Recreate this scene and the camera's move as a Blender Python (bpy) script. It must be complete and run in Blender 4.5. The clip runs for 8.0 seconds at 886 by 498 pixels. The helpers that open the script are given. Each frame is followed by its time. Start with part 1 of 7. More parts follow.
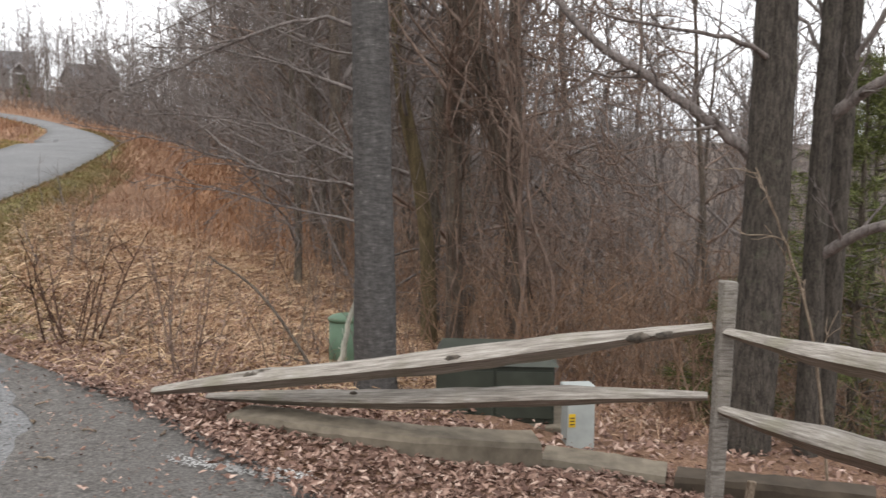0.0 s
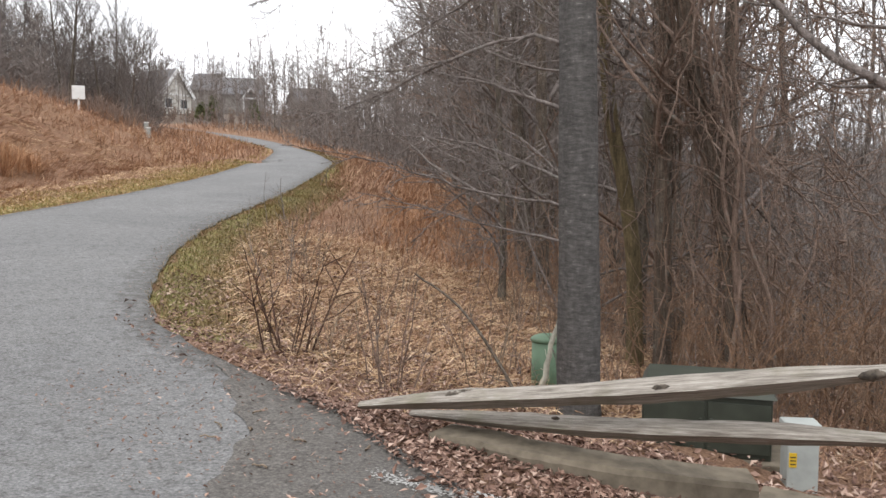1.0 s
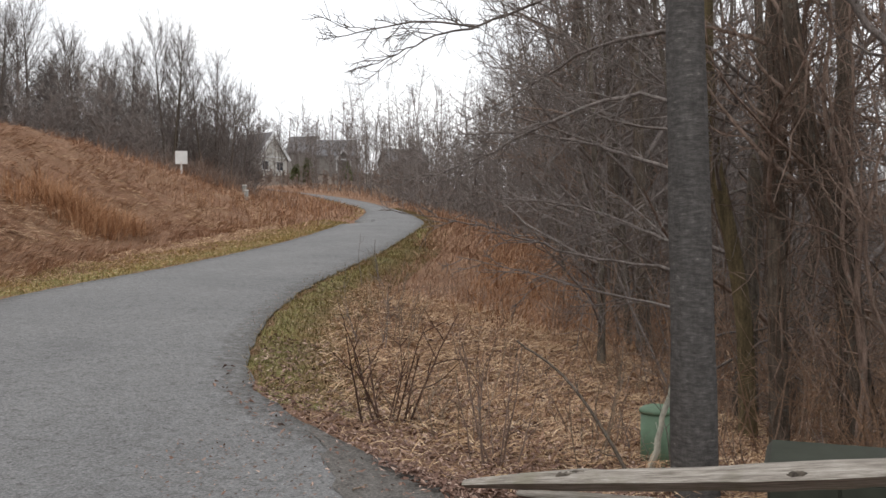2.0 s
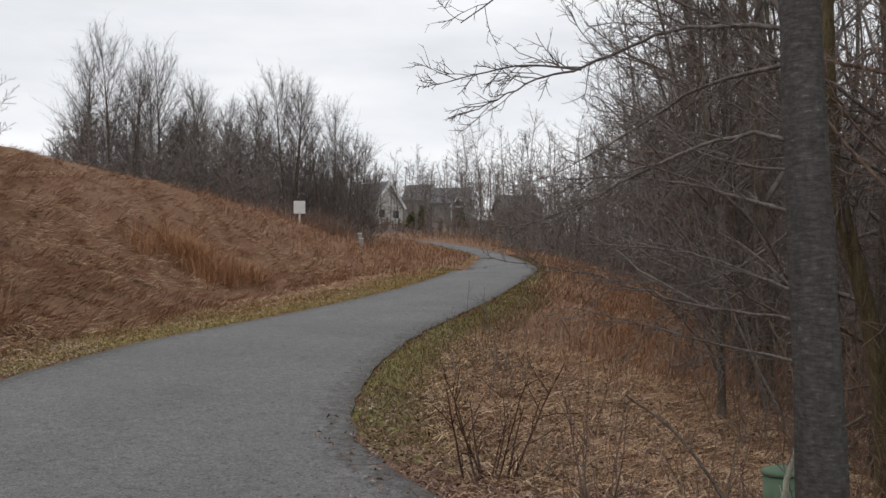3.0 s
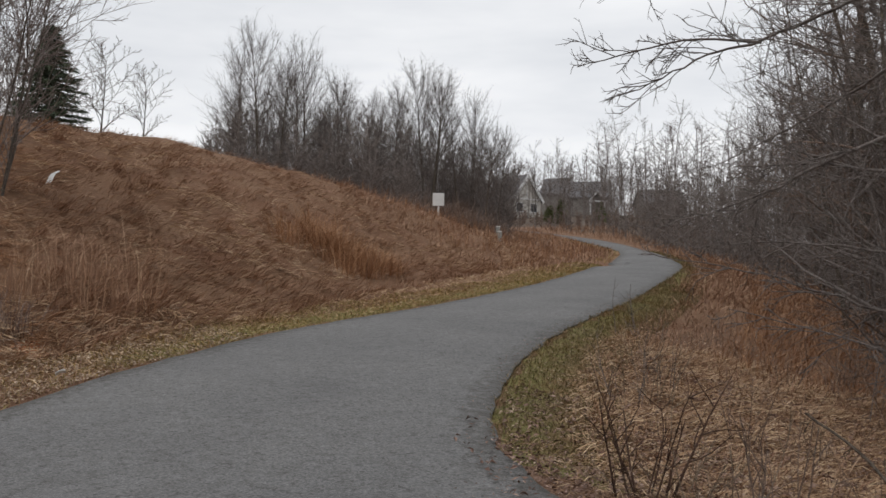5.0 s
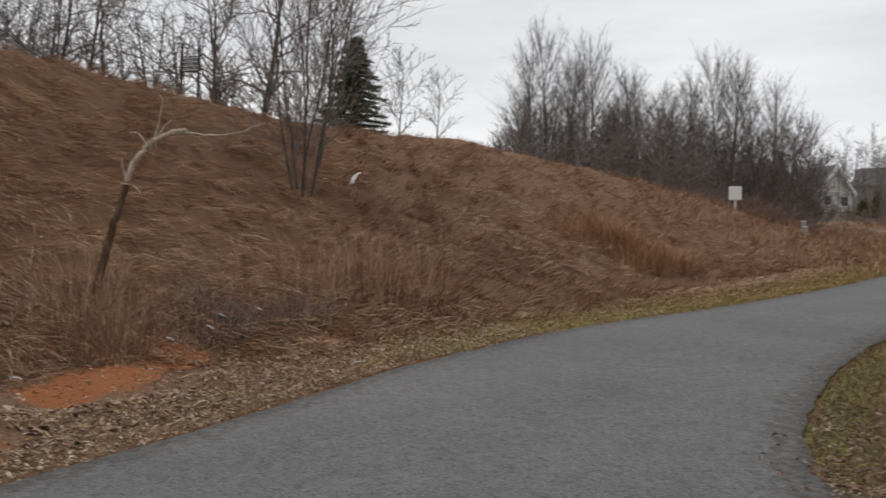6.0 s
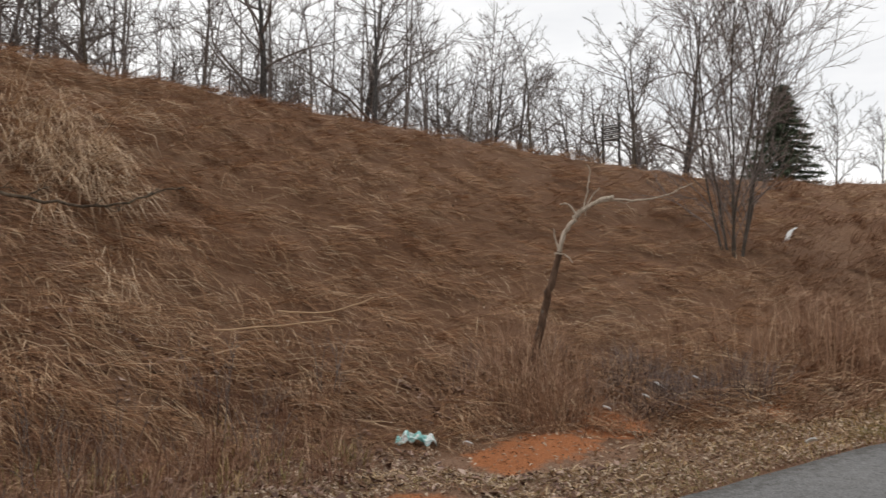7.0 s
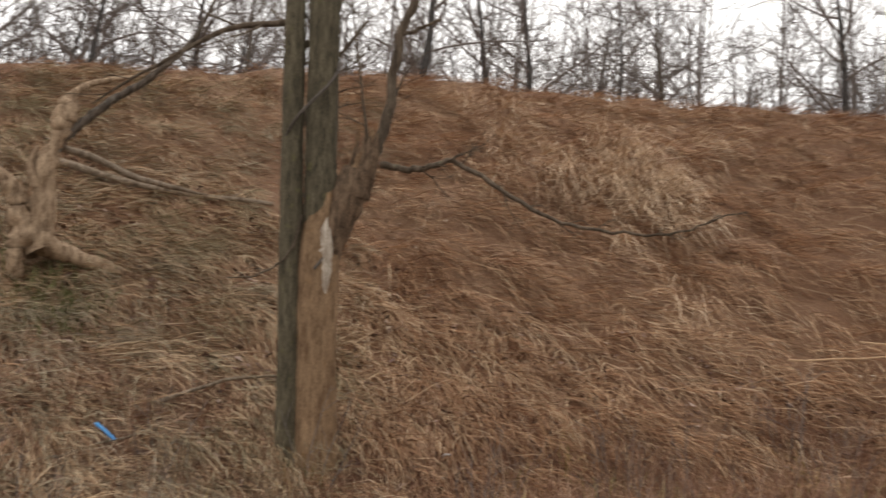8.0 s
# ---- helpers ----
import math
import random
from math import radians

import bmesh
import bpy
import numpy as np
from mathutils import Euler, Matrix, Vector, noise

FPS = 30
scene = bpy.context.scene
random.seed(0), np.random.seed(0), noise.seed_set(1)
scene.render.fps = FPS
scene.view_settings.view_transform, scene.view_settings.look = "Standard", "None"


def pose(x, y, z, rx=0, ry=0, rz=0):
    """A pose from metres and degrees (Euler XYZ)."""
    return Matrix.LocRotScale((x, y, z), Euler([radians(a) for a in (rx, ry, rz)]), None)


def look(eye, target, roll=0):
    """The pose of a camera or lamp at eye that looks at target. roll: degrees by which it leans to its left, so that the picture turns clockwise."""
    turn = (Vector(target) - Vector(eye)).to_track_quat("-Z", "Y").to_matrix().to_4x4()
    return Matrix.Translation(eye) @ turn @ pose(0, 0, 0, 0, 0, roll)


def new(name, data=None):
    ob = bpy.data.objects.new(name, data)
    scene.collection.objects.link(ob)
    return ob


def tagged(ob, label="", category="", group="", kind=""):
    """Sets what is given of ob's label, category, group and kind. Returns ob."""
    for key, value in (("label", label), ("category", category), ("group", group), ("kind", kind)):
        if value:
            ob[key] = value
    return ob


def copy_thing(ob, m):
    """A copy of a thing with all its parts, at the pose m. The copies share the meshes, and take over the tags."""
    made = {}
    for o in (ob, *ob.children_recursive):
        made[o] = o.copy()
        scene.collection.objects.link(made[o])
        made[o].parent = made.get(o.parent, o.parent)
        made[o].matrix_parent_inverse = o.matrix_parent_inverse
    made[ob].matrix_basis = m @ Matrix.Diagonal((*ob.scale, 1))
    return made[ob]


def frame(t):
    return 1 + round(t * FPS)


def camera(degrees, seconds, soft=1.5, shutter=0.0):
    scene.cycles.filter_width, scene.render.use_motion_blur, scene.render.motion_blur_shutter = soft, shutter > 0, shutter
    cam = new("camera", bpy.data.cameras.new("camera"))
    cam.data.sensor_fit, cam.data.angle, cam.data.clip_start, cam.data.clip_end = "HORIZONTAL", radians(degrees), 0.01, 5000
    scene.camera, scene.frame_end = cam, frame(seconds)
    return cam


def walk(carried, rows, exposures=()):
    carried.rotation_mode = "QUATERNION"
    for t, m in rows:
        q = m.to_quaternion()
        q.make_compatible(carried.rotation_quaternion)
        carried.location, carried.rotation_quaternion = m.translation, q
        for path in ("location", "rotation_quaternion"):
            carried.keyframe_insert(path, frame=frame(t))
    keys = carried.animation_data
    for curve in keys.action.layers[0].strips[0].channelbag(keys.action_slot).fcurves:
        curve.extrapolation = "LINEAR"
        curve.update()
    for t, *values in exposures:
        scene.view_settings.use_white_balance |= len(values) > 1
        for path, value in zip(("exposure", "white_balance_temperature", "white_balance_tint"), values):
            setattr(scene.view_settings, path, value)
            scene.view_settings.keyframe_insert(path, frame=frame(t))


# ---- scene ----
cam = camera(52.82, 8.0, soft=1.45, shutter=0.15)
PATH = [
    (0, (0.000, -0.001, 1.496), (0.000, 1.991, 1.309), 0.55),
    (0.5, (0.015, 0.014, 1.506), (-0.305, 1.979, 1.324), -0.30),
    (1, (-0.008, 0.100, 1.515), (-0.461, 2.042, 1.361), 0.25),
    (1.5, (-0.095, 0.199, 1.551), (-0.643, 2.121, 1.489), -0.23),
    (2, (-0.155, 0.291, 1.572), (-0.802, 2.183, 1.546), -0.34),
    (2.2, (-0.155, 0.365, 1.576), (-0.863, 2.236, 1.571), -0.39),
    (3.3, (-0.121, 0.545, 1.596), (-1.055, 2.311, 1.695), -0.40),
    (3.5, (-0.126, 0.571, 1.598), (-1.092, 2.319, 1.704), -0.18),
    (4, (-0.216, 0.684, 1.584), (-1.234, 2.402, 1.684), 0.09),
    (4.2, (-0.282, 0.726, 1.584), (-1.311, 2.439, 1.675), 1.06),
    (5.3, (-0.527, 1.081, 1.614), (-1.793, 2.628, 1.667), 1.05),
    (5.5, (-0.558, 1.166, 1.613), (-1.933, 2.618, 1.673), 1.93),
    (6, (-0.785, 1.312, 1.602), (-2.390, 2.505, 1.650), 1.25),
    (6.5, (-0.972, 1.330, 1.635), (-2.853, 1.999, 1.753), -2.09),
    (7, (-1.122, 1.321, 1.641), (-3.084, 1.665, 1.817), 0.37),
    (7.5, (-1.224, 1.298, 1.648), (-3.209, 1.159, 1.847), -1.72),
    (7.7, (-1.237, 1.392, 1.648), (-3.180, 0.965, 1.854), -0.59),
    (7.9, (-1.238, 1.450, 1.649), (-3.081, 0.702, 1.857), 1.57),
    (8, (-1.239, 1.499, 1.649), (-3.019, 0.610, 1.852), 2.58),
]
walk(cam, [(t, look(eye, target, roll)) for t, eye, target, roll in PATH],
     exposures=[(0.0, 0.94, 6450, 10), (0.5, 1.2, 6450, 10), (1.0, 1.0, 6450, 10), (1.5, 0.68, 6500, 10), (2.2, 0.34, 6500, 10), (3.3, -0.16, 6450, 10), (4.2, -0.16, 6450, 10), (5.3, -0.16, 6500, 10), (6.0, -0.2, 6550, 10), (6.5, -0.03, 6650, 10), (7.2, 0.14, 6700, 10), (8.0, 0.52, 6900, 11)])

# ---------------------------------------------------------------- sky and light
world = bpy.data.worlds.new("overcast_sky")
scene.world = world
world.use_nodes = True
wt = world.node_tree
wt.nodes.clear()
w_out = wt.nodes.new("ShaderNodeOutputWorld")
w_bg = wt.nodes.new("ShaderNodeBackground")
w_sky = wt.nodes.new("ShaderNodeTexSky")
w_sky.sky_type = "NISHITA"
w_sky.sun_disc = False
w_sky.sun_elevation = radians(38)
w_sky.sun_rotation = radians(200)
w_grey = wt.nodes.new("ShaderNodeHueSaturation")
w_grey.inputs["Saturation"].default_value = 0.08
w_mix = wt.nodes.new("ShaderNodeMix")
w_mix.data_type = "RGBA"
w_mix.inputs["Factor"].default_value = 0.86
w_co = wt.nodes.new("ShaderNodeTexCoord")
w_map = wt.nodes.new("ShaderNodeMapping")
w_map.inputs["Scale"].default_value = (1.2, 1.2, 5.0)
w_noise = wt.nodes.new("ShaderNodeTexNoise")
w_noise.inputs["Scale"].default_value = 1.6
w_noise.inputs["Detail"].default_value = 5.0
w_noise.inputs["Roughness"].default_value = 0.55
w_ramp = wt.nodes.new("ShaderNodeValToRGB")
w_ramp.color_ramp.elements[0].position = 0.33
w_ramp.color_ramp.elements[0].color = (8.6, 8.9, 9.4, 1)
w_ramp.color_ramp.elements[1].position = 0.62
w_ramp.color_ramp.elements[1].color = (11.6, 11.7, 11.9, 1)
wt.links.new(w_co.outputs["Generated"], w_map.inputs["Vector"])
wt.links.new(w_map.outputs[0], w_noise.inputs["Vector"])
wt.links.new(w_noise.outputs["Fac"], w_ramp.inputs["Fac"])
wt.links.new(w_sky.outputs[0], w_grey.inputs["Color"])
wt.links.new(w_grey.outputs[0], w_mix.inputs["A"])
wt.links.new(w_ramp.outputs[0], w_mix.inputs["B"])
wt.links.new(w_mix.outputs["Result"], w_bg.inputs["Color"])
w_bg.inputs["Strength"].default_value = 0.1
wt.links.new(w_bg.outputs[0], w_out.inputs["Surface"])
sun = new("sun", bpy.data.lights.new("sun", "SUN"))
sun.data.energy = 0.75
sun.data.angle = radians(30)
sun.data.color = (1.0, 0.97, 0.93)
sun.matrix_world = look((0, 0, 30), (5, 12, 0))


# ---------------------------------------------------------------- materials
def node_mat(name, rough=0.85):
    m = bpy.data.materials.new(name)
    m.use_nodes = True
    b = m.node_tree.nodes["Principled BSDF"]
    b.inputs["Roughness"].default_value = rough
    b.inputs["Specular IOR Level"].default_value = 0.25
    return m, m.node_tree.nodes, m.node_tree.links, b


def noise_node(n, l, co, scale, detail=4, rough=0.6):
    t = n.new("ShaderNodeTexNoise")
    t.inputs["Scale"].default_value = scale
    t.inputs["Detail"].default_value = detail
    t.inputs["Roughness"].default_value = rough
    if co is not None:
        l.new(co, t.inputs["Vector"])
    return t.outputs["Fac"]


def ramp(n, l, fac, stops):
    r = n.new("ShaderNodeValToRGB")
    while len(r.color_ramp.elements) < len(stops):
        r.color_ramp.elements.new(0.5)
    for e, (p, c) in zip(r.color_ramp.elements, stops):
        e.position, e.color = p, (*c, 1) if len(c) == 3 else c
    l.new(fac, r.inputs["Fac"])
    return r.outputs["Color"]


def mix(n, l, fac, a, b, kind="MIX"):
    m = n.new("ShaderNodeMix")
    m.data_type = "RGBA"
    m.blend_type = kind
    for key, v in (("Factor", fac), ("A", a), ("B", b)):
        if isinstance(v, (int, float)):
            m.inputs[key].default_value = v
        elif isinstance(v, tuple):
            m.inputs[key].default_value = (*v, 1)
        else:
            l.new(v, m.inputs[key])
    return m.outputs["Result"]


def bump(n, l, b, height, strength, distance):
    k = n.new("ShaderNodeBump")
    k.inputs["Strength"].default_value = strength
    k.inputs["Distance"].default_value = distance
    l.new(height, k.inputs["Height"])
    l.new(k.outputs["Normal"], b.inputs["Normal"])


def coords(n, l, scale=(1, 1, 1), kind="Object"):
    c = n.new("ShaderNodeTexCoord")
    m = n.new("ShaderNodeMapping")
    m.inputs["Scale"].default_value = scale
    l.new(c.outputs[kind], m.inputs["Vector"])
    return m.outputs[0]


def island_mat(name, stops, rough=0.9, patch=None):
    """Strands, leaves and blades: each island takes its own tone out of the stops, in patches of a larger size."""
    m, n, l, b = node_mat(name, rough)
    g = n.new("ShaderNodeNewGeometry")
    col = ramp(n, l, g.outputs["Random Per Island"], stops)
    if patch:
        f = noise_node(n, l, g.outputs["Position"], patch[0], 3)
        col = mix(n, l, ramp(n, l, f, [(0.38, (0, 0, 0)), (0.62, (1, 1, 1))]), col, mix(n, l, 1.0, col, patch[1], "MULTIPLY"))
    l.new(col, b.inputs["Base Color"])
    return m


def bark_mat(name, dark, light, moss=None, scale=1.0):
    m, n, l, b = node_mat(name, 0.95)
    co = coords(n, l, (scale, scale, 0.22 * scale))
    furrow = noise_node(n, l, co, 20, 7, 0.7)
    chips = noise_node(n, l, coords(n, l, (1, 1, 0.6)), 75, 3, 0.7)
    fine_n = n.new("ShaderNodeMath")
    fine_n.operation = "MULTIPLY_ADD"
    l.new(chips, fine_n.inputs[0])
    fine_n.inputs[1].default_value = 0.45
    shift = n.new("ShaderNodeMath")
    shift.operation = "SUBTRACT"
    l.new(furrow, shift.inputs[0])
    shift.inputs[1].default_value = 0.225
    l.new(shift.outputs[0], fine_n.inputs[2])
    fine = fine_n.outputs[0]
    big = noise_node(n, l, coords(n, l, (1, 1, 0.5)), 2.2, 4)
    col = ramp(n, l, fine, [(0.36, dark), (0.66, light)])
    col = mix(n, l, ramp(n, l, big, [(0.4, (0.2, 0.2, 0.2)), (0.7, (0.75, 0.75, 0.75))]), col, mix(n, l, 1.0, col, (0.62, 0.6, 0.58), "MULTIPLY"))
    lich = noise_node(n, l, coords(n, l), 9, 5)
    col = mix(n, l, ramp(n, l, lich, [(0.6, (0, 0, 0)), (0.7, (0.55, 0.55, 0.55))]), col, moss or (0.24, 0.25, 0.22))
    l.new(col, b.inputs["Base Color"])
    bump(n, l, b, fine, 1.0, 0.03)
    return m


BARK_GREY = bark_mat("bark_grey", (0.065, 0.053, 0.042), (0.19, 0.16, 0.127), moss=(0.19, 0.18, 0.12))
BARK_BROWN = bark_mat("bark_brown", (0.072, 0.057, 0.045), (0.22, 0.175, 0.138))
BARK_PALE = bark_mat("bark_pale", (0.075, 0.062, 0.052), (0.2, 0.17, 0.145), moss=(0.17, 0.165, 0.1))
BARK_CLUMP = bark_mat("bark_furrowed_grey", (0.04, 0.034, 0.028), (0.14, 0.12, 0.1), moss=(0.12, 0.12, 0.085), scale=1.8)
BARK_VINE = bark_mat("bark_dark_vine", (0.08, 0.057, 0.043), (0.24, 0.172, 0.13))
BARK_DARK = bark_mat("bark_scaly_dark", (0.045, 0.041, 0.04), (0.15, 0.14, 0.132), scale=1.4)
def cherry_bark():
    m, n, l, b = node_mat("bark_cherry", 0.85)
    band = noise_node(n, l, coords(n, l, (6, 6, 22)), 2.2, 6, 0.75)
    fine = noise_node(n, l, coords(n, l, (1, 1, 0.4)), 26, 5, 0.7)
    col = ramp(n, l, band, [(0.3, (0.05, 0.046, 0.044)), (0.48, (0.09, 0.084, 0.08)), (0.62, (0.135, 0.127, 0.12)), (0.72, (0.31, 0.29, 0.265))])
    col = mix(n, l, ramp(n, l, fine, [(0.35, (0, 0, 0)), (0.65, (0.7, 0.7, 0.7))]), col, mix(n, l, 1.0, col, (0.55, 0.54, 0.53), "MULTIPLY"))
    l.new(col, b.inputs["Base Color"])
    bump(n, l, b, fine, 0.9, 0.015)
    return m


BARK_CHERRY = cherry_bark()
BARK_OLIVE = bark_mat("bark_olive", (0.06, 0.05, 0.032), (0.2, 0.168, 0.11), moss=(0.16, 0.145, 0.06))
BARK_LIMB = bark_mat("bark_limb_brown", (0.075, 0.055, 0.038), (0.23, 0.175, 0.125), moss=(0.2, 0.19, 0.12))
BARK_STUB = bark_mat("bark_torn_brown", (0.07, 0.045, 0.028), (0.27, 0.18, 0.115), moss=(0.2, 0.14, 0.09))
TWIG = bark_mat("twig_bark", (0.134, 0.114, 0.104), (0.325, 0.28, 0.258))
TWIG_WARM = bark_mat("twig_warm_brown", (0.19, 0.125, 0.09), (0.42, 0.285, 0.205))
TWIG_STAND = bark_mat("twig_grey_brown", (0.1, 0.086, 0.08), (0.25, 0.216, 0.2))
TWIG_RED = bark_mat("twig_reddish", (0.165, 0.118, 0.094), (0.37, 0.268, 0.215))
# the fan tree's own pale grey; on far_woods it paints in distance haze
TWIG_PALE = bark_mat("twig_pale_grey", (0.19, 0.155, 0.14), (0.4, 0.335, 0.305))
BARE_WOOD = bark_mat("bare_weathered_wood", (0.16, 0.115, 0.08), (0.44, 0.35, 0.26), moss=(0.3, 0.25, 0.19))

BLEACHED = bark_mat("bleached_bare_wood", (0.38, 0.3, 0.225), (0.78, 0.68, 0.56), moss=(0.45, 0.36, 0.27))

STRAW = island_mat("dry_grass", [(0.0, (0.115, 0.056, 0.031)), (0.3, (0.255, 0.13, 0.069)), (0.6, (0.44, 0.253, 0.14)), (0.84, (0.6, 0.405, 0.25)), (1.0, (0.76, 0.6, 0.42))], patch=(0.35, (0.76, 0.64, 0.56)))
STRAW_DULL = island_mat("dull_dry_grass", [(0, (0.22, 0.126, 0.0826)), (0.5, (0.366, 0.222, 0.147)), (0.85, (0.512, 0.336, 0.224)), (1, (0.683, 0.504, 0.342))], patch=(0.3, (0.8, 0.74, 0.69)))
WEED = island_mat("dead_weed_stems", [(0.0, (0.11, 0.052, 0.032)), (0.5, (0.225, 0.115, 0.07)), (0.85, (0.34, 0.2, 0.13)), (1.0, (0.54, 0.38, 0.26))])
STRAW_OLIVE = island_mat("olive_dry_grass", [(0.0, (0.15, 0.115, 0.075)), (0.5, (0.29, 0.225, 0.15)), (0.85, (0.42, 0.34, 0.235)), (1.0, (0.62, 0.53, 0.4))], patch=(0.5, (0.8, 0.82, 0.7)))
STRAW_PALE = island_mat("pale_bleached_grass", [(0, (0.302, 0.182, 0.103)), (0.5, (0.486, 0.325, 0.194)), (1, (0.713, 0.539, 0.353))])
STRAW_RED = island_mat("russet_grass", [(0.0, (0.22, 0.105, 0.05)), (0.5, (0.34, 0.175, 0.09)), (1.0, (0.5, 0.3, 0.17))])
GREEN = island_mat("verge_grass", [(0, (0.138, 0.126, 0.0385)), (0.3, (0.241, 0.216, 0.077)), (0.6, (0.38, 0.306, 0.138)), (1, (0.575, 0.444, 0.242))], patch=(0.8, (0.95, 0.8, 0.65)))
GREEN_DULL = island_mat("dull_verge_grass", [(0.0, (0.085, 0.08, 0.032)), (0.4, (0.165, 0.145, 0.062)), (0.75, (0.27, 0.21, 0.11)), (1.0, (0.44, 0.34, 0.21))], patch=(0.8, (0.9, 0.78, 0.66)))
LEAF = island_mat("fallen_leaf", [(0.0, (0.075, 0.04, 0.03)), (0.5, (0.165, 0.095, 0.07)), (0.82, (0.29, 0.185, 0.14)), (1.0, (0.5, 0.37, 0.3))], rough=0.7)
LEAF_PALE = island_mat("pale_fallen_leaf", [(0, (0.161, 0.103, 0.069)), (0.6, (0.356, 0.259, 0.178)), (1, (0.644, 0.517, 0.391))], rough=0.7)
NEEDLE = island_mat("spruce_needles", [(0.0, (0.045, 0.06, 0.042)), (0.6, (0.095, 0.12, 0.08)), (1.0, (0.16, 0.19, 0.12))])
PINE = island_mat("pine_needles", [(0.0, (0.05, 0.06, 0.018)), (0.6, (0.11, 0.125, 0.04)), (1.0, (0.2, 0.205, 0.08))])


def ground_material():
    m, n, l, b = node_mat("ground_straw_and_leaves", 0.95)
    g = n.new("ShaderNodeNewGeometry").outputs["Position"]
    fine, mid, big = noise_node(n, l, g, 42, 6, 0.7), noise_node(n, l, g, 4.5, 5), noise_node(n, l, g, 0.45, 4)
    straw = ramp(n, l, fine, [(0.3, (0.13, 0.072, 0.043)), (0.55, (0.27, 0.16, 0.096)), (0.75, (0.43, 0.28, 0.175))])
    straw = mix(n, l, ramp(n, l, big, [(0.4, (0, 0, 0)), (0.62, (0.7, 0.7, 0.7))]), straw, mix(n, l, 1.0, straw, (0.7, 0.55, 0.5), "MULTIPLY"))
    green = ramp(n, l, fine, [(0.3, (0.1, 0.105, 0.032)), (0.52, (0.235, 0.215, 0.072)), (0.75, (0.5, 0.4, 0.21))])
    litter = ramp(n, l, fine, [(0.28, (0.1, 0.055, 0.035)), (0.5, (0.26, 0.15, 0.095)), (0.76, (0.47, 0.32, 0.22))])
    soil = ramp(n, l, fine, [(0.3, (0.27, 0.09, 0.034)), (0.7, (0.56, 0.22, 0.088))])

    def zone(name, sharp=0.16):
        a = n.new("ShaderNodeAttribute")
        a.attribute_name = name
        s = n.new("ShaderNodeMath")
        s.operation = "ADD"
        k = n.new("ShaderNodeMath")
        k.operation = "MULTIPLY_ADD"
        l.new(mid, k.inputs[0])
        k.inputs[1].default_value, k.inputs[2].default_value = 0.9, -0.45
        l.new(a.outputs["Fac"], s.inputs[0])
        l.new(k.outputs[0], s.inputs[1])
        return ramp(n, l, s.outputs[0], [(0.5 - sharp, (0, 0, 0)), (0.5 + sharp, (1, 1, 1))])

    duff = ramp(n, l, fine, [(0.3, (0.05, 0.037, 0.028)), (0.55, (0.115, 0.083, 0.062)), (0.76, (0.24, 0.175, 0.135))])
    earth = ramp(n, l, fine, [(0.3, (0.1, 0.052, 0.03)), (0.55, (0.2, 0.108, 0.062)), (0.78, (0.34, 0.2, 0.12))])
    col = mix(n, l, zone("litter"), straw, litter)
    col = mix(n, l, zone("duff"), col, duff)
    col = mix(n, l, zone("earth", 0.2), col, earth)
    col = mix(n, l, zone("green"), col, green)
    col = mix(n, l, zone("soil", 0.1), col, soil)
    l.new(col, b.inputs["Base Color"])
    bump(n, l, b, fine, 1.0, 0.04)
    return m


def asphalt_material(name, tone, grit, tint=(1, 0.99, 0.98)):
    m, n, l, b = node_mat(name, 0.8)
    g = n.new("ShaderNodeNewGeometry").outputs["Position"]
    fine, mid, big = noise_node(n, l, g, 48, 4, 0.85), noise_node(n, l, g, 9, 6, 0.7), noise_node(n, l, g, 0.5, 4)
    col = ramp(n, l, fine, [(0.32, tuple(tone * (1 - grit) * c for c in tint)), (0.52, tuple(tone * c for c in tint)), (0.74, tuple(tone * (1 + 1.6 * grit) * c for c in tint))])
    col = mix(n, l, ramp(n, l, big, [(0.35, (0, 0, 0)), (0.65, (1, 1, 1))]), mix(n, l, 1.0, col, (0.82, 0.82, 0.83), "MULTIPLY"), col)
    col = mix(n, l, ramp(n, l, mid, [(0.4, (0, 0, 0)), (0.66, (0.8, 0.8, 0.8))]), col, mix(n, l, 1.0, col, (0.72, 0.7, 0.68), "MULTIPLY"))
    pits = noise_node(n, l, g, 19, 3, 0.6)
    col = mix(n, l, ramp(n, l, pits, [(0.34, (0.75, 0.75, 0.75)), (0.44, (0, 0, 0))]), col, mix(n, l, 1.0, col, (0.5, 0.49, 0.48), "MULTIPLY"))
    # grit and leaf dust gathered along the broken edges
    a = n.new("ShaderNodeAttribute")
    a.attribute_name = "grime"
    k = n.new("ShaderNodeMath")
    k.operation = "MULTIPLY_ADD"
    l.new(mid, k.inputs[0])
    k.inputs[1].default_value = 1.2
    k2 = n.new("ShaderNodeMath")
    k2.operation = "ADD"
    l.new(a.outputs["Fac"], k2.inputs[0])
    l.new(k.outputs[0], k2.inputs[1])
    k.inputs[2].default_value = -0.6
    col = mix(n, l, ramp(n, l, k2.outputs[0], [(0.55, (0, 0, 0)), (1.05, (0.8, 0.8, 0.8))]), col, mix(n, l, 1.0, col, (0.55, 0.52, 0.48), "MULTIPLY"))
    l.new(col, b.inputs["Base Color"])
    bump(n, l, b, fine, 0.8, 0.01)
    return m


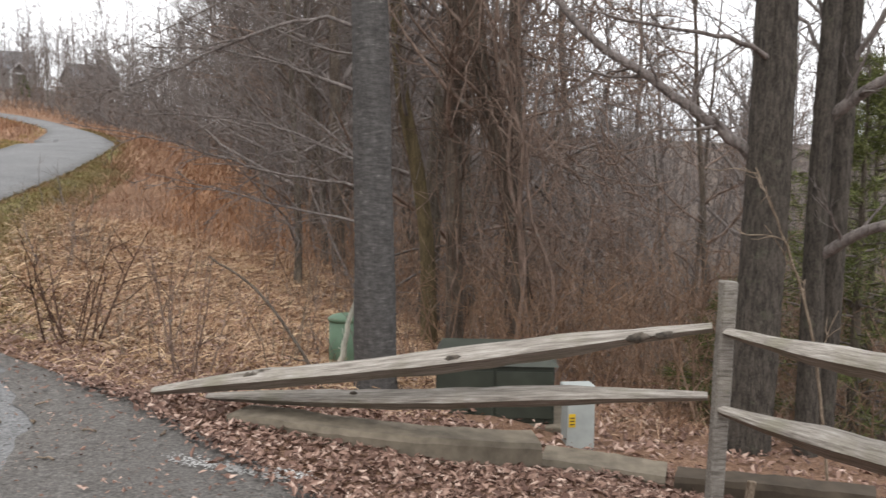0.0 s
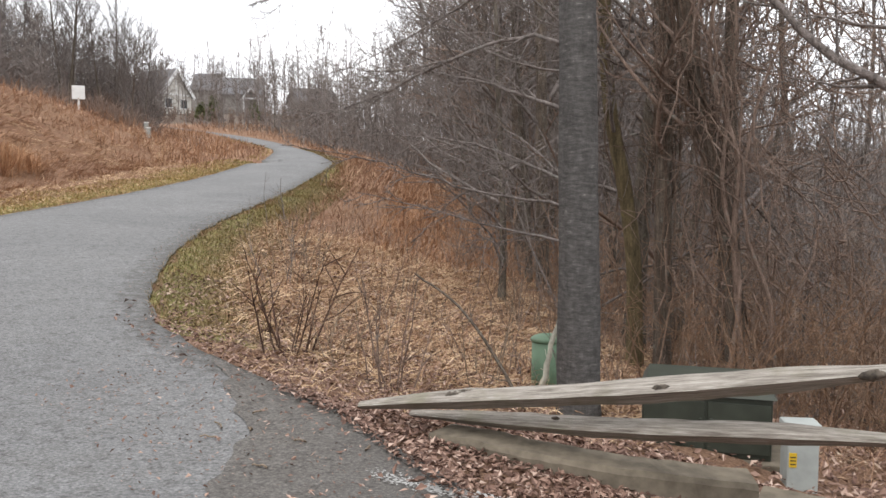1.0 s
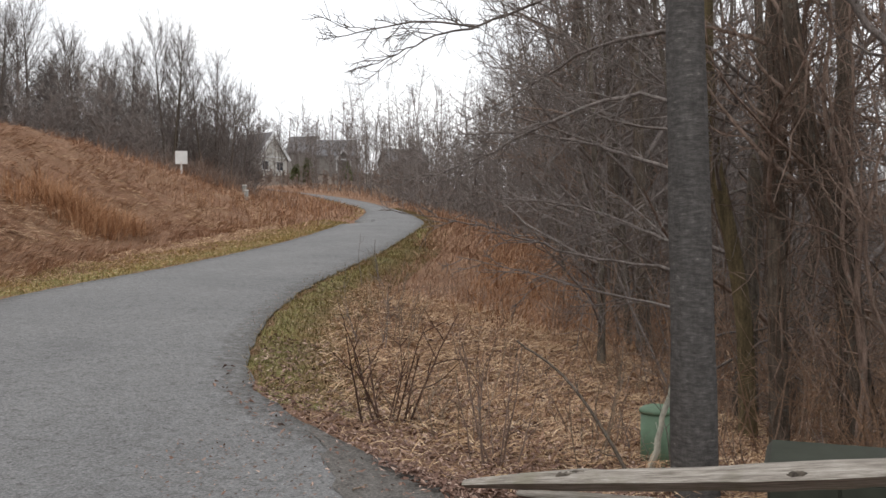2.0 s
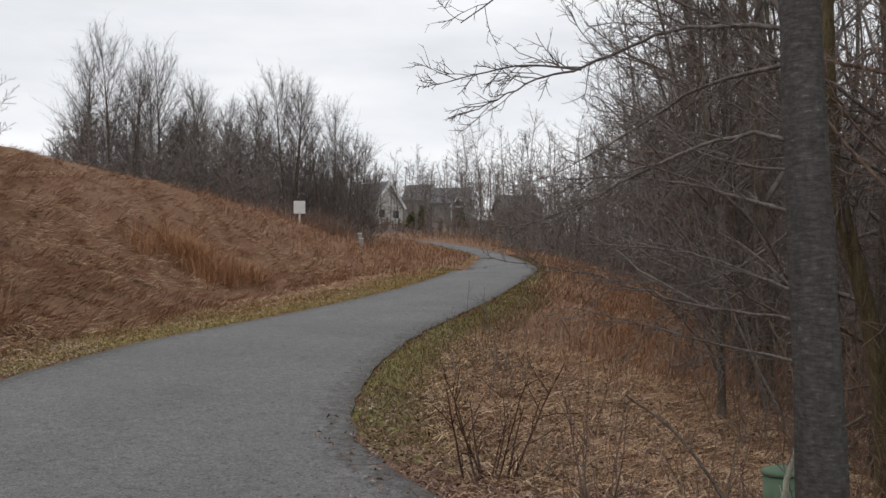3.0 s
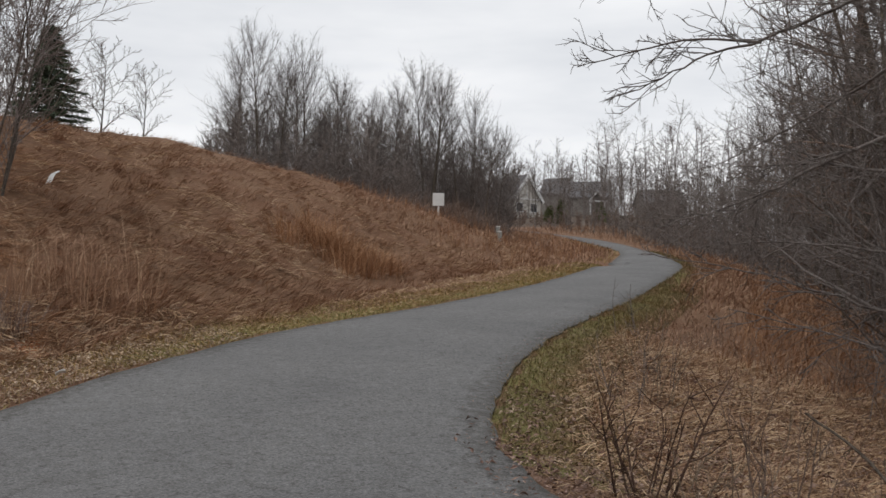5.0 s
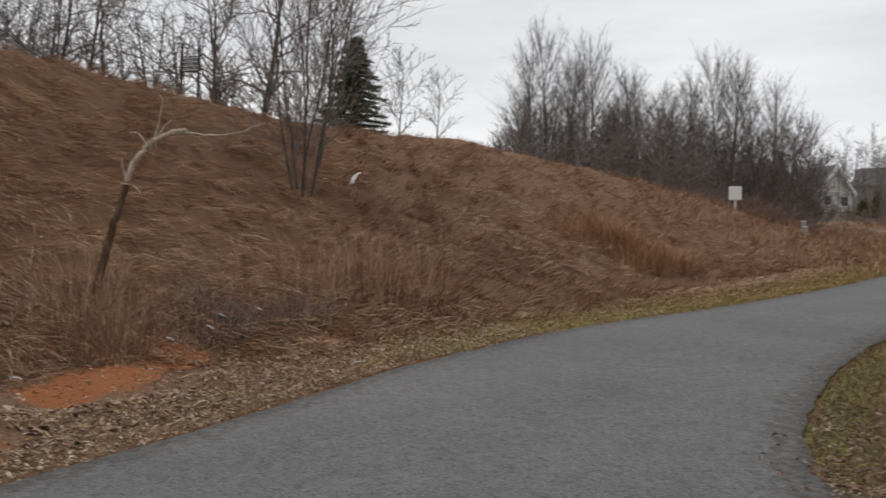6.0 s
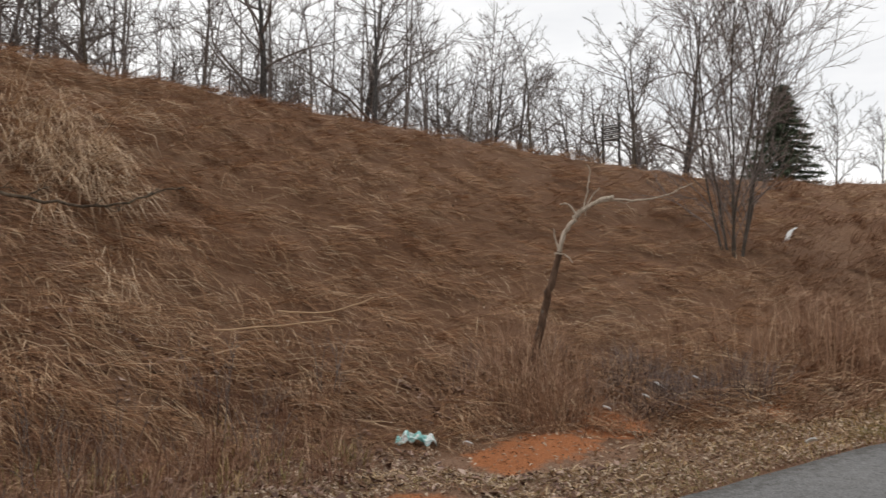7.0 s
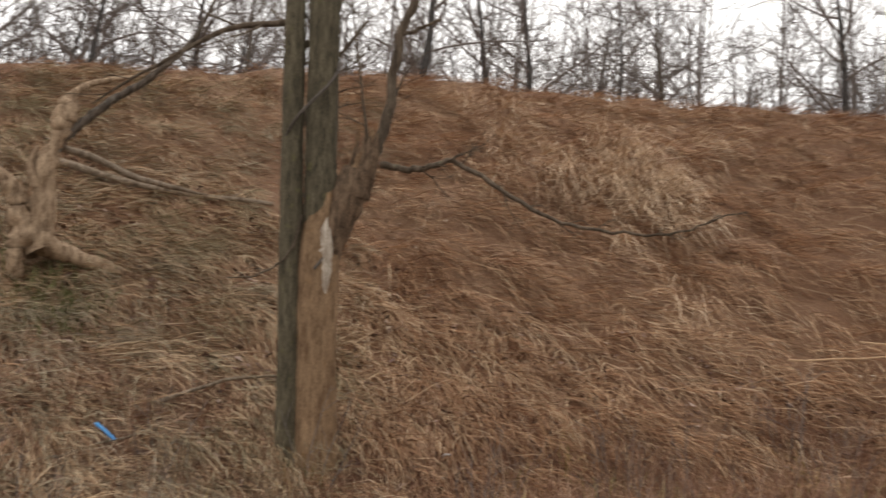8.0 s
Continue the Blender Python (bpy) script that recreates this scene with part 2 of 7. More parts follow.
def wood_material(name, k=1.0):
    m, n, l, b = node_mat(name, 0.9)
    co = coords(n, l, (0.9, 14, 14))
    grain = noise_node(n, l, co, 5, 6, 0.7)
    spot = noise_node(n, l, coords(n, l), 3.5, 4)
    col = ramp(n, l, grain, [(0.28, (0.13 * k, 0.11 * k, 0.09 * k)), (0.5, (0.33 * k, 0.295 * k, 0.255 * k)), (0.7, (0.54 * k, 0.5 * k, 0.445 * k))])
    col = mix(n, l, ramp(n, l, spot, [(0.52, (0, 0, 0)), (0.7, (0.6, 0.6, 0.6))]), col, (0.2, 0.185, 0.13))
    l.new(col, b.inputs["Base Color"])
    bump(n, l, b, grain, 0.8, 0.012)
    return m


def plain_mat(name, colour, rough=0.5, wear=0.12, scale=6.0):
    m, n, l, b = node_mat(name, rough)
    f = noise_node(n, l, coords(n, l), scale, 5)
    low = tuple(c * (1 - 2 * wear) for c in colour)
    l.new(ramp(n, l, f, [(0.3, low), (0.6, colour), (0.8, tuple(min(1, c * (1 + wear)) for c in colour))]), b.inputs["Base Color"])
    bump(n, l, b, noise_node(n, l, coords(n, l), scale * 12, 3), 0.15, 0.004)
    return m


GROUND = ground_material()
ASPHALT = asphalt_material("asphalt_grey", 0.195, 0.6)
ASPHALT_OLD = asphalt_material("asphalt_old_dark", 0.128, 0.65, (1.06, 0.97, 0.88))
RAIL_WOOD = wood_material("weathered_grey_rail", 0.85)
POST_WOOD = wood_material("grey_post_wood", 0.62)
TIMBER = plain_mat("old_tan_timber", (0.075, 0.058, 0.042), 0.9, 0.2, 7)
KNOT = plain_mat("dark_wood_knot", (0.12, 0.1, 0.08), 0.9, 0.42, 30)
CONCRETE = plain_mat("weathered_concrete", (0.18, 0.15, 0.112), 0.9, 0.22, 9)
GREEN_STEEL = plain_mat("dark_green_painted_steel", (0.045, 0.05, 0.038), 0.5, 0.15)
GREEN_PLASTIC = plain_mat("faded_green_plastic", (0.13, 0.2, 0.13), 0.55, 0.15)
PALE_STICK = plain_mat("pale_peeled_stick", (0.5, 0.49, 0.41), 0.8, 0.2, 14)
GREY_BOX = plain_mat("pale_grey_plastic", (0.36, 0.38, 0.36), 0.5, 0.1)
PAINT_WORN = plain_mat("worn_road_paint", (0.42, 0.41, 0.39), 0.8, 0.2)
WHITE_PAINT = plain_mat("white_paint", (0.72, 0.72, 0.7), 0.6, 0.06)
YELLOW = plain_mat("yellow_sticker", (0.65, 0.42, 0.03), 0.5, 0.05)
BLACK_INK = plain_mat("black_print", (0.03, 0.03, 0.03), 0.6, 0.05)
def cloth_material():
    m, n, l, b = node_mat("aqua_and_white_cloth", 0.9)
    f = noise_node(n, l, coords(n, l), 9, 3)
    l.new(ramp(n, l, f, [(0.42, (0.22, 0.5, 0.48)), (0.5, (0.4, 0.66, 0.63)), (0.56, (0.72, 0.76, 0.75))]), b.inputs["Base Color"])
    return m


CLOTH = cloth_material()
BLUE = plain_mat("blue_plastic", (0.08, 0.34, 0.72), 0.4, 0.08)
ROOF = plain_mat("grey_shingles", (0.17, 0.165, 0.17), 0.9, 0.15, 3)
SIDING = plain_mat("taupe_siding", (0.27, 0.25, 0.225), 0.8, 0.06, 2)
PALE_SIDING = plain_mat("cream_siding", (0.5, 0.475, 0.43), 0.8, 0.06, 2)
TRIM = plain_mat("white_trim", (0.72, 0.72, 0.71), 0.6, 0.04)
DARK_GLASS = plain_mat("dark_window", (0.03, 0.035, 0.04), 0.15, 0.1)


# ---------------------------------------------------------------- mesh helpers
def mesh_of(name, verts, faces, material, smooth=False):
    verts, faces = np.asarray(verts, np.float32), np.asarray(faces, np.int32)
    me = bpy.data.meshes.new(name)
    me.vertices.add(len(verts))
    me.vertices.foreach_set("co", verts.ravel())
    k = faces.shape[1]
    me.loops.add(faces.size)
    me.loops.foreach_set("vertex_index", faces.ravel())
    me.polygons.add(len(faces))
    me.polygons.foreach_set("loop_start", np.arange(0, faces.size, k, dtype=np.int32))
    me.polygons.foreach_set("use_smooth", np.full(len(faces), smooth))
    me.materials.append(material)
    me.update(calc_edges=True)
    return me


def child(name, me, parent, label=""):
    ob = new(name, me)
    ob.parent = parent
    return tagged(ob, label) if label else ob


def part(name, bm, material, parent, label="", smooth=False):
    me = bpy.data.meshes.new(name)
    bm.to_mesh(me)
    bm.free()
    me.materials.append(material)
    if smooth:
        me.polygons.foreach_set("use_smooth", np.full(len(me.polygons), True))
    return child(name, me, parent, label)


def thing(name, place, label, category, group="", kind="", rz=0.0):
    ob = new(name)
    ob.empty_display_size = 0.2
    ob.matrix_world = pose(*place, 0, 0, rz)
    return tagged(ob, label, category, group, kind)


def box(bm, size, centre=(0, 0, 0), bevel=0.0, turn=None):
    m = Matrix.Translation(centre) @ (turn or Matrix()) @ Matrix.Diagonal((*size, 1))
    made = bmesh.ops.create_cube(bm, size=1.0, matrix=m)
    if bevel:
        edges = {e for v in made["verts"] for e in v.link_edges}
        bmesh.ops.bevel(bm, geom=list(edges), offset=bevel, segments=2, affect="EDGES", profile=0.6)
    return bm


class Bundle:
    """Gathers tubes, blades and leaves into one mesh."""

    def __init__(self):
        self.v, self.q, self.t, self.n = [], [], [], 0

    def tube(self, path, radii, sides):
        path = np.asarray(path, float)
        k = len(path)
        d = np.gradient(path, axis=0)
        d /= np.linalg.norm(d, axis=1, keepdims=True) + 1e-9
        ref = np.array([0.0, 0.0, 1.0]) if abs(d[0, 2]) < 0.8 else np.array([1.0, 0.0, 0.0])
        a = np.cross(d, ref)
        a /= np.linalg.norm(a, axis=1, keepdims=True) + 1e-9
        b = np.cross(d, a)
        th = np.arange(sides) * 2 * np.pi / sides
        ring = a[:, None] * np.cos(th)[None, :, None] + b[:, None] * np.sin(th)[None, :, None]
        r = np.asarray(radii, float)
        r = r[:, None, None] if r.ndim == 1 else r[:, :, None]
        self.v.append((path[:, None] + ring * r).reshape(-1, 3))
        i = np.arange(k - 1)[:, None] * sides
        j, j2 = np.arange(sides)[None], (np.arange(sides)[None] + 1) % sides
        self.q.append(np.stack([i + j, i + j2, i + sides + j2, i + sides + j], -1).reshape(-1, 4) + self.n)
        self.n += k * sides

    def tris(self, verts):
        """verts: n x 3 x 3"""
        self.v.append(verts.reshape(-1, 3))
        self.t.append(np.arange(len(verts) * 3).reshape(-1, 3) + self.n)
        self.n += len(verts) * 3

    def quads(self, verts):
        self.v.append(verts.reshape(-1, 3))
        self.q.append(np.arange(len(verts) * 4).reshape(-1, 4) + self.n)
        self.n += len(verts) * 4

    def mesh(self, name, material, smooth=True):
        if self.t and self.q:
            q = np.concatenate(self.q)
            faces = np.concatenate(self.t + [q[:, [0, 1, 2]], q[:, [0, 2, 3]]])
        else:
            faces = np.concatenate(self.t or self.q)
        return mesh_of(name, np.concatenate(self.v), faces, material, smooth)


# ---------------------------------------------------------------- lie of the land
LEFT_EDGE = np.array([(-2.0, -12.0), (-4.4, -5.0), (-6.6, 0.6), (-8.2, 4.0), (-8.95, 5.4), (-10.1, 7.8), (-11.2, 11.4), (-11.75, 16.6), (-13.0, 23.6), (-15.4, 32.4), (-17.6, 39.0), (-22.2, 50.0), (-28.7, 58.9), (-38.5, 71.0), (-52.0, 82.0)])
RIGHT_EDGE = np.array([(9.0, -12.0), (6.5, -3.0), (4.0, 0.6), (1.2, 2.5), (0.1, 3.35), (-0.62, 3.95), (-1.15, 4.55), (-1.75, 5.25), (-2.5, 5.85), (-3.4, 6.5), (-4.5, 7.5), (-5.25, 8.65), (-6.2, 10.7), (-7.45, 14.4), (-8.6, 19.6), (-9.5, 23.3), (-12.35, 33.6), (-14.35, 38.4), (-18.3, 46.2), (-24.1, 56.0), (-30.8, 64.4), (-42.0, 75.0), (-54.0, 84.5)])


def rounded_line(line, y0, cuts=3):
    """Rounds the corners of an edge beyond y0 with a curve through its points."""
    got = []
    for i in range(len(line) - 1):
        a, b = line[i], line[i + 1]
        got.append(a)
        if a[1] >= y0 and 0 < i < len(line) - 2:
            p, q = line[i - 1], line[i + 2]
            for k in range(1, cuts):
                s = k / cuts
                got.append(0.5 * (2 * a + (b - p) * s + (2 * p - 5 * a + 4 * b - q) * s * s + (3 * a - p - 3 * b + q) * s ** 3))
    return np.array(got + [line[-1]])


LEFT_EDGE, RIGHT_EDGE = rounded_line(LEFT_EDGE, 10.0), rounded_line(RIGHT_EDGE, 10.0)
HUB = np.array([-0.9, 1.35, 1.63])
#        bearing, foot of bank, crest distance, rise of the sight line to the crest
BANK = np.array([(-180, 9.0, 14, 0.02), (175, 7.0, 14, 0.12), (160, 7.0, 14.5, 0.22), (144, 7.2, 15, 0.262), (128, 7.4, 16.5, 0.292), (116, 7.8, 17.5, 0.294), (107, 8.6, 18.5, 0.281), (94, 10.0, 20, 0.257), (82, 10.8, 21.5, 0.223), (72, 11.0, 24, 0.190), (64, 11.8, 27, 0.165), (57.5, 12.8, 29, 0.153), (52, 14.0, 31, 0.147), (46.7, 16.5, 33, 0.126), (41, 20.5, 37, 0.101), (35.7, 25.0, 41, 0.073), (32, 30.0, 44, 0.055), (30.4, 32.0, 44, 0.041), (28.7, 33.0, 43, 0.031), (26, 33.5, 41, 0.021), (24.4, 34.0, 39, 0.012), (18, 36.0, 40, 0.0)])
SLOPE_YAW = radians(28)


def side_of(line, x, y):
    """Distance from a polyline, positive on its left."""
    p = np.stack([np.ravel(x), np.ravel(y)], -1)
    best, sign = np.full(len(p), 1e9), np.ones(len(p))
    for a, b in zip(line[:-1], line[1:]):
        d = b - a
        s = np.clip(((p - a) @ d) / (d @ d), 0, 1)
        off = p - a - s[:, None] * d
        r = np.hypot(*off.T)
        hit = r < best - 1e-9
        best = np.where(hit, r, best)
        sign = np.where(hit, np.sign(d[0] * off[:, 1] - d[1] * off[:, 0]), sign)
    return (best * sign).reshape(np.shape(x))


def base_plane(x, y):
    u = -x * np.sin(SLOPE_YAW) + y * np.cos(SLOPE_YAW) - 6.0
    return 0.056 * np.logaddexp(0, u / 0.8) + 0.02 * np.clip(u - 50, 0, 120) - 0.09 * np.clip(u - 190, 0, 150)


def sines(x, y, s):
    return np.sin(x * s + 1.3 * np.sin(y * s * 0.7 + 1)) * np.cos(y * s * 0.9 + 1.7 * np.sin(x * s * 0.6 + 2))


def height(x, y, rough=True):
    x, y = np.asarray(x, float), np.asarray(y, float)
    z = base_plane(x, y)
    right = np.maximum(-side_of(RIGHT_EDGE, x, y), 0)
    left = np.maximum(side_of(LEFT_EDGE, x, y), 0)
    fall = 0.12 * np.minimum(right, 1.2) + 0.2 * np.clip(right - 1.2, 0, 7) + 0.1 * np.clip(right - 8.2, 0, 25) + 0.02 * np.clip(right - 33, 0, 100)
    dx, dy = x - HUB[0], y - HUB[1]
    r, az = np.hypot(dx, dy), np.degrees(np.arctan2(-dx, dy))
    # the valley closes towards the houses
    z = z - fall * (1 - 0.85 * np.clip((r - 85) / 50, 0, 1) * np.clip((az - 14) / 8, 0, 1))
    rows = BANK[np.argsort(BANK[:, 0])]
    foot, crest, rise = (np.interp(az, rows[:, 0], rows[:, k]) for k in (1, 2, 3))
    on = np.clip((az - 21) / 3, 0, 1) * np.where(az < 0, 0, 1) + np.where(az < -176, 1, 0)
    p = np.clip((r - foot) / (crest - foot), 0, 1)
    prof = 0.82 * p ** 1.08 + 0.18 * (3 * p * p - 2 * p ** 3)
    zc = HUB[2] + rise * crest
    zb = base_plane(HUB[0] - np.sin(np.radians(az)) * foot, HUB[1] + np.cos(np.radians(az)) * foot) + 0.05
    bank = zb + np.maximum(zc - zb, 0) * prof - 0.02 * np.clip(r - crest, 0, 30)
    bank = np.where(r > crest, np.maximum(bank, base_plane(x, y) - 0.1), bank)
    z = z + on * (p > 0) * (bank - z) * np.clip((r - foot) / 1.0, 0, 1)
    z = z + 0.04 * np.clip(left, 0, 2) * (1 - p)
    if rough:
        off = np.clip(np.maximum(left, right) / 1.5, 0, 1)
        z = z + off * (0.05 * sines(x, y, 1.9) + 0.03 * sines(x + 4, y, 4.3) + np.clip(np.maximum(left, right) / 6 - 0.3, 0, 1) * (1 - 0.8 * p ** 3) * (0.12 * sines(x, y + 3, 0.8) + 0.11 * sines(x + 2, y, 2.4) + 0.05 * sines(x, y + 5, 4.1)))
        # slumped steps and hollows on the steep face
        slump = on * np.clip(p * 6, 0, 1) * np.clip((0.96 - p) * 6, 0, 1)
        z = z + slump * (0.13 * np.abs(sines(x + 1.5, y - 2, 1.45)) ** 0.6 - 0.07 + 0.07 * np.abs(sines(x - 3, y + 7, 3.3)) - 0.03)
    return z


def zat(x, y):
    return float(height(np.array([x]), np.array([y]))[0])


def polar(az, r):
    a = radians(az)
    return HUB[0] - math.sin(a) * r, HUB[1] + math.cos(a) * r


def build_ground():
    radii = np.concatenate([[0.0], np.geomspace(0.7, 60, 140), np.geomspace(66, 1500, 20)])
    count = 400
    az = np.arange(count) * 2 * np.pi / count
    x, y = HUB[0] - np.outer(radii, np.sin(az)), HUB[1] + np.outer(radii, np.cos(az))
    z = height(x, y)
    # far off the land runs out level, with low wooded rises
    far = np.clip((radii[:, None] - 210) / 300, 0, 1)
    z = z * (1 - far) + far * (np.clip(z, -6, 8) + 0.012 * (radii[:, None] - 210) * (0.6 + 0.4 * np.sin(3 * az)[None]))
    on_road = (side_of(LEFT_EDGE, x, y) < -0.4) & (side_of(RIGHT_EDGE, x, y) > 0.4)
    z = z - 0.05 * on_road
    v = np.stack([x, y, z], -1).reshape(-1, 3)
    i = np.arange(len(radii) - 1)[:, None] * count
    j, j2 = np.arange(count)[None], (np.arange(count)[None] + 1) % count
    f = np.stack([i + j, i + j2, i + count + j2, i + count + j], -1).reshape(-1, 4)
    me = mesh_of("ground", v, f[:, ::-1], GROUND, True)
    left, right = side_of(LEFT_EDGE, x, y).ravel(), -side_of(RIGHT_EDGE, x, y).ravel()
    yy, xx = y.ravel(), x.ravel()
    green = np.where(left > 0, 0.8 - np.abs(left - 0.5) * 0.95 - np.clip(yy - 26, 0, 10) * 0.05, -1) * np.clip((yy - 6.0) / 3.0, 0, 1)
    green = np.maximum(green, np.where((right > 0) & (yy > 7), 0.8 - right * 0.5 - np.clip(yy - 40, 0, 10) * 0.12, -1))
    litter = np.where(right > 0, np.where(yy < 8, 1.1 - 0.05 * right, 0.25 + 0.05 * right), 0)
    litter = np.maximum(litter, np.where((left > 0) & (yy < 9.5), 1.0 - np.abs(left - 1.6) * 0.35, 0))
    lawn_x, lawn_y = polar(26.3, 100)
    green = np.maximum(green, 1.1 - np.hypot(xx - lawn_x, yy - lawn_y) / 9)
    soil = np.zeros_like(xx)
    for px, py, s in ((-11.0, 4.25, 1.1), (-10.7, 3.7, 0.85), (-8.9, 2.5, 0.7), (-11.6, 5.3, 0.9), (-12.0, 7.7, 0.5)):
        soil = np.maximum(soil, 1.15 - np.hypot((xx - px), (yy - py) * 1.3) / s)
    duff = np.where(right > 0, np.clip((right - 4.2) / 3.0, 0, 1.2), 0) * (yy > 6)
    az = np.degrees(np.arctan2(-(xx - HUB[0]), yy - HUB[1]))
    order = BANK[np.argsort(BANK[:, 0])]
    foot, crest = np.interp(az, order[:, 0], order[:, 1]), np.interp(az, order[:, 0], order[:, 2])
    p = (np.hypot(xx - HUB[0], yy - HUB[1]) - foot) / (crest - foot)
    earth = np.where((p > -0.05) & (p < 1.2), np.interp(az, [50, 60, 68, 84, 98, 120], [0.3, 0.55, 0.8, 0.8, 0.5, 0.3]), 0)
    for key, val in (("green", green), ("litter", litter), ("soil", soil), ("duff", duff), ("earth", earth)):
        me.attributes.new(key, "FLOAT", "POINT").data.foreach_set("value", val.astype(np.float32))
    return tagged(new("ground", me), "uneven ground of matted dry grass, leaf litter and bare soil", "ground", kind="structure")


build_ground()


def resample(line, step):
    seg = np.hypot(*np.diff(line, axis=0).T)
    s = np.r_[0, np.cumsum(seg)]
    k = np.arange(0, s[-1], step)
    pts = np.stack([np.interp(k, s, line[:, c]) for c in (0, 1)], -1)
    for _ in range(6):
        pts[1:-1] = 0.25 * pts[:-2] + 0.5 * pts[1:-1] + 0.25 * pts[2:]
    return pts


def build_road():
    n = 260
    def even(line):
        p = resample(line, 0.35)
        s = np.linspace(0, 1, n) ** 1.0
        return np.stack([np.interp(s * (len(p) - 1), np.arange(len(p)), p[:, c]) for c in (0, 1)], -1)
    l = even(LEFT_EDGE)
    # pair each place on the left edge with the nearest one on the right
    r_all = resample(RIGHT_EDGE, 0.1)
    idx = np.maximum.accumulate(np.array([np.argmin(np.hypot(*(r_all - a).T)) for a in l]))
    idx = np.convolve(np.pad(idx.astype(float), 4, mode="edge"), np.ones(9) / 9, "valid")
    r = np.stack([np.interp(idx, np.arange(len(r_all)), r_all[:, c]) for c in (0, 1)], -1)
    wob = np.random.RandomState(3)
    l = l + wob.uniform(-0.035, 0.035, l.shape)
    r = r + wob.uniform(-0.035, 0.035, r.shape)
    cols = 25
    s = (0.5 - 0.5 * np.cos(np.pi * np.linspace(0, 1, cols)))[None, :, None]
    p = l[:, None] * (1 - s) + r[:, None] * s
    z = height(p[..., 0], p[..., 1], False) + 0.022 + 0.038 * np.sin(np.pi * s[..., 0])
    v = np.concatenate([p, z[..., None]], -1)
    low = v[:, [0, -1]].copy()
    low[..., 2] -= 0.16
    v = np.concatenate([low[:, :1], v, low[:, 1:]], 1)
    c = cols + 2
    i, j = np.arange(n - 1)[:, None] * c, np.arange(c - 1)[None]
    f = np.stack([i + j, i + j + 1, i + c + j + 1, i + c + j], -1).reshape(-1, 4)
    me = mesh_of("road", v.reshape(-1, 3), f, ASPHALT, False)
    wide = np.linalg.norm(l - r, axis=1)[:, None]
    grime = 1 - np.clip(np.minimum(s[0, :, 0], 1 - s[0, :, 0])[None] * wide / 0.9, 0, 1)
    grime = np.concatenate([grime[:, :1], grime, grime[:, -1:]], 1)
    me.attributes.new("grime", "FLOAT", "POINT").data.foreach_set("value", grime.ravel().astype(np.float32))
    return tagged(new("road", me), "narrow winding worn grey asphalt lane", "road", kind="structure")


build_road()


# ---------------------------------------------------------------- trees
def wander(rng, start, way, length, segs, bend, lift=0.0):
    """A crooked path that begins in one direction, and turns upward (or down) by lift."""
    pts, d = [np.array(start, float)], np.array(way, float)
    for _ in range(segs):
        d = d + rng.normal(0, bend, 3) + np.array([0, 0, lift])
        d /= np.linalg.norm(d)
        pts.append(pts[-1] + d * length / segs)
    return np.array(pts)


def along(path, s):
    k = s * (len(path) - 1)
    i = min(int(k), len(path) - 2)
    return path[i] + (path[i + 1] - path[i]) * (k - i), path[i + 1] - path[i]


def spread(rng, way, angle):
    way = way / np.linalg.norm(way)
    side = np.cross(way, rng.normal(0, 1, 3))
    side /= np.linalg.norm(side)
    return way * math.cos(angle) + side * math.sin(angle)


def unit(v):
    return v / (np.linalg.norm(v, axis=-1, keepdims=True) + 1e-9)


def ribbons(out, p, d, length, width, rng):
    """Twigs as thin tapering slivers."""
    side = np.cross(d, rng.normal(0, 1, d.shape))
    side /= np.linalg.norm(side, axis=1, keepdims=True) + 1e-9
    side *= (width / 2)[:, None]
    out.tris(np.stack([p - side, p + side, p + d * length[:, None]], 1))


def branches(rng, out, path, r0, count, start, length, angle, depth, spec):
    for k in range(count):
        s = start + (1 - start) * (k + rng.uniform(0.1, 0.9)) / count
        p, way = along(path, min(s, 0.985))
        ln = length * rng.uniform(0.55, 1.1) * (spec["crown"](s) if depth == spec["depth"] else 1.05 - 0.5 * s)
        r = r0 * (1 - 0.8 * s) * rng.uniform(0.35, 0.6)
        r = max(r, spec["thin"])
        segs = {3: 6, 2: 3, 1: 2}[depth]
        q = wander(rng, p, spread(rng, way, angle * rng.uniform(0.75, 1.2)), ln, segs, spec["bend"], spec["lift"])
        if depth == 1:
            side = unit(np.cross(q[2] - q[0], rng.normal(0, 1, 3))) * spec["thin"] * rng.uniform(0.7, 1.1)
            tip = unit(np.cross(q[2] - q[0], rng.normal(0, 1, 3))) * spec["thin"] * 0.6
            out.tris(np.array([(q[0] - side, q[0] + side, q[1] + tip * 0.3), (q[1] - tip, q[1] + tip, q[2]), (q[0] - tip, q[1] - tip, q[1] + tip)]))
            continue
        out.tube(q, np.linspace(r, max(r * 0.25, spec["thin"] * 0.7), segs + 1), {3: 5, 2: 3}[depth])
        if depth > 1:
            branches(rng, out, q, r, spec["split"][depth - 2], 0.18, ln * spec["ratio"], spec["fork"], depth - 1, spec)


tapering = lambda s: 1.15 - 0.75 * s
rounded = lambda s: 0.25 + 0.85 * math.sin(math.pi * (0.12 + 0.8 * s))
SPEC_WOOD = dict(crown=tapering, depth=3, thin=0.008, bend=0.17, lift=0.05, split=(11, 7), ratio=0.52, fork=0.8)
SPEC_OAK = dict(crown=rounded, depth=3, thin=0.013, bend=0.22, lift=0.05, split=(10, 6), ratio=0.52, fork=0.8)
SPEC_FINE = dict(crown=rounded, depth=3, thin=0.011, bend=0.12, lift=0.05, split=(9, 6), ratio=0.5, fork=0.7)


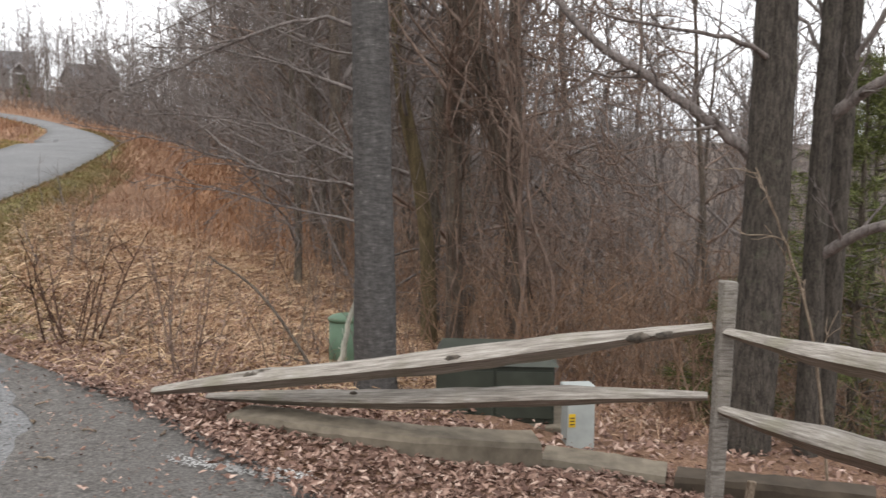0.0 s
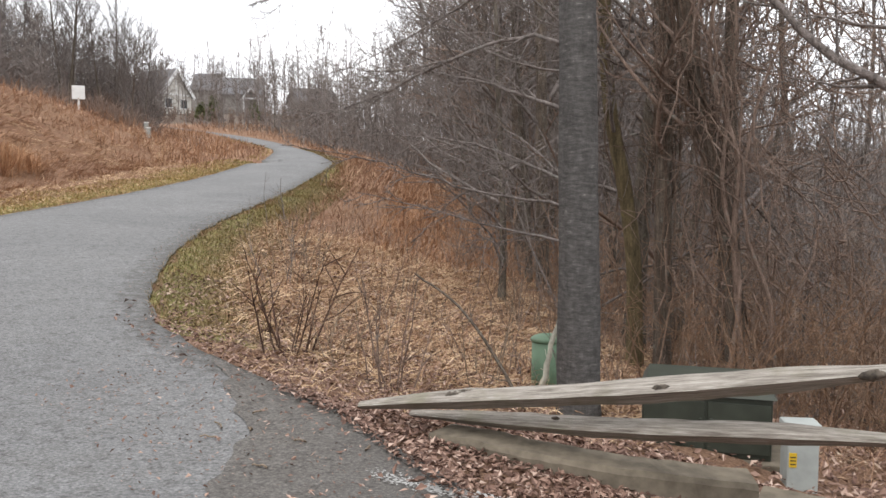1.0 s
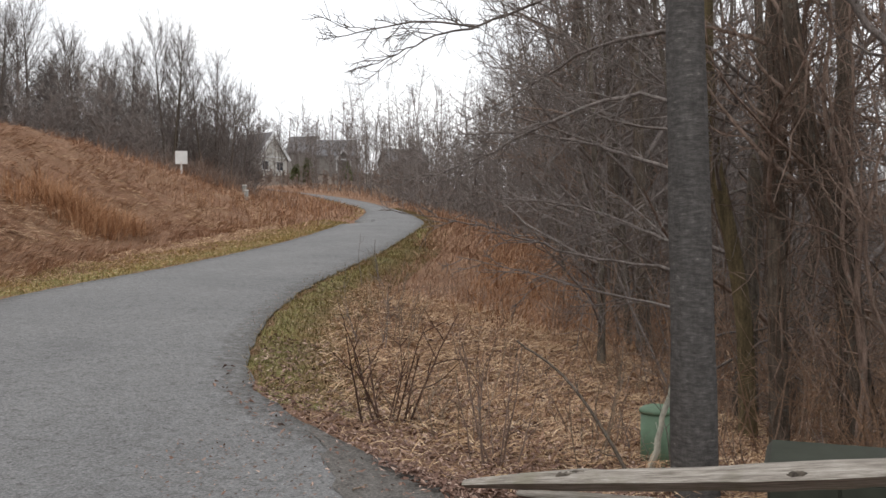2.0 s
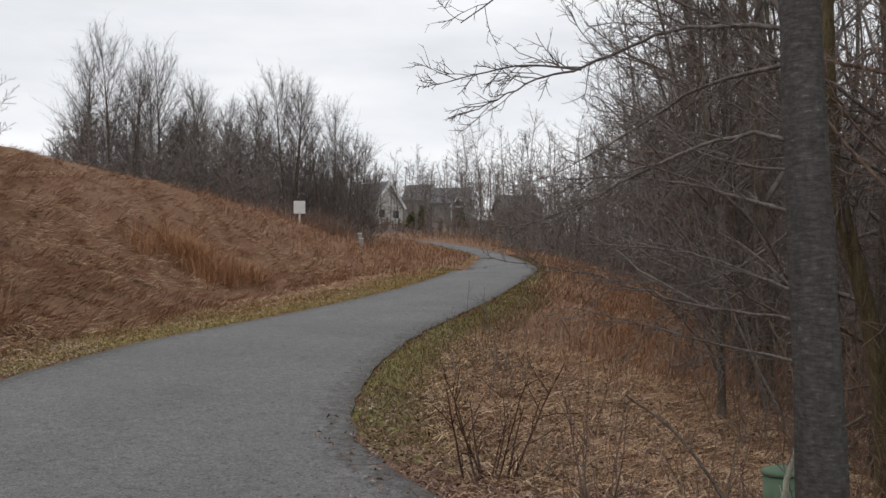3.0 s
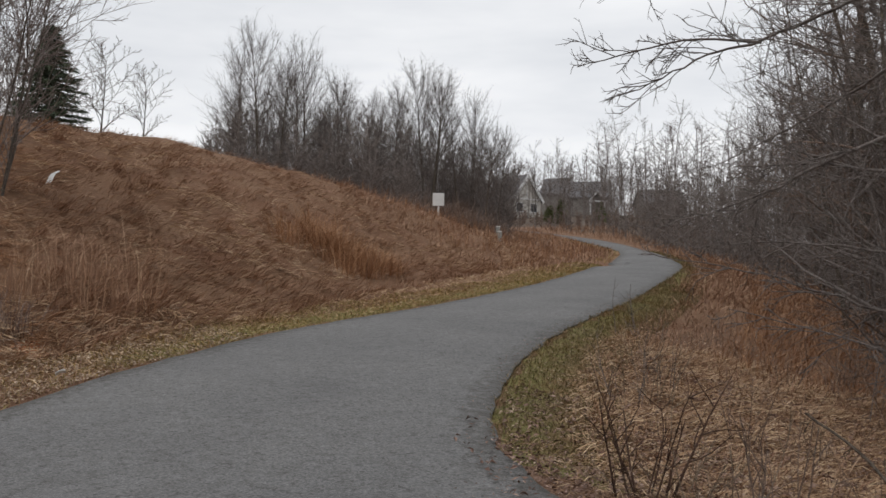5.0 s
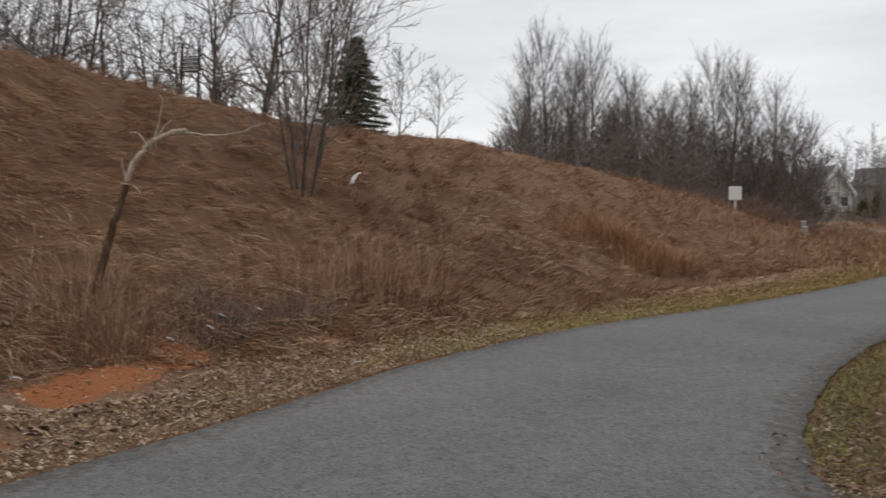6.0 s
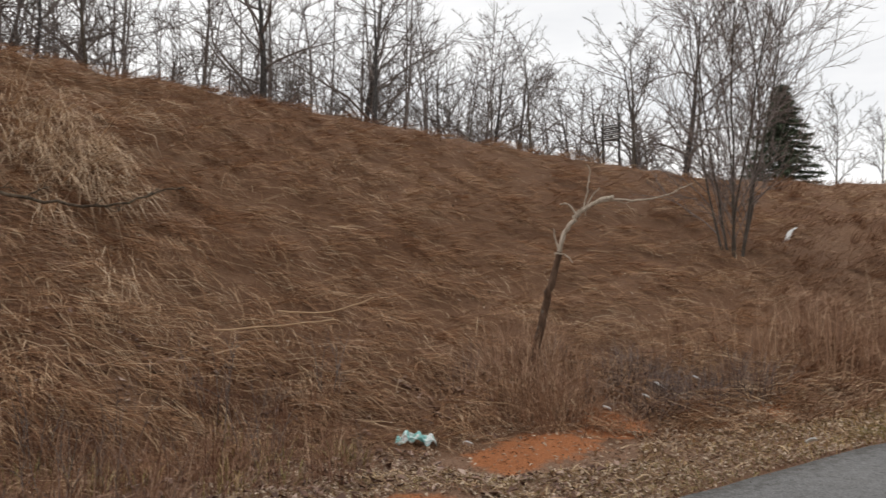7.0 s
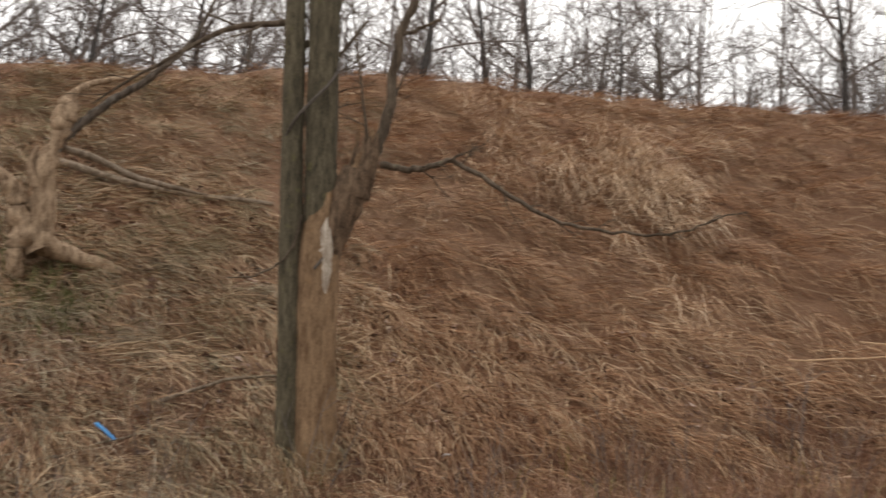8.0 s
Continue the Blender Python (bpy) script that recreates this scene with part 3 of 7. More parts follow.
def tree_kind(name, seed, tall, r0, count, start, length, angle, spec, bark, twig, label, lean=0.03, flare=1.35, stems=1, fan=0.0, group=""):
    rng = np.random.RandomState(seed)
    t = thing(name, (0, 0, 0), label, "tree", group)
    crown = Bundle()
    trunk = Bundle()
    for k in range(stems):
        turn = 2 * np.pi * k / stems + rng.uniform(-0.4, 0.4)
        way = np.array([math.cos(turn) * fan, math.sin(turn) * fan, 1.0]) + np.r_[rng.normal(0, lean, 2), 0]
        foot = np.array([math.cos(turn), math.sin(turn), 0]) * (r0 * 4.5 * rng.uniform(0.4, 1.2) if stems > 1 else 0) - np.array([0, 0, 0.3])
        h = tall * rng.uniform(0.8, 1.0) if stems > 1 else tall
        path = wander(rng, foot, way, h, 14, 0.035 if stems == 1 else 0.06, 0.02 if stems == 1 else 0.03)
        s = np.linspace(0, 1, 15)
        rad = r0 * (1 - 0.9 * s) * (1 + (flare - 1) * np.exp(-s * h / 0.5))
        ring = rad[:, None] * (1 + 0.07 * rng.normal(0, 1, (15, 8)))
        trunk.tube(path, ring, 8)
        branches(rng, crown, path, r0, count, start, length, angle, spec["depth"], spec)
    child("trunk", trunk.mesh("trunk", bark), t)
    child("crown", crown.mesh("crown", twig), t)
    return t


used_protos = set()


def plant(proto, x, y, size=1.0, turn=0.0, lean=(0.0, 0.0), sink=0.0, label=""):
    m = pose(x, y, zat(x, y) - sink, lean[0], lean[1], turn) @ Matrix.Diagonal((size, size, size, 1))
    if proto.name not in used_protos:
        used_protos.add(proto.name)
        proto.matrix_world = m
        ob = proto
    else:
        ob = copy_thing(proto, m)
        ob.matrix_basis = m
    return tagged(ob, label) if label else ob


def scatter(rng, n, inside, apart, bounds):
    """Places inside a region that keep their distance."""
    got = []
    for _ in range(n * 60):
        p = np.array([rng.uniform(*bounds[0]), rng.uniform(*bounds[1])])
        if inside(*p) and all(np.hypot(*(p - q)) > apart for q in got):
            got.append(p)
            if len(got) == n:
                break
    return got


def right_of(x, y):
    return float(-side_of(RIGHT_EDGE, np.array([x]), np.array([y]))[0])


woods = [
    tree_kind("woodland_tree", 11, 14, 0.12, 18, 0.14, 3.8, 0.95, SPEC_WOOD, BARK_BROWN, TWIG, "bare brown winter tree in dense roadside woods", group="woodland trees"),
    tree_kind("woodland_tree", 12, 16, 0.15, 18, 0.2, 4.2, 0.85, SPEC_WOOD, BARK_GREY, TWIG, "tall bare grey winter tree in dense roadside woods", group="woodland trees"),
    tree_kind("woodland_tree", 13, 11, 0.08, 20, 0.08, 3.4, 1.0, SPEC_WOOD, BARK_BROWN, TWIG_RED, "slender bare tree with reddish twigs in woods", group="woodland trees"),
    tree_kind("woodland_tree", 14, 8.5, 0.06, 18, 0.08, 3.2, 1.05, SPEC_WOOD, BARK_GREY, TWIG, "leaning bare understorey tree in the woods", lean=0.12, group="woodland trees"),
]
oaks = [
    tree_kind("crest_tree", 21, 9.5, 0.19, 17, 0.22, 4.6, 0.9, SPEC_OAK, BARK_DARK, TWIG, "dark bare oak on the crest of the bank", group="trees on the crest"),
    tree_kind("crest_tree", 22, 8.5, 0.15, 17, 0.2, 4.2, 0.9, SPEC_OAK, BARK_DARK, TWIG, "crooked bare winter tree on the crest of the bank", group="trees on the crest"),
    tree_kind("crest_tree", 23, 8.0, 0.11, 18, 0.2, 3.2, 0.75, SPEC_OAK, BARK_GREY, TWIG, "slim bare winter tree on the crest of the bank", group="trees on the crest"),
]

def crowned_tree(name, seed, tall, r0, low, wide, bark, twig, label, group):
    """A tree seen from afar: a clear trunk under an egg-shaped crown of arching branches and fine twigs."""
    rng = np.random.RandomState(seed)
    t = thing(name, (0, 0, 0), label, "tree", group)
    trunk, crown = Bundle(), Bundle()
    path = wander(rng, (0, 0, -0.3), (rng.normal(0, 0.03), rng.normal(0, 0.03), 1), tall, 10, 0.03, 0.02)
    trunk.tube(path, r0 * (1 - 0.93 * np.linspace(0, 1, 11)), 6)
    for k in range(46):
        s = low + (0.97 - low) * ((k + rng.uniform()) / 46) ** 0.9
        p, way = along(path, s)
        u = (s - low) / (1 - low)
        reach = wide * (0.35 + 0.75 * math.sin(math.pi * (0.22 + 0.7 * u))) * rng.uniform(0.6, 1.1)
        a = rng.uniform(0, 6.28)
        tilt = rng.uniform(0.7, 1.1) - 0.4 * u
        d = np.array([math.cos(a) * math.sin(tilt), math.sin(a) * math.sin(tilt), math.cos(tilt)])
        q = wander(rng, p, d, reach, 5, 0.1, 0.09)
        crown.tube(q, np.linspace(0.032, 0.01, 6) * (1.15 - 0.5 * u), 3)
        m = 20
        f = rng.uniform(0.15, 1.0, m) * 4.999
        i = f.astype(int)
        c = q[i] + (q[i + 1] - q[i]) * (f - i)[:, None]
        td = unit(unit(q[i + 1] - q[i]) + rng.normal(0, 0.5, (m, 3)) + np.array([0, 0, 0.3]))
        ln = reach * rng.uniform(0.18, 0.45, m)
        ribbons(crown, c, td, ln, np.full(m, 0.022), rng)
        e = np.repeat(np.arange(m), 2)
        ribbons(crown, c[e] + td[e] * (ln[e] * rng.uniform(0.3, 0.8, 2 * m))[:, None], unit(td[e] + rng.normal(0, 0.5, (2 * m, 3)) + np.array([0, 0, 0.2])), ln[e] * 0.6, np.full(2 * m, 0.017), rng)
    child("trunk", trunk.mesh("trunk", bark), t)
    child("crown", crown.mesh("crown", twig, False), t)
    return t


far_trees = [
    crowned_tree("hillside_tree", 31, 15, 0.19, 0.32, 4.7, BARK_GREY, TWIG_STAND, "tall bare tree in the stand beyond the hill", "far hillside trees"),
    crowned_tree("hillside_tree", 32, 14.5, 0.16, 0.36, 3.7, BARK_GREY, TWIG_STAND, "narrow bare tree in the stand beyond the hill", "far hillside trees"),
    crowned_tree("hillside_tree", 33, 12, 0.15, 0.26, 4.4, BARK_BROWN, TWIG_STAND, "bare round-crowned tree in the stand beyond the hill", "far hillside trees"),
]

# woods right of the lane, falling away from it
rng = np.random.RandomState(5)


def bear(x, y):
    return math.degrees(math.atan2(-(x - HUB[0]), y - HUB[1]))


def in_woods(x, y):
    r = right_of(x, y)
    return 4.6 < r < 17 and y > 8 and math.hypot(x - 0.5, y - 6) > 3.6 and (bear(x, y) > 3 or rng.uniform() < 0.45)


for k, (x, y) in enumerate(scatter(rng, 58, in_woods, 1.35, ((-16, 15), (8, 46)))):
    near_lane = right_of(x, y) < 8
    plant(woods[(2, 3, 0, 3)[k % 4] if near_lane else k % 4], x, y, rng.uniform(0.7, 1.15), rng.uniform(-60, 60), (rng.normal(0, 3), rng.normal(-9 if near_lane and x < -1 else -1, 4)))
# tall trees that lean over the lane's far side
for k, (x, y) in enumerate(scatter(rng, 15, lambda x, y: 5.5 < right_of(x, y) < 13 and 3.5 < bear(x, y) < 17 and y > 12, 1.3, ((-12, 6), (12, 34)))):
    plant(woods[(0, 1, 2)[k % 3]], x, y, rng.uniform(0.85, 1.15), rng.uniform(0, 360), (rng.normal(0, 3), rng.normal(-3, 3)))
for k, (x, y) in enumerate(scatter(rng, 3, lambda x, y: 5.5 < right_of(x, y) < 14 and -9 < bear(x, y) < 3.5 and y > 10.5, 1.4, ((-4, 8), (10, 24)))):
    plant(woods[(1, 0)[k % 2]], x, y, rng.uniform(0.8, 1.1), rng.uniform(0, 360), (rng.normal(0, 3), rng.normal(0, 3)))
# crest of the bank
rows = BANK[np.argsort(BANK[:, 0])]
for k, az in enumerate(np.linspace(65, 150, 48)):
    a = az + rng.uniform(-1.2, 1.2)
    r = np.interp(a, rows[:, 0], rows[:, 2]) + (7, 13, 10, 18, 15)[k % 5] + rng.uniform(0, 2)
    plant(oaks[k % 3], *polar(a, r), rng.uniform(0.85, 1.2) * np.interp(a, [65, 80, 150], [0.85, 0.75, 0.8]), rng.uniform(0, 360), (rng.normal(0, 2), rng.normal(0, 2)))
# stand beyond the hill, towards the houses
for k, az in enumerate(np.concatenate([np.linspace(21, 31, 6), np.linspace(31.4, 52, 50)])):
    a = az + rng.uniform(-0.6, 0.6)
    r = 58 + rng.uniform(0, 26) + (40 if a < 31 else 0)
    tall = np.interp(a, [24, 30, 34, 38, 45, 48, 50, 53], [0.5, 0.52, 0.64, 0.74, 0.87, 0.78, 0.4, 0.25])
    plant(far_trees[k % 3], *polar(a, r), rng.uniform(0.75, 1.08) * tall, rng.uniform(0, 360))


def dense_woods(name, places, seed, twig, tall, label, thick=0.07, fine=0.012, limbs=30, twigs=9, up=0.75, low=0.05, sway=0.08):
    """Woods too dense to tell tree from tree: stems, branches and twigs in one joined mesh."""
    rng, out = np.random.RandomState(seed), Bundle()
    xy = np.array(places)
    n = len(xy)
    z = height(xy[:, 0], xy[:, 1]) - 0.2
    h = np.asarray(tall) * rng.uniform(0.5, 1.1, n)
    lean = rng.normal(0, sway, (n, 2))
    bow = rng.normal(0, sway * 0.45, (n, 2))

    def stem(i, s):
        q = lean[i] * (h[i] * s)[:, None] + bow[i] * (h[i] * np.sin(3 * s))[:, None]
        return np.stack([xy[i, 0] + q[:, 0], xy[i, 1] + q[:, 1], z[i] + h[i] * s], -1)

    for i in range(n):
        s = np.linspace(0, 1, 6)
        out.tube(stem(np.full(6, i), s), np.linspace(thick * rng.uniform(0.5, 1.3), fine * 0.6, 6), 4)
    k = np.repeat(np.arange(n), limbs)
    s = rng.uniform(low, 0.97, len(k))
    p = stem(k, s)
    d = unit(np.concatenate([rng.normal(0, 0.75, (len(k), 2)), rng.uniform(0.1, 1.3, (len(k), 1)) * up], 1))
    ln = h[k] * (0.05 + 0.21 * np.sin(np.pi * (0.18 + 0.76 * s))) * rng.uniform(0.5, 1.2, len(k))
    mid = p + d * (ln * 0.5)[:, None]
    d2 = unit(d + rng.normal(0, 0.25, d.shape) + np.array([0, 0, 0.25]))
    ribbons(out, p, d, ln * 0.62, np.full(len(k), fine * 2.0), rng)
    ribbons(out, mid, d2, ln * 0.6, np.full(len(k), fine * 1.5), rng)
    j = np.repeat(np.arange(len(k)), twigs)
    u = rng.uniform(0.1, 1.0, len(j))
    q = np.where((u < 0.5)[:, None], p[j] + d[j] * (ln[j] * u)[:, None], mid[j] + d2[j] * (ln[j] * (u - 0.5))[:, None])
    td = unit(d2[j] + rng.normal(0, 0.55, (len(j), 3)) + np.array([0, 0, 0.15]))
    ribbons(out, q, td, ln[j] * rng.uniform(0.15, 0.5, len(j)), np.full(len(j), fine), rng)
    return tagged(new(name, out.mesh(name, twig, False)), label, "woods", kind="stuff")


wr = np.random.RandomState(77)


def thinned(x, y, keep=0.4):
    """The woods stand more open down the slope past the fence."""
    return bear(x, y) > 3 or wr.uniform() < keep


edge_woods = scatter(wr, 215, lambda x, y: 5.0 < right_of(x, y) < 18 and y > 10 and math.hypot(x - 0.5, y - 6) > 5.0 and thinned(x, y, 0.7 if bear(x, y) > -5 else 0.25), 0.55, ((-20, 16), (10, 50)))
dense_woods("thicket_woods", edge_woods, 81, TWIG, np.array([10.5 if 3.5 < bear(*p) < 18 else 8.0 for p in edge_woods]), "dense bare saplings along the edge of the woods", 0.026, 0.009, 40, 14, sway=0.17)
dense_woods("roadside_thicket", scatter(wr, 260, lambda x, y: 3.2 < right_of(x, y) < 16 and y > 27, 0.8, ((-46, 6), (27, 84))), 87, TWIG, 10.5, "dense bare thicket beside the far lane", 0.05, 0.021, 32, 10, low=0.0)
dense_woods("slope_woods", scatter(wr, 230, lambda x, y: 15 < right_of(x, y) < 48 and y > 6 and thinned(x, y, 0.3), 0.9, ((-34, 44), (6, 80))), 82, TWIG, 10.5, "dense bare grey woods down the slope", 0.07, 0.016, 34, 9)
# paling with distance is put into the twig colour here
dense_woods("far_woods", scatter(wr, 240, lambda x, y: 40 < right_of(x, y) < 110 and y > 0, 2.0, ((-44, 100), (0, 125))), 83, TWIG_PALE, 10.0, "distant bare woods across the valley, coloured pale for distance haze", 0.1, 0.036, 30, 8)
for nm, a0, a1, count, tall, seed in (("far_crest_woods", 58, 76, 80, 6.5, 84), ("crest_woods", 76, 96, 110, 9.0, 88), ("high_crest_woods", 96, 156, 220, 10.5, 89)):
    dense_woods(nm, [polar(a + wr.uniform(-1, 1), float(np.interp(a, rows[:, 0], rows[:, 2])) + wr.uniform(9, 32)) for a in np.linspace(a0, a1, count)], seed, TWIG, tall, "dense bare woods behind the crest", 0.06, 0.021, 32, 10)
stand_az = np.concatenate([np.linspace(31, 51.5, 300), np.linspace(16, 31, 60)])
stand_tall = np.interp(stand_az, [16, 24, 30, 33, 36, 40, 46, 48.5, 50.5, 53], [8, 8, 8, 9, 10, 11.5, 12.5, 11, 6, 3.5])
dense_woods("hill_stand_woods", [polar(a + wr.uniform(-0.5, 0.5), wr.uniform(62, 92) + (0 if a > 31 else 125)) for a in stand_az], 85, TWIG_STAND, stand_tall * 0.86, "dense bare trees in the stand beyond the hill", 0.07, 0.032, 30, 8, low=0.06)
dense_woods("hill_foot_thicket", [polar(a + wr.uniform(-0.4, 0.4), wr.uniform(50, 64) + (16 if a < 36 else 0)) for a in np.linspace(30.8, 50, 190)], 90, TWIG, 6.0, "low brown thicket at the foot of the stand", 0.04, 0.026, 38, 10, low=0.0)
dense_woods("house_thicket", [polar(a + wr.uniform(-0.4, 0.4), wr.uniform(96, 122)) for a in np.linspace(17, 35, 170)], 91, TWIG_RED, np.interp(np.linspace(17, 35, 170), [17, 22, 24, 31, 32, 35], [4, 4, 1.9, 1.9, 3.6, 4]), "low brown thicket before the houses", 0.05, 0.04, 36, 9, low=0.0)
dense_woods("far_hill_woods", [polar(a + wr.uniform(-1, 1), wr.uniform(140, 200)) for a in np.linspace(4, 50, 270)], 86, TWIG, 11.5, "distant bare woods above the houses", 0.14, 0.055, 28, 8, low=0.0)


# ---------------------------------------------------------------- the trees one passes
def limb(out, rng, pts, r0, r1, sides, twigs=0, twig_len=0.6, thin=0.004, fork=0.8, lift=0.03, again=5):
    """A limb through given places, smoothed, with side branches and twigs."""
    pts = np.array(pts, float)
    s = np.linspace(0, len(pts) - 1, (len(pts) - 1) * 4 + 1)
    p = np.stack([np.interp(s, np.arange(len(pts)), pts[:, c]) for c in range(3)], -1)
    for _ in range(3):
        p[1:-1] = 0.25 * p[:-2] + 0.5 * p[1:-1] + 0.25 * p[2:]
    p[1:-1] += rng.normal(0, r0 * 0.12 + 0.004, p[1:-1].shape)
    rad = np.linspace(r0, r1, len(p))[:, None] * (1 + 0.06 * rng.normal(0, 1, (len(p), sides)))
    out.tube(p, rad, sides)
    for k in range(twigs):
        t = 0.12 + 0.87 * (k + rng.uniform(0, 1)) / twigs
        q0, way = along(p, min(t, 0.99))
        ln = twig_len * rng.uniform(0.4, 1.1) * (1.1 - 0.5 * t)
        q = wander(rng, q0, spread(rng, way, fork * rng.uniform(0.6, 1.2)), ln, 5, 0.16, lift)
        r = max(thin, (r0 + (r1 - r0) * t) * 0.4)
        out.tube(q, np.linspace(r, thin * 0.7, 6), 4)
        for j in range(again):
            w0, way2 = along(q, rng.uniform(0.15, 0.97))
            w = wander(rng, w0, spread(rng, way2, rng.uniform(0.4, 0.95)), ln * rng.uniform(0.25, 0.55), 3, 0.18, lift)
            out.tube(w, (thin, thin * 0.8, thin * 0.6, thin * 0.4), 3)
            if again > 3:
                v0, way3 = along(w, rng.uniform(0.3, 0.9))
                out.tube(wander(rng, v0, spread(rng, way3, 0.7), ln * 0.18, 2, 0.15, lift), (thin * 0.7, thin * 0.5, thin * 0.35), 3)
    return p


def hero(name, base, label, stems, limbs, bark, twig, seed, flare=1.4):
    """stems and limbs: (points in the world, thick end, thin end, side branches, their length)."""
    rng = np.random.RandomState(seed)
    t = thing(name, base, label, "tree")
    off = np.array(base)
    for pts, r0, r1, count, ln in stems:
        out = Bundle()
        p = np.array(pts, float) - off
        s = np.linspace(0, len(p) - 1, (len(p) - 1) * 6 + 1)
        q = np.stack([np.interp(s, np.arange(len(p)), p[:, c]) for c in range(3)], -1)
        for _ in range(4):
            q[1:-1] = 0.25 * q[:-2] + 0.5 * q[1:-1] + 0.25 * q[2:]
        run = np.r_[0, np.cumsum(np.linalg.norm(np.diff(q, axis=0), axis=1))]
        rad = np.interp(run, [0, run[-1]], [r0, r1]) * (1 + (flare - 1) * np.exp(-run / 0.22))
        sides = 14
        lobes = 1 + 0.05 * np.sin(np.arange(sides) * 2.2)[None] + 0.2 * (flare - 1) * np.exp(-run / 0.2)[:, None] * np.cos(np.arange(sides) * 2 * np.pi * 5 / sides)[None]
        out.tube(q, rad[:, None] * lobes * (1 + 0.025 * rng.normal(0, 1, (len(q), sides))), sides)
        child("trunk", out.mesh("trunk", bark), t)
        if count:
            crown = Bundle()
            spec = dict(SPEC_WOOD, thin=0.006)
            branches(rng, crown, q, r0, count, 0.45, ln, 0.9, 3, spec)
            child("crown", crown.mesh("crown", twig), t)
    for pts, r0, r1, count, ln in limbs:
        out = Bundle()
        limb(out, rng, np.array(pts, float) - off, r0, r1, 8, count, ln)
        child("limb", out.mesh("limb", twig), t)
    return t


za = zat(-0.53, 6.78)
hero("cherry_tree", (-0.53, 6.78, za), "dark scaly-barked tree behind the broken rail fence",
     [([(-0.5, 6.78, za - 0.3), (-0.52, 6.78, 0.8), (-0.55, 6.78, 2.4), (-0.62, 6.8, 5.0), (-0.6, 6.9, 9.0), (-0.4, 7.0, 12.5)], 0.165, 0.05, 12, 3.0)],
     [([(-0.6, 6.8, 2.5), (-0.97, 6.85, 2.62), (-1.52, 6.88, 2.45), (-2.0, 6.9, 2.23), (-2.34, 6.9, 2.1), (-2.75, 6.9, 2.0)], 0.018, 0.0035, 26, 0.75),
      ([(-0.6, 6.8, 2.02), (-0.97, 6.85, 2.16), (-1.27, 6.88, 2.26), (-1.7, 6.9, 2.36), (-2.3, 6.95, 2.38)], 0.017, 0.004, 16, 0.6),
      ([(-0.6, 6.9, 1.5), (-0.8, 7.05, 1.57), (-1.21, 7.1, 1.76), (-1.59, 7.15, 1.84), (-2.1, 7.2, 1.9), (-2.7, 7.3, 1.85)], 0.014, 0.003, 18, 0.6),
      ([(-0.6, 6.9, 1.32), (-0.95, 7.1, 1.36), (-1.5, 7.15, 1.45), (-1.81, 7.2, 1.56), (-2.3, 7.2, 1.7), (-2.9, 7.2, 1.78)], 0.013, 0.003, 18, 0.6),
      ([(-0.6, 6.9, 1.05), (-1.1, 7.3, 1.1), (-1.8, 7.6, 1.25), (-2.6, 7.8, 1.4)], 0.012, 0.003, 14, 0.55),
      ([(-0.6, 6.9, 3.28), (-0.9, 7.1, 3.4), (-1.2, 7.2, 3.46), (-1.52, 7.2, 3.48), (-1.89, 7.2, 3.37), (-2.27, 7.2, 3.25), (-2.58, 7.2, 3.24), (-2.91, 7.2, 3.08), (-3.25, 7.2, 3.0)], 0.02, 0.0035, 30, 0.6),
      ([(-2.2, 7.2, 3.26), (-2.6, 7.15, 3.34), (-3.1, 7.1, 3.3), (-3.55, 7.1, 3.24)], 0.011, 0.003, 14, 0.5),
      ([(-0.55, 6.75, 3.7), (0.3, 6.6, 3.75), (1.2, 6.4, 3.5), (1.9, 6.3, 3.3)], 0.024, 0.006, 18, 0.9),
      ([(-0.6, 6.85, 3.05), (-1.3, 7.4, 3.1), (-2.0, 7.9, 2.85), (-2.8, 8.3, 2.6)], 0.018, 0.004, 20, 0.7),
      ([(-0.5, 6.85, 4.2), (-1.4, 7.3, 4.5), (-2.6, 7.9, 4.5), (-3.7, 8.2, 4.1)], 0.026, 0.005, 22, 0.9)],
     BARK_CHERRY, TWIG, 41)

zc = zat(2.4, 6.4)
hero("clump_tree", (2.4, 6.4, zc), "big grey-brown tree of several stems beside the fence post",
     [([(2.24, 6.42, zc - 0.3), (2.3, 6.4, 0.6), (2.34, 6.42, 2.0), (2.36, 6.5, 4.5), (2.2, 6.7, 9.0), (2.1, 7.0, 13.0)], 0.17, 0.07, 13, 3.4),
      ([(2.72, 6.5, zc - 0.3), (2.72, 6.5, 0.8), (2.76, 6.55, 2.2), (2.95, 6.7, 4.5), (3.5, 7.1, 9.0)], 0.085, 0.04, 9, 2.6),
      ([(2.95, 6.8, zc - 0.35), (2.98, 6.8, 0.8), (3.04, 6.85, 2.2), (3.15, 7.0, 4.8), (3.4, 7.4, 10.0)], 0.1, 0.05, 9, 2.8)],
     [([(2.3, 6.4, 1.5), (2.08, 6.5, 1.7), (1.7, 6.6, 2.02), (1.2, 6.8, 2.36), (0.74, 7.0, 2.85), (0.3, 7.1, 3.5)], 0.047, 0.02, 16, 0.8),
      ([(2.3, 6.35, 2.25), (1.95, 6.2, 2.4), (1.5, 6.1, 2.42), (0.9, 6.1, 2.55)], 0.022, 0.006, 9, 0.7),
      ([(2.74, 6.52, 0.85), (2.95, 6.2, 1.1), (3.4, 5.9, 1.18), (3.9, 5.8, 1.45)], 0.045, 0.022, 9, 0.7),
      ([(2.78, 6.56, 1.85), (3.0, 6.3, 2.1), (3.5, 6.0, 2.22), (4.2, 5.9, 2.5)], 0.047, 0.022, 10, 0.8)],
     BARK_CLUMP, TWIG, 42, flare=1.25)

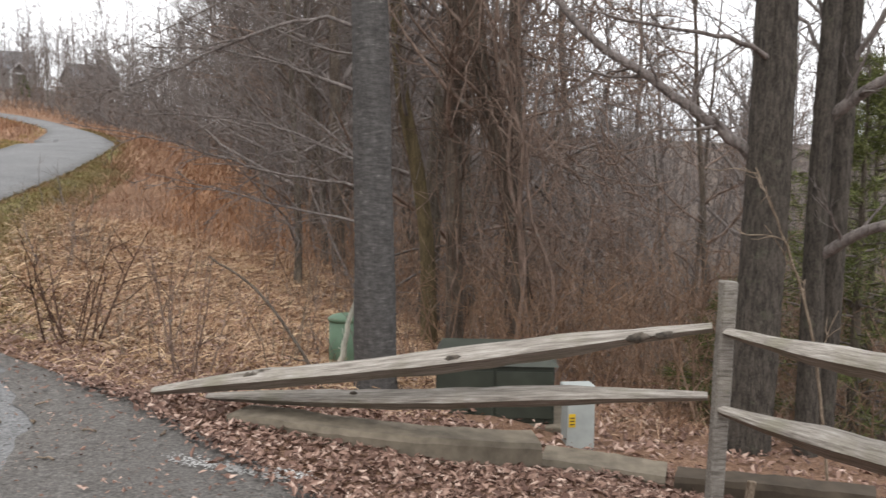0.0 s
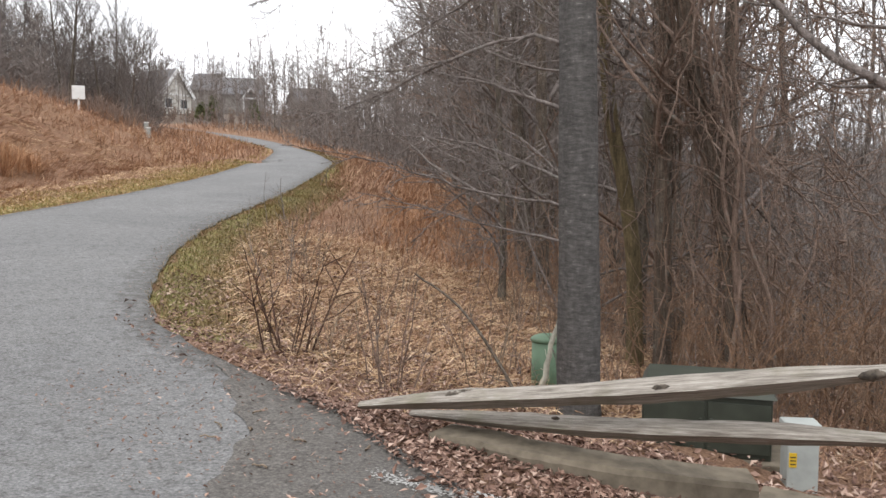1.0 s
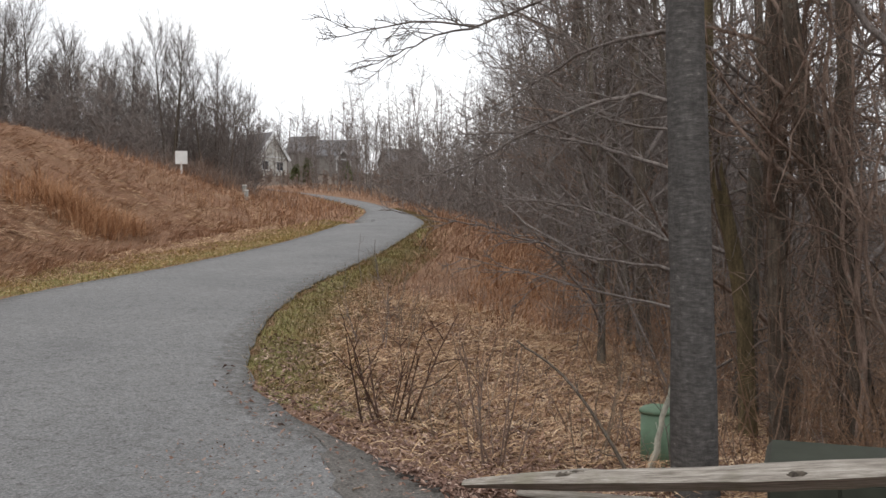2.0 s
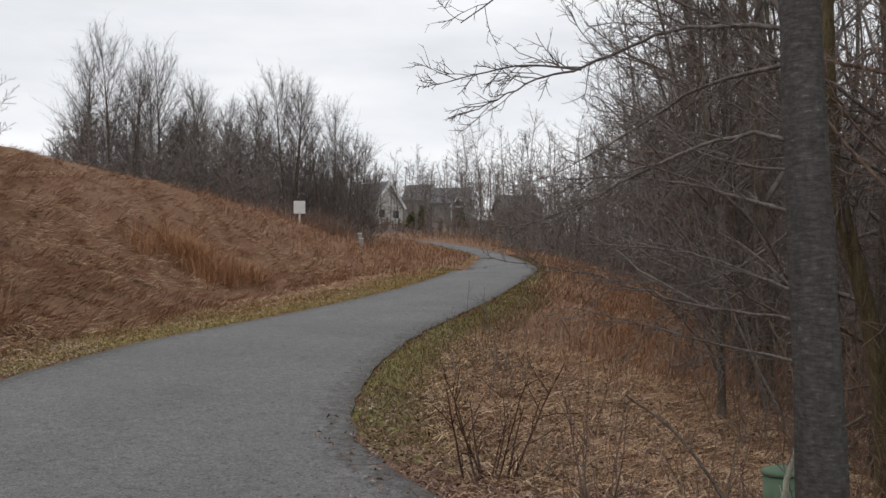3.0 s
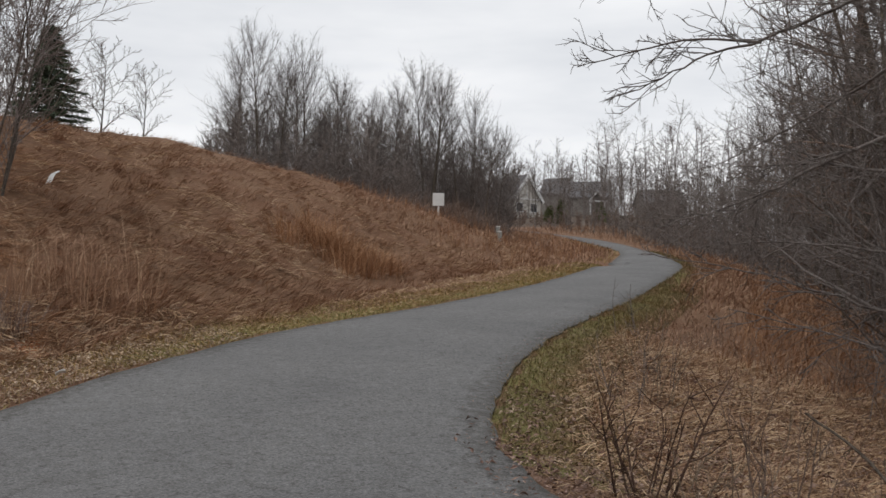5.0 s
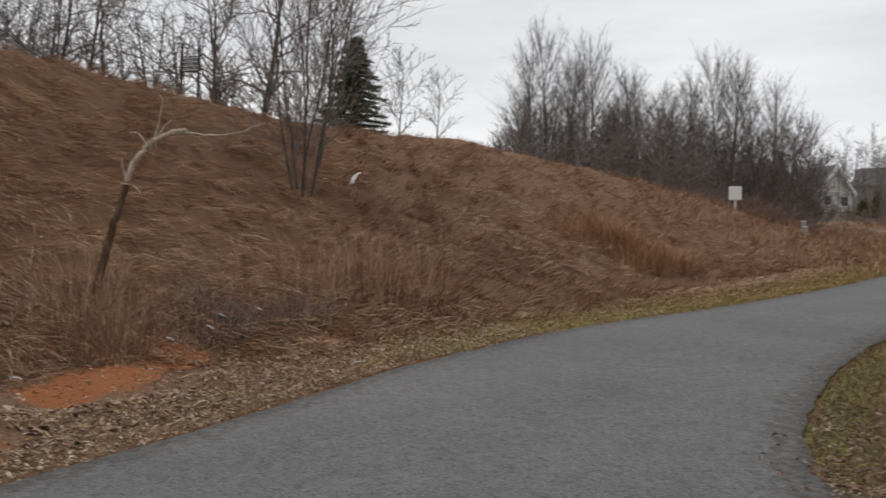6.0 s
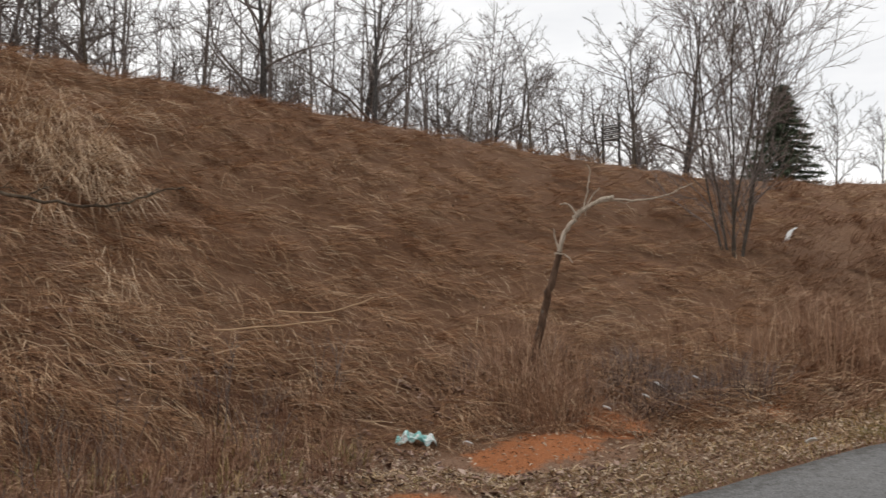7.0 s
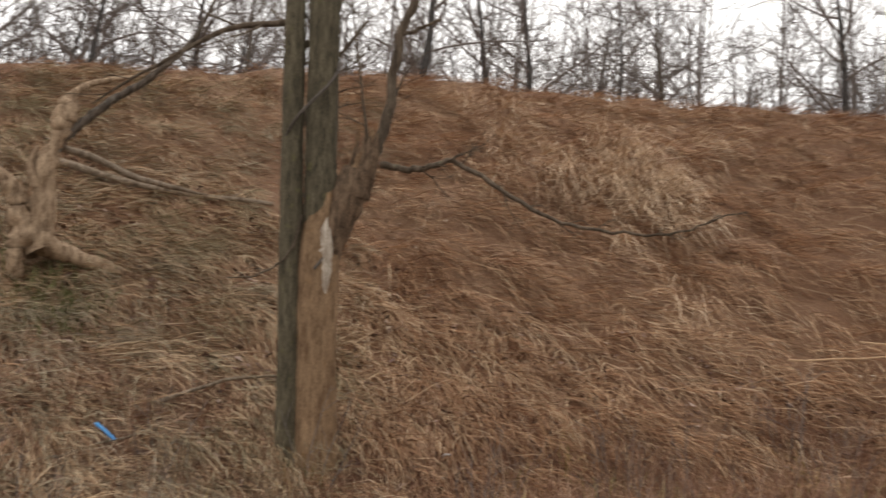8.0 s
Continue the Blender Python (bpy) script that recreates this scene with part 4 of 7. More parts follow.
zv = zat(0.75, 9.3)
hero("vine_tree", (0.75, 9.3, zv), "crooked brown tree wrapped in a tangle of vines",
     [([(0.85, 9.3, zv - 0.3), (0.82, 9.3, 0.5), (0.68, 9.35, 1.4), (0.35, 9.4, 2.6), (0.15, 9.4, 4.5), (0.0, 9.6, 9.0)], 0.1, 0.04, 12, 2.8),
      ([(0.15, 9.8, zv - 0.3), (0.12, 9.8, 1.0), (0.1, 9.8, 3.0), (0.12, 9.9, 8.0)], 0.1, 0.05, 10, 2.6)],
     [([(0.95, 9.2, zv - 0.1), (0.75, 9.1, 0.9), (0.85, 9.1, 1.7), (0.45, 9.2, 2.6), (0.6, 9.2, 3.6), (0.3, 9.3, 5.0)], 0.035, 0.012, 14, 1.0),
      ([(0.7, 9.15, zv - 0.1), (0.9, 9.1, 0.6), (0.6, 9.1, 1.5), (0.75, 9.15, 2.4), (0.25, 9.2, 3.4)], 0.028, 0.01, 14, 0.9),
      ([(1.2, 9.1, zv - 0.1), (1.15, 9.0, 0.4), (0.8, 9.05, 1.1), (0.9, 9.1, 2.2), (1.3, 9.2, 3.2), (1.2, 9.3, 4.5)], 0.022, 0.008, 14, 1.1)],
     BARK_BROWN, TWIG_RED, 43)

zm = zat(-0.3, 10.6)
hero("mossy_tree", (-0.3, 10.6, zm), "bent tree with a mossy yellowish trunk in the woods",
     [([(-0.15, 10.6, zm - 0.3), (-0.18, 10.6, 0.6), (-0.3, 10.6, 1.4), (-0.5, 10.6, 2.3), (-0.6, 10.6, 3.6), (-0.5, 10.8, 8.0)], 0.1, 0.04, 12, 2.6)], [],
     bark_mat("bark_mossy", (0.07, 0.055, 0.03), (0.2, 0.155, 0.085), moss=(0.17, 0.15, 0.05)), TWIG, 44)

# two-stemmed broken tree at the foot of the bank
zn = zat(-8.1, -3.16)
PEELED = bark_mat("bark_peeled", (0.17, 0.1, 0.055), (0.42, 0.275, 0.16), moss=(0.27, 0.15, 0.06))
near = hero("broken_tree", (-8.1, -3.16, zn), "two-stemmed tree with peeled bark and a broken stub",
     [([(-8.0, -3.33, zn - 0.3), (-7.97, -3.37, 1.4), (-7.94, -3.41, 2.33), (-7.91, -3.45, 3.34), (-7.88, -3.49, 4.79), (-7.84, -3.54, 6.47), (-7.78, -3.61, 8.8)], 0.12, 0.075, 8, 2.6)],
     [([(-8.36, -2.76, 3.26), (-8.45, -2.61, 3.23), (-8.54, -2.44, 3.23), (-8.63, -2.28, 3.31), (-8.70, -2.14, 3.35), (-8.84, -1.83, 3.16), (-9.00, -1.45, 2.89), (-9.12, -1.12, 2.76), (-9.22, -0.77, 2.69), (-9.3, -0.35, 2.68), (-9.36, 0.0, 2.76), (-9.4, 0.3, 2.88)], 0.036, 0.006, 14, 0.45),
      ([(-8.31, -2.85, 3.21), (-8.35, -2.78, 3.43), (-8.40, -2.70, 4.02), (-8.42, -2.65, 4.54), (-8.49, -2.54, 4.89), (-8.57, -2.40, 5.58)], 0.06, 0.035, 5, 0.9),
      ([(-8.43, -2.65, 4.53), (-8.48, -2.56, 4.56), (-8.52, -2.48, 4.61), (-8.61, -2.31, 4.71)], 0.022, 0.015, 0, 0.3),
      ([(-8.31, -2.84, 3.38), (-8.26, -2.93, 3.80), (-8.22, -2.99, 4.40), (-8.18, -3.06, 4.84)], 0.018, 0.008, 5, 0.4),
      ([(-7.9, -3.5, 4.6), (-7.6, -4.1, 4.5), (-7.3, -4.6, 4.1), (-7.2, -5.3, 3.75)], 0.035, 0.008, 8, 0.8),
      ([(-7.90, -3.28, 2.73), (-7.87, -3.33, 2.42), (-7.78, -3.44, 2.25), (-7.67, -3.59, 2.14), (-7.51, -3.78, 2.12)], 0.014, 0.006, 3, 0.3)],
     BARK_OLIVE, BARK_LIMB, 45, flare=1.15)
prng = np.random.RandomState(46)


def stem_part(name, pts, radii, mat, label, sides=14, rough=0.05):
    """A thick stem or root whose girth is given place by place."""
    pts, radii = np.array(pts, float) - (-8.1, -3.16, zn), np.array(radii, float)
    u = np.linspace(0, len(pts) - 1, (len(pts) - 1) * 5 + 1)
    q = np.stack([np.interp(u, np.arange(len(pts)), pts[:, c]) for c in range(3)], -1)
    rr = np.interp(u, np.arange(len(pts)), radii)
    for _ in range(2):
        q[1:-1] = 0.25 * q[:-2] + 0.5 * q[1:-1] + 0.25 * q[2:]
    ridges = 1 + rough * np.sin(np.arange(sides) * 2.7 + 1)[None] + rough * 0.6 * prng.normal(0, 1, (len(q), sides))
    out = Bundle()
    out.tube(q, rr[:, None] * ridges, sides)
    return child(name, out.mesh(name, mat), near, label)


stem_part("lower_stem", [(-8.13, -3.13, zn - 0.3), (-8.12, -3.15, 0.75), (-8.09, -3.18, 1.6), (-8.08, -3.2, 2.3), (-8.1, -3.18, 2.75), (-8.1, -3.17, 3.0)], [0.24, 0.205, 0.185, 0.2, 0.17, 0.12], PEELED, "tan stem with bark peeled away")
stem_part("upper_stem", [(-8.07, -3.21, 2.3), (-8.08, -3.21, 2.92), (-8.06, -3.23, 3.36), (-8.04, -3.27, 4.82), (-8.03, -3.28, 6.52), (-7.98, -3.35, 8.9)], [0.14, 0.155, 0.152, 0.15, 0.12, 0.08], BARK_OLIVE, "mossy olive upper stem")
stem_part("scar", [(-7.985, -3.045, 2.02), (-7.99, -3.05, 2.2), (-7.995, -3.06, 2.4), (-7.99, -3.07, 2.6), (-7.99, -3.08, 2.75)], [0.015, 0.05, 0.065, 0.05, 0.015], BLEACHED, "pale bare wood scar", 10, 0.12)
# the torn stub: a stout leaning base that ends in splinters
stem_part("broken_stub", [(-8.09, -3.14, 2.25), (-8.14, -3.06, 2.68), (-8.2, -2.97, 2.98), (-8.25, -2.89, 3.16)], [0.1, 0.16, 0.175, 0.15], BARK_STUB, "splintered dark stub", 12, 0.1)
for k, (ox, oy, top, r) in enumerate(((-0.02, -0.13, 0.42, 0.032), (0.04, -0.08, 0.3, 0.03), (0.0, -0.02, 0.36, 0.042), (-0.05, 0.03, 0.43, 0.05), (0.03, 0.06, 0.34, 0.045), (-0.02, 0.11, 0.38, 0.05), (0.05, 0.0, 0.2, 0.04), (-0.06, -0.06, 0.25, 0.04), (0.04, 0.12, 0.28, 0.035))):
    p0 = np.array([-8.21 + ox, -2.95 + oy * 0.85, 2.92])
    stem_part("splinter", [p0, p0 + (-0.02, 0.03, 0.2), p0 + (-0.05, 0.07, 0.4), p0 + (-0.06, 0.09, 0.25 + top)], [r * 1.5, r * 1.4, r * 1.2, r * 0.3], BARK_STUB if k % 3 else PEELED, "", 7, 0.12)
vine = Bundle()
turns = np.linspace(0, 1, 60)
vine.tube(np.stack([0.12 + 0.2 * np.cos(turns * 11 + 1), -0.15 + 0.25 * np.sin(turns * 11 + 1), 1.7 + turns * 2.9], -1), np.full(60, 0.014), 5)
child("vine", vine.mesh("vine", BARK_PALE), near, "thin pale climbing vine")

# torn pale log with a root-like fork on the bank
LOG = (-7.75, -6.65, zat(-7.75, -6.65))
log = thing("torn_log", LOG, "torn pale broken tree with splayed roots on the bank", "log")
lrng = np.random.RandomState(47)
LOG_WOOD = bark_mat("torn_tan_wood", (0.22, 0.14, 0.085), (0.66, 0.48, 0.32), moss=(0.14, 0.09, 0.055))
for nm, pts, radii, mat in (
        ("stem", [(-7.72, -6.50, 2.36), (-7.73, -6.50, 2.68), (-7.72, -6.51, 3.08), (-7.72, -6.51, 3.39), (-7.78, -6.45, 3.53)], (0.17, 0.13, 0.115, 0.115, 0.06), LOG_WOOD),
        ("torn_stem", [(-7.77, -6.46, 3.47), (-7.81, -6.43, 3.65), (-7.83, -6.42, 3.83), (-7.85, -6.40, 3.98), (-7.88, -6.38, 4.08)], (0.05, 0.09, 0.125, 0.115, 0.05), LOG_WOOD),
        ("bent_top", [(-7.85, -6.40, 4.04), (-7.92, -6.34, 4.17), (-8.01, -6.27, 4.26), (-8.18, -6.11, 4.35), (-8.39, -5.92, 4.42)], (0.055, 0.045, 0.035, 0.025, 0.012), LOG_WOOD),
        ("leaning_branch", [(-7.76, -6.47, 3.42), (-7.82, -6.42, 3.59), (-7.97, -6.30, 3.82), (-8.15, -6.14, 4.08), (-8.42, -5.88, 4.37), (-8.65, -5.65, 4.71), (-8.78, -5.52, 4.97), (-8.93, -5.35, 5.56)], (0.05, 0.05, 0.046, 0.042, 0.036, 0.03, 0.024, 0.015), BARK_BROWN),
        ("fork", [(-7.68, -6.54, 2.47), (-7.57, -6.62, 2.69), (-7.53, -6.66, 2.92), (-7.46, -6.71, 3.08), (-7.28, -6.85, 3.25)], (0.14, 0.115, 0.1, 0.09, 0.06), LOG_WOOD),
        ("root", [(-7.69, -6.53, 2.55), (-7.87, -6.39, 2.42), (-8.07, -6.21, 2.24), (-8.27, -6.03, 2.07), (-8.37, -5.93, 1.93)], (0.14, 0.1, 0.085, 0.07, 0.03), LOG_WOOD),
        ("root", [(-7.58, -6.49, 2.55), (-7.48, -6.57, 2.44), (-7.49, -6.56, 2.25), (-7.52, -6.54, 2.07)], (0.12, 0.1, 0.08, 0.06), LOG_WOOD),
        ("snag", [(-7.63, -6.52, 3.07), (-7.57, -6.56, 3.30), (-7.62, -6.53, 3.50)], (0.05, 0.035, 0.02), LOG_WOOD),
        ("side_branch", [(-7.90, -6.49, 3.54), (-8.16, -6.26, 3.47), (-8.43, -6.01, 3.30), (-8.73, -5.71, 3.23), (-8.99, -5.44, 3.17)], (0.04, 0.04, 0.035, 0.03, 0.012), BARE_WOOD)):
    if nm == "root":
        pts = [(x, y, max(z, zat(x, y) + 0.07)) for x, y, z in pts]
    pts = np.array(pts, float) - LOG
    u = np.linspace(0, len(pts) - 1, (len(pts) - 1) * 5 + 1)
    q = np.stack([np.interp(u, np.arange(len(pts)), pts[:, c]) for c in range(3)], -1)
    for _ in range(2):
        q[1:-1] = 0.25 * q[:-2] + 0.5 * q[1:-1] + 0.25 * q[2:]
    rr = np.interp(u, np.arange(len(pts)), radii)
    q += lrng.normal(0, 0.08, q.shape) * rr[:, None]
    out = Bundle()
    out.tube(q, rr[:, None] * (1 + 0.12 * np.sin(np.arange(12) * 2.4)[None] + 0.1 * lrng.normal(0, 1, (len(q), 12))), 12)
    child(nm, out.mesh(nm, mat), log)


def lying(name, pts, r0, r1, mat, label, seed, twigs=0, ln=0.4, category="branch"):
    """A branch that lies or leans, as one thing."""
    rng = np.random.RandomState(seed)
    base = np.array(pts[0], float)
    t = thing(name, tuple(base), label, category)
    out = Bundle()
    limb(out, rng, np.array(pts, float) - base, r0, r1, 6, twigs, ln, again=2)
    child("stem", out.mesh("stem", mat), t)
    return t


def on_ground(x, y, up=0.03):
    return (x, y, zat(x, y) + up)


lying("fallen_branch", [on_ground(-9.0, -8.0, 0.1), on_ground(-9.7, -7.0, 0.15), on_ground(-10.6, -5.7, 0.1)], 0.06, 0.03, BARE_WOOD, "long bleached branch lying across the bank", 51, 3)
lying("fallen_branch", [on_ground(-7.5, -4.5, 0.05), on_ground(-8.0, -4.1, 0.18), on_ground(-8.6, -3.9, 0.1)], 0.022, 0.012, BARE_WOOD, "crooked grey stick resting in the grass", 52, 3, 0.3)
lying("fallen_branch", [on_ground(-6.1, -4.75, 0.03), on_ground(-6.7, -4.5, 0.06), on_ground(-7.3, -4.2, 0.05)], 0.016, 0.01, BARE_WOOD, "thin pale stick lying in leaf litter", 53)
lying("fallen_branch", [on_ground(-13.9, 1.2, 0.15), on_ground(-14.0, 1.9, 0.25), on_ground(-14.3, 2.6, 0.3)], 0.012, 0.008, STRAW_PALE, "long pale stalk lying on the bank", 54)
lying("fallen_branch", [on_ground(-13.2, 0.4, 0.15), on_ground(-13.4, 1.2, 0.25), on_ground(-13.8, 2.0, 0.3)], 0.012, 0.008, STRAW_PALE, "long pale stalk lying on the bank", 55)

# snapped sapling that leans out of the bank, its top hanging over
SNAP = (-13.7, 4.6, zat(-13.7, 4.6))
snap = thing("snapped_sapling", SNAP, "snapped leaning sapling with a bleached bent top", "tree")
srng = np.random.RandomState(56)
for nm, pts, r0, r1, mat, tw in (
        ("stem", [(-13.39, 4.78, 1.18), (-13.26, 4.89, 1.86), (-13.13, 4.96, 2.22), (-13.10, 5.08, 2.71)], 0.07, 0.045, bark_mat("bark_reddish_sapling", (0.075, 0.045, 0.03), (0.2, 0.125, 0.085)), 1),
        ("bleached_stem", [(-13.10, 5.07, 2.70), (-13.07, 5.15, 2.99), (-13.04, 5.27, 3.17), (-13.01, 5.35, 3.28)], 0.042, 0.03, BLEACHED, 0),
        ("broken_end", [(-13.02, 5.33, 3.25), (-12.97, 5.47, 3.35), (-12.92, 5.61, 3.44), (-12.85, 5.79, 3.47)], 0.03, 0.034, BLEACHED, 0),
        ("bent_top", [(-12.93, 5.57, 3.40), (-12.84, 5.81, 3.45), (-12.74, 6.07, 3.41), (-12.57, 6.45, 3.46), (-12.43, 6.77, 3.64)], 0.022, 0.007, BLEACHED, 2),
        ("snag", [(-12.98, 5.42, 3.31), (-12.95, 5.51, 3.50), (-12.92, 5.61, 3.61)], 0.014, 0.006, BLEACHED, 0),
        ("snag", [(-12.99, 5.40, 3.31), (-12.97, 5.46, 3.64), (-12.96, 5.50, 3.88), (-12.98, 5.44, 3.94)], 0.014, 0.006, BLEACHED, 0),
        ("snag", [(-13.02, 5.31, 3.22), (-13.05, 5.22, 3.39), (-13.09, 5.09, 3.38)], 0.017, 0.01, BLEACHED, 0),
        ("snag", [(-13.10, 5.06, 2.76), (-13.12, 5.01, 2.92), (-13.12, 5.00, 3.04)], 0.016, 0.008, BLEACHED, 0),
        ("snag", [(-13.02, 4.98, 2.67), (-12.98, 5.10, 2.69), (-12.95, 5.22, 2.55)], 0.015, 0.007, BLEACHED, 0),
        ("hooked_snag", [(-12.98, 5.29, 3.26), (-12.95, 5.36, 3.32), (-12.93, 5.41, 3.30), (-12.94, 5.40, 3.22)], 0.012, 0.009, BLEACHED, 0)):
    out = Bundle()
    limb(out, srng, np.array(pts) - SNAP, r0 * 0.85, r1 * 1.05, 8, tw, 0.3, again=1)
    child(nm, out.mesh(nm, mat), snap)

# fan-shaped tree of many thin stems on the bank
SPEC_FAN = dict(crown=rounded, depth=3, thin=0.0075, bend=0.1, lift=0.05, split=(8, 7), ratio=0.52, fork=0.62)
fan_tree = tree_kind("fan_tree", 61, 9.0, 0.027, 20, 0.06, 3.2, 0.6, SPEC_FAN, BARK_PALE, TWIG_PALE, "pale bare tree of many thin stems fanning from the bank", stems=8, fan=0.27)
plant(fan_tree, -18.3, 10.5, 1.0, 20)
fan2 = tree_kind("fan_tree", 62, 5.0, 0.06, 18, 0.22, 2.3, 0.75, SPEC_FINE, BARK_GREY, BARK_BROWN, "small bare tree beside the spruce", stems=1)
for x, y, s in ((*polar(56.4, 34.0), 0.74), (*polar(53.9, 34.6), 0.6), (*polar(61.0, 36.0), 0.85)):
    plant(fan2, x, y, s, 70 * s)


def spruce():
    rng = np.random.RandomState(63)
    x, y = -27.2, 17.0
    z = zat(x, y)
    t = thing("spruce", (x, y, z), "dark green spruce standing on the crest", "tree")
    trunk, twigs, needles = Bundle(), Bundle(), Bundle()
    trunk.tube([(0, 0, -0.3), (0, 0, 1.8), (0, 0, 3.6)], (0.12, 0.07, 0.015), 8)
    leaf = []
    for k in range(150):
        h = 0.25 + 3.3 * (k / 150) ** 0.9
        reach = (1.45 * (1 - h / 3.75) ** 0.82 + 0.06) * rng.uniform(0.6, 1.15)
        a = k * 2.4 + rng.uniform(-0.3, 0.3)
        way = np.array([math.cos(a), math.sin(a), 0])
        p = np.array([(0, 0, h), way * reach * 0.5 + (0, 0, h - 0.03), way * reach + (0, 0, h - 0.1 * reach + 0.05)])
        twigs.tube(p, (0.012, 0.008, 0.004), 3)
        n = int(40 + 90 * reach)
        s = rng.uniform(0.1, 1.0, n)
        c = way[None] * reach * s[:, None] + np.stack([np.zeros(n), np.zeros(n), h - 0.08 * s], -1)
        d = way[None] * rng.uniform(0.2, 1, n)[:, None] + rng.normal(0, 0.6, (n, 3)) * (1, 1, 0.5)
        d /= np.linalg.norm(d, axis=1, keepdims=True)
        side = np.cross(d, rng.normal(0, 1, (n, 3)))
        side /= np.linalg.norm(side, axis=1, keepdims=True)
        ln = rng.uniform(0.12, 0.26, n)[:, None]
        leaf.append(np.stack([c - side * 0.02, c + side * 0.02, c + d * ln - (0, 0, 0.04)], 1))
    needles.tris(np.concatenate(leaf))
    child("trunk", trunk.mesh("trunk", BARK_DARK), t)
    child("bough", twigs.mesh("bough", BARK_DARK), t)
    child("needles", needles.mesh("needles", NEEDLE, False), t)


spruce()


def pine(x, y, tall, seed, label, leaf_w=0.005, leaf_l=1.0):
    """A young evergreen with loose whorls of soft needles."""
    rng = np.random.RandomState(seed)
    t = thing("young_pine", (x, y, zat(x, y)), label, "tree")
    trunk, twigs, needles = Bundle(), Bundle(), Bundle()
    trunk.tube([(0, 0, -0.3), (0, 0, tall * 0.5), (0, 0, tall)], (0.06, 0.035, 0.01), 7)
    leaf = []
    for k in range(int(tall * 22)):
        h = tall * rng.uniform(0.05, 0.97)
        reach = (0.42 * tall * (1 - h / tall) ** 0.8 + 0.15) * rng.uniform(0.5, 1.1)
        a = rng.uniform(0, 6.28)
        way = np.array([math.cos(a), math.sin(a), 0.15])
        q = wander(rng, (0, 0, h), way, reach, 4, 0.15, 0.0)
        twigs.tube(q, (0.014, 0.011, 0.009, 0.006, 0.004), 3)
        n = 130
        s = rng.uniform(0.15, 1, n) * 3.999
        i = s.astype(int)
        c = q[i] + (q[i + 1] - q[i]) * (s - i)[:, None] + rng.normal(0, 0.03, (n, 3))
        d = way[None] * 0.6 + rng.normal(0, 0.7, (n, 3))
        d /= np.linalg.norm(d, axis=1, keepdims=True)
        side = np.cross(d, rng.normal(0, 1, (n, 3)))
        side /= np.linalg.norm(side, axis=1, keepdims=True)
        leaf.append(np.stack([c - side * leaf_w, c + side * leaf_w, c + d * leaf_l * rng.uniform(0.08, 0.17, n)[:, None]], 1))
    needles.tris(np.concatenate(leaf))
    child("trunk", trunk.mesh("trunk", BARK_GREY), t)
    child("bough", twigs.mesh("bough", TWIG), t)
    child("needles", needles.mesh("needles", PINE, False), t)


pine(3.85, 8.2, 3.6, 71, "green young pine behind the clump of grey stems")
pine(4.5, 9.3, 4.0, 72, "green young pine at the edge of the woods")
pine(2.75, 8.6, 1.35, 73, "small green pine sapling behind the fence post")

for az, r, tall, seed in ((27.4, 112, 3.0, 75), (28.1, 114, 2.2, 76), (24.9, 120, 2.6, 77)):
    pine(*polar(az, r), tall, seed, "dark evergreen shrub before the far houses", 0.04, 2.0)

# thin pale sapling leaning before the clump
sap = lying("leaning_sapling", [(2.35, 5.25, zat(2.35, 5.25)), (2.25, 5.3, 0.45), (2.1, 5.3, 0.95), (1.95, 5.35, 1.3), (1.88, 5.4, 1.5)], 0.01, 0.004, BARE_WOOD, "thin pale leaning sapling beside the fence", 74, 7, 0.4, "tree")


# ---------------------------------------------------------------- fence, kerb and service boxes
def split_rail(a, b, tall, deep, seed, label=""):
    """A split rail between two places: uneven, with tapered ends and a knot."""
    rng = np.random.RandomState(seed)
    a, b = np.array(a, float), np.array(b, float)
    n, sides = 26, 8
    d = (b - a) / np.linalg.norm(b - a)
    side = np.cross(d, (0, 0, 1))
    side /= np.linalg.norm(side)
    up = np.cross(side, d)
    # a split wedge: a weathered face turned up and out, a raw face undercut below it
    shape = np.array([(1.0, 0.02), (0.88, 0.42), (0.45, 0.86), (-0.2, 1.0), (-0.8, 0.6), (-1.0, -0.2), (-0.85, -0.8), (-0.3, -1.08)])
    ring_noise = 1 + 0.06 * rng.normal(0, 1, sides)
    v = []
    for k in range(n):
        s = k / (n - 1)
        taper = min(1.0, 0.38 + 2.6 * min(s, 1 - s))
        c = a + (b - a) * s + up * 0.012 * math.sin(7 * s + seed) + side * 0.014 * math.sin(5 * s + 2 * seed)
        w = 1 + 0.07 * math.sin(11 * s + seed) + 0.03 * rng.normal()
        ring = c + (shape[:, :1] * side * deep * taper + shape[:, 1:] * up * tall * taper) * (w * ring_noise * (1 + 0.03 * rng.normal(0, 1, sides)))[:, None]
        v.append(ring)
    v = np.concatenate(v)
    i = np.arange(n - 1)[:, None] * sides
    j, j2 = np.arange(sides)[None], (np.arange(sides)[None] + 1) % sides
    f = np.stack([i + j, i + j2, i + sides + j2, i + sides + j], -1).reshape(-1, 4)
    caps = np.array([[sides * e + k for k in q] for e in (0, n - 1) for q in ((0, 1, 2, 3), (0, 3, 4, 7), (4, 5, 6, 7))])
    return v, np.concatenate([f, caps])


def knot(parent, at, size, seed):
    rng = np.random.RandomState(seed)
    bm = bmesh.new()
    bmesh.ops.create_uvsphere(bm, u_segments=12, v_segments=8, radius=1)
    for v in bm.verts:
        v.co = Vector((v.co.x * size * 0.9, v.co.y * size * 0.22, v.co.z * size * 0.34)) * (1 + 0.12 * rng.normal()) + Vector(at)
    part("knot", bm, KNOT, parent, smooth=True)


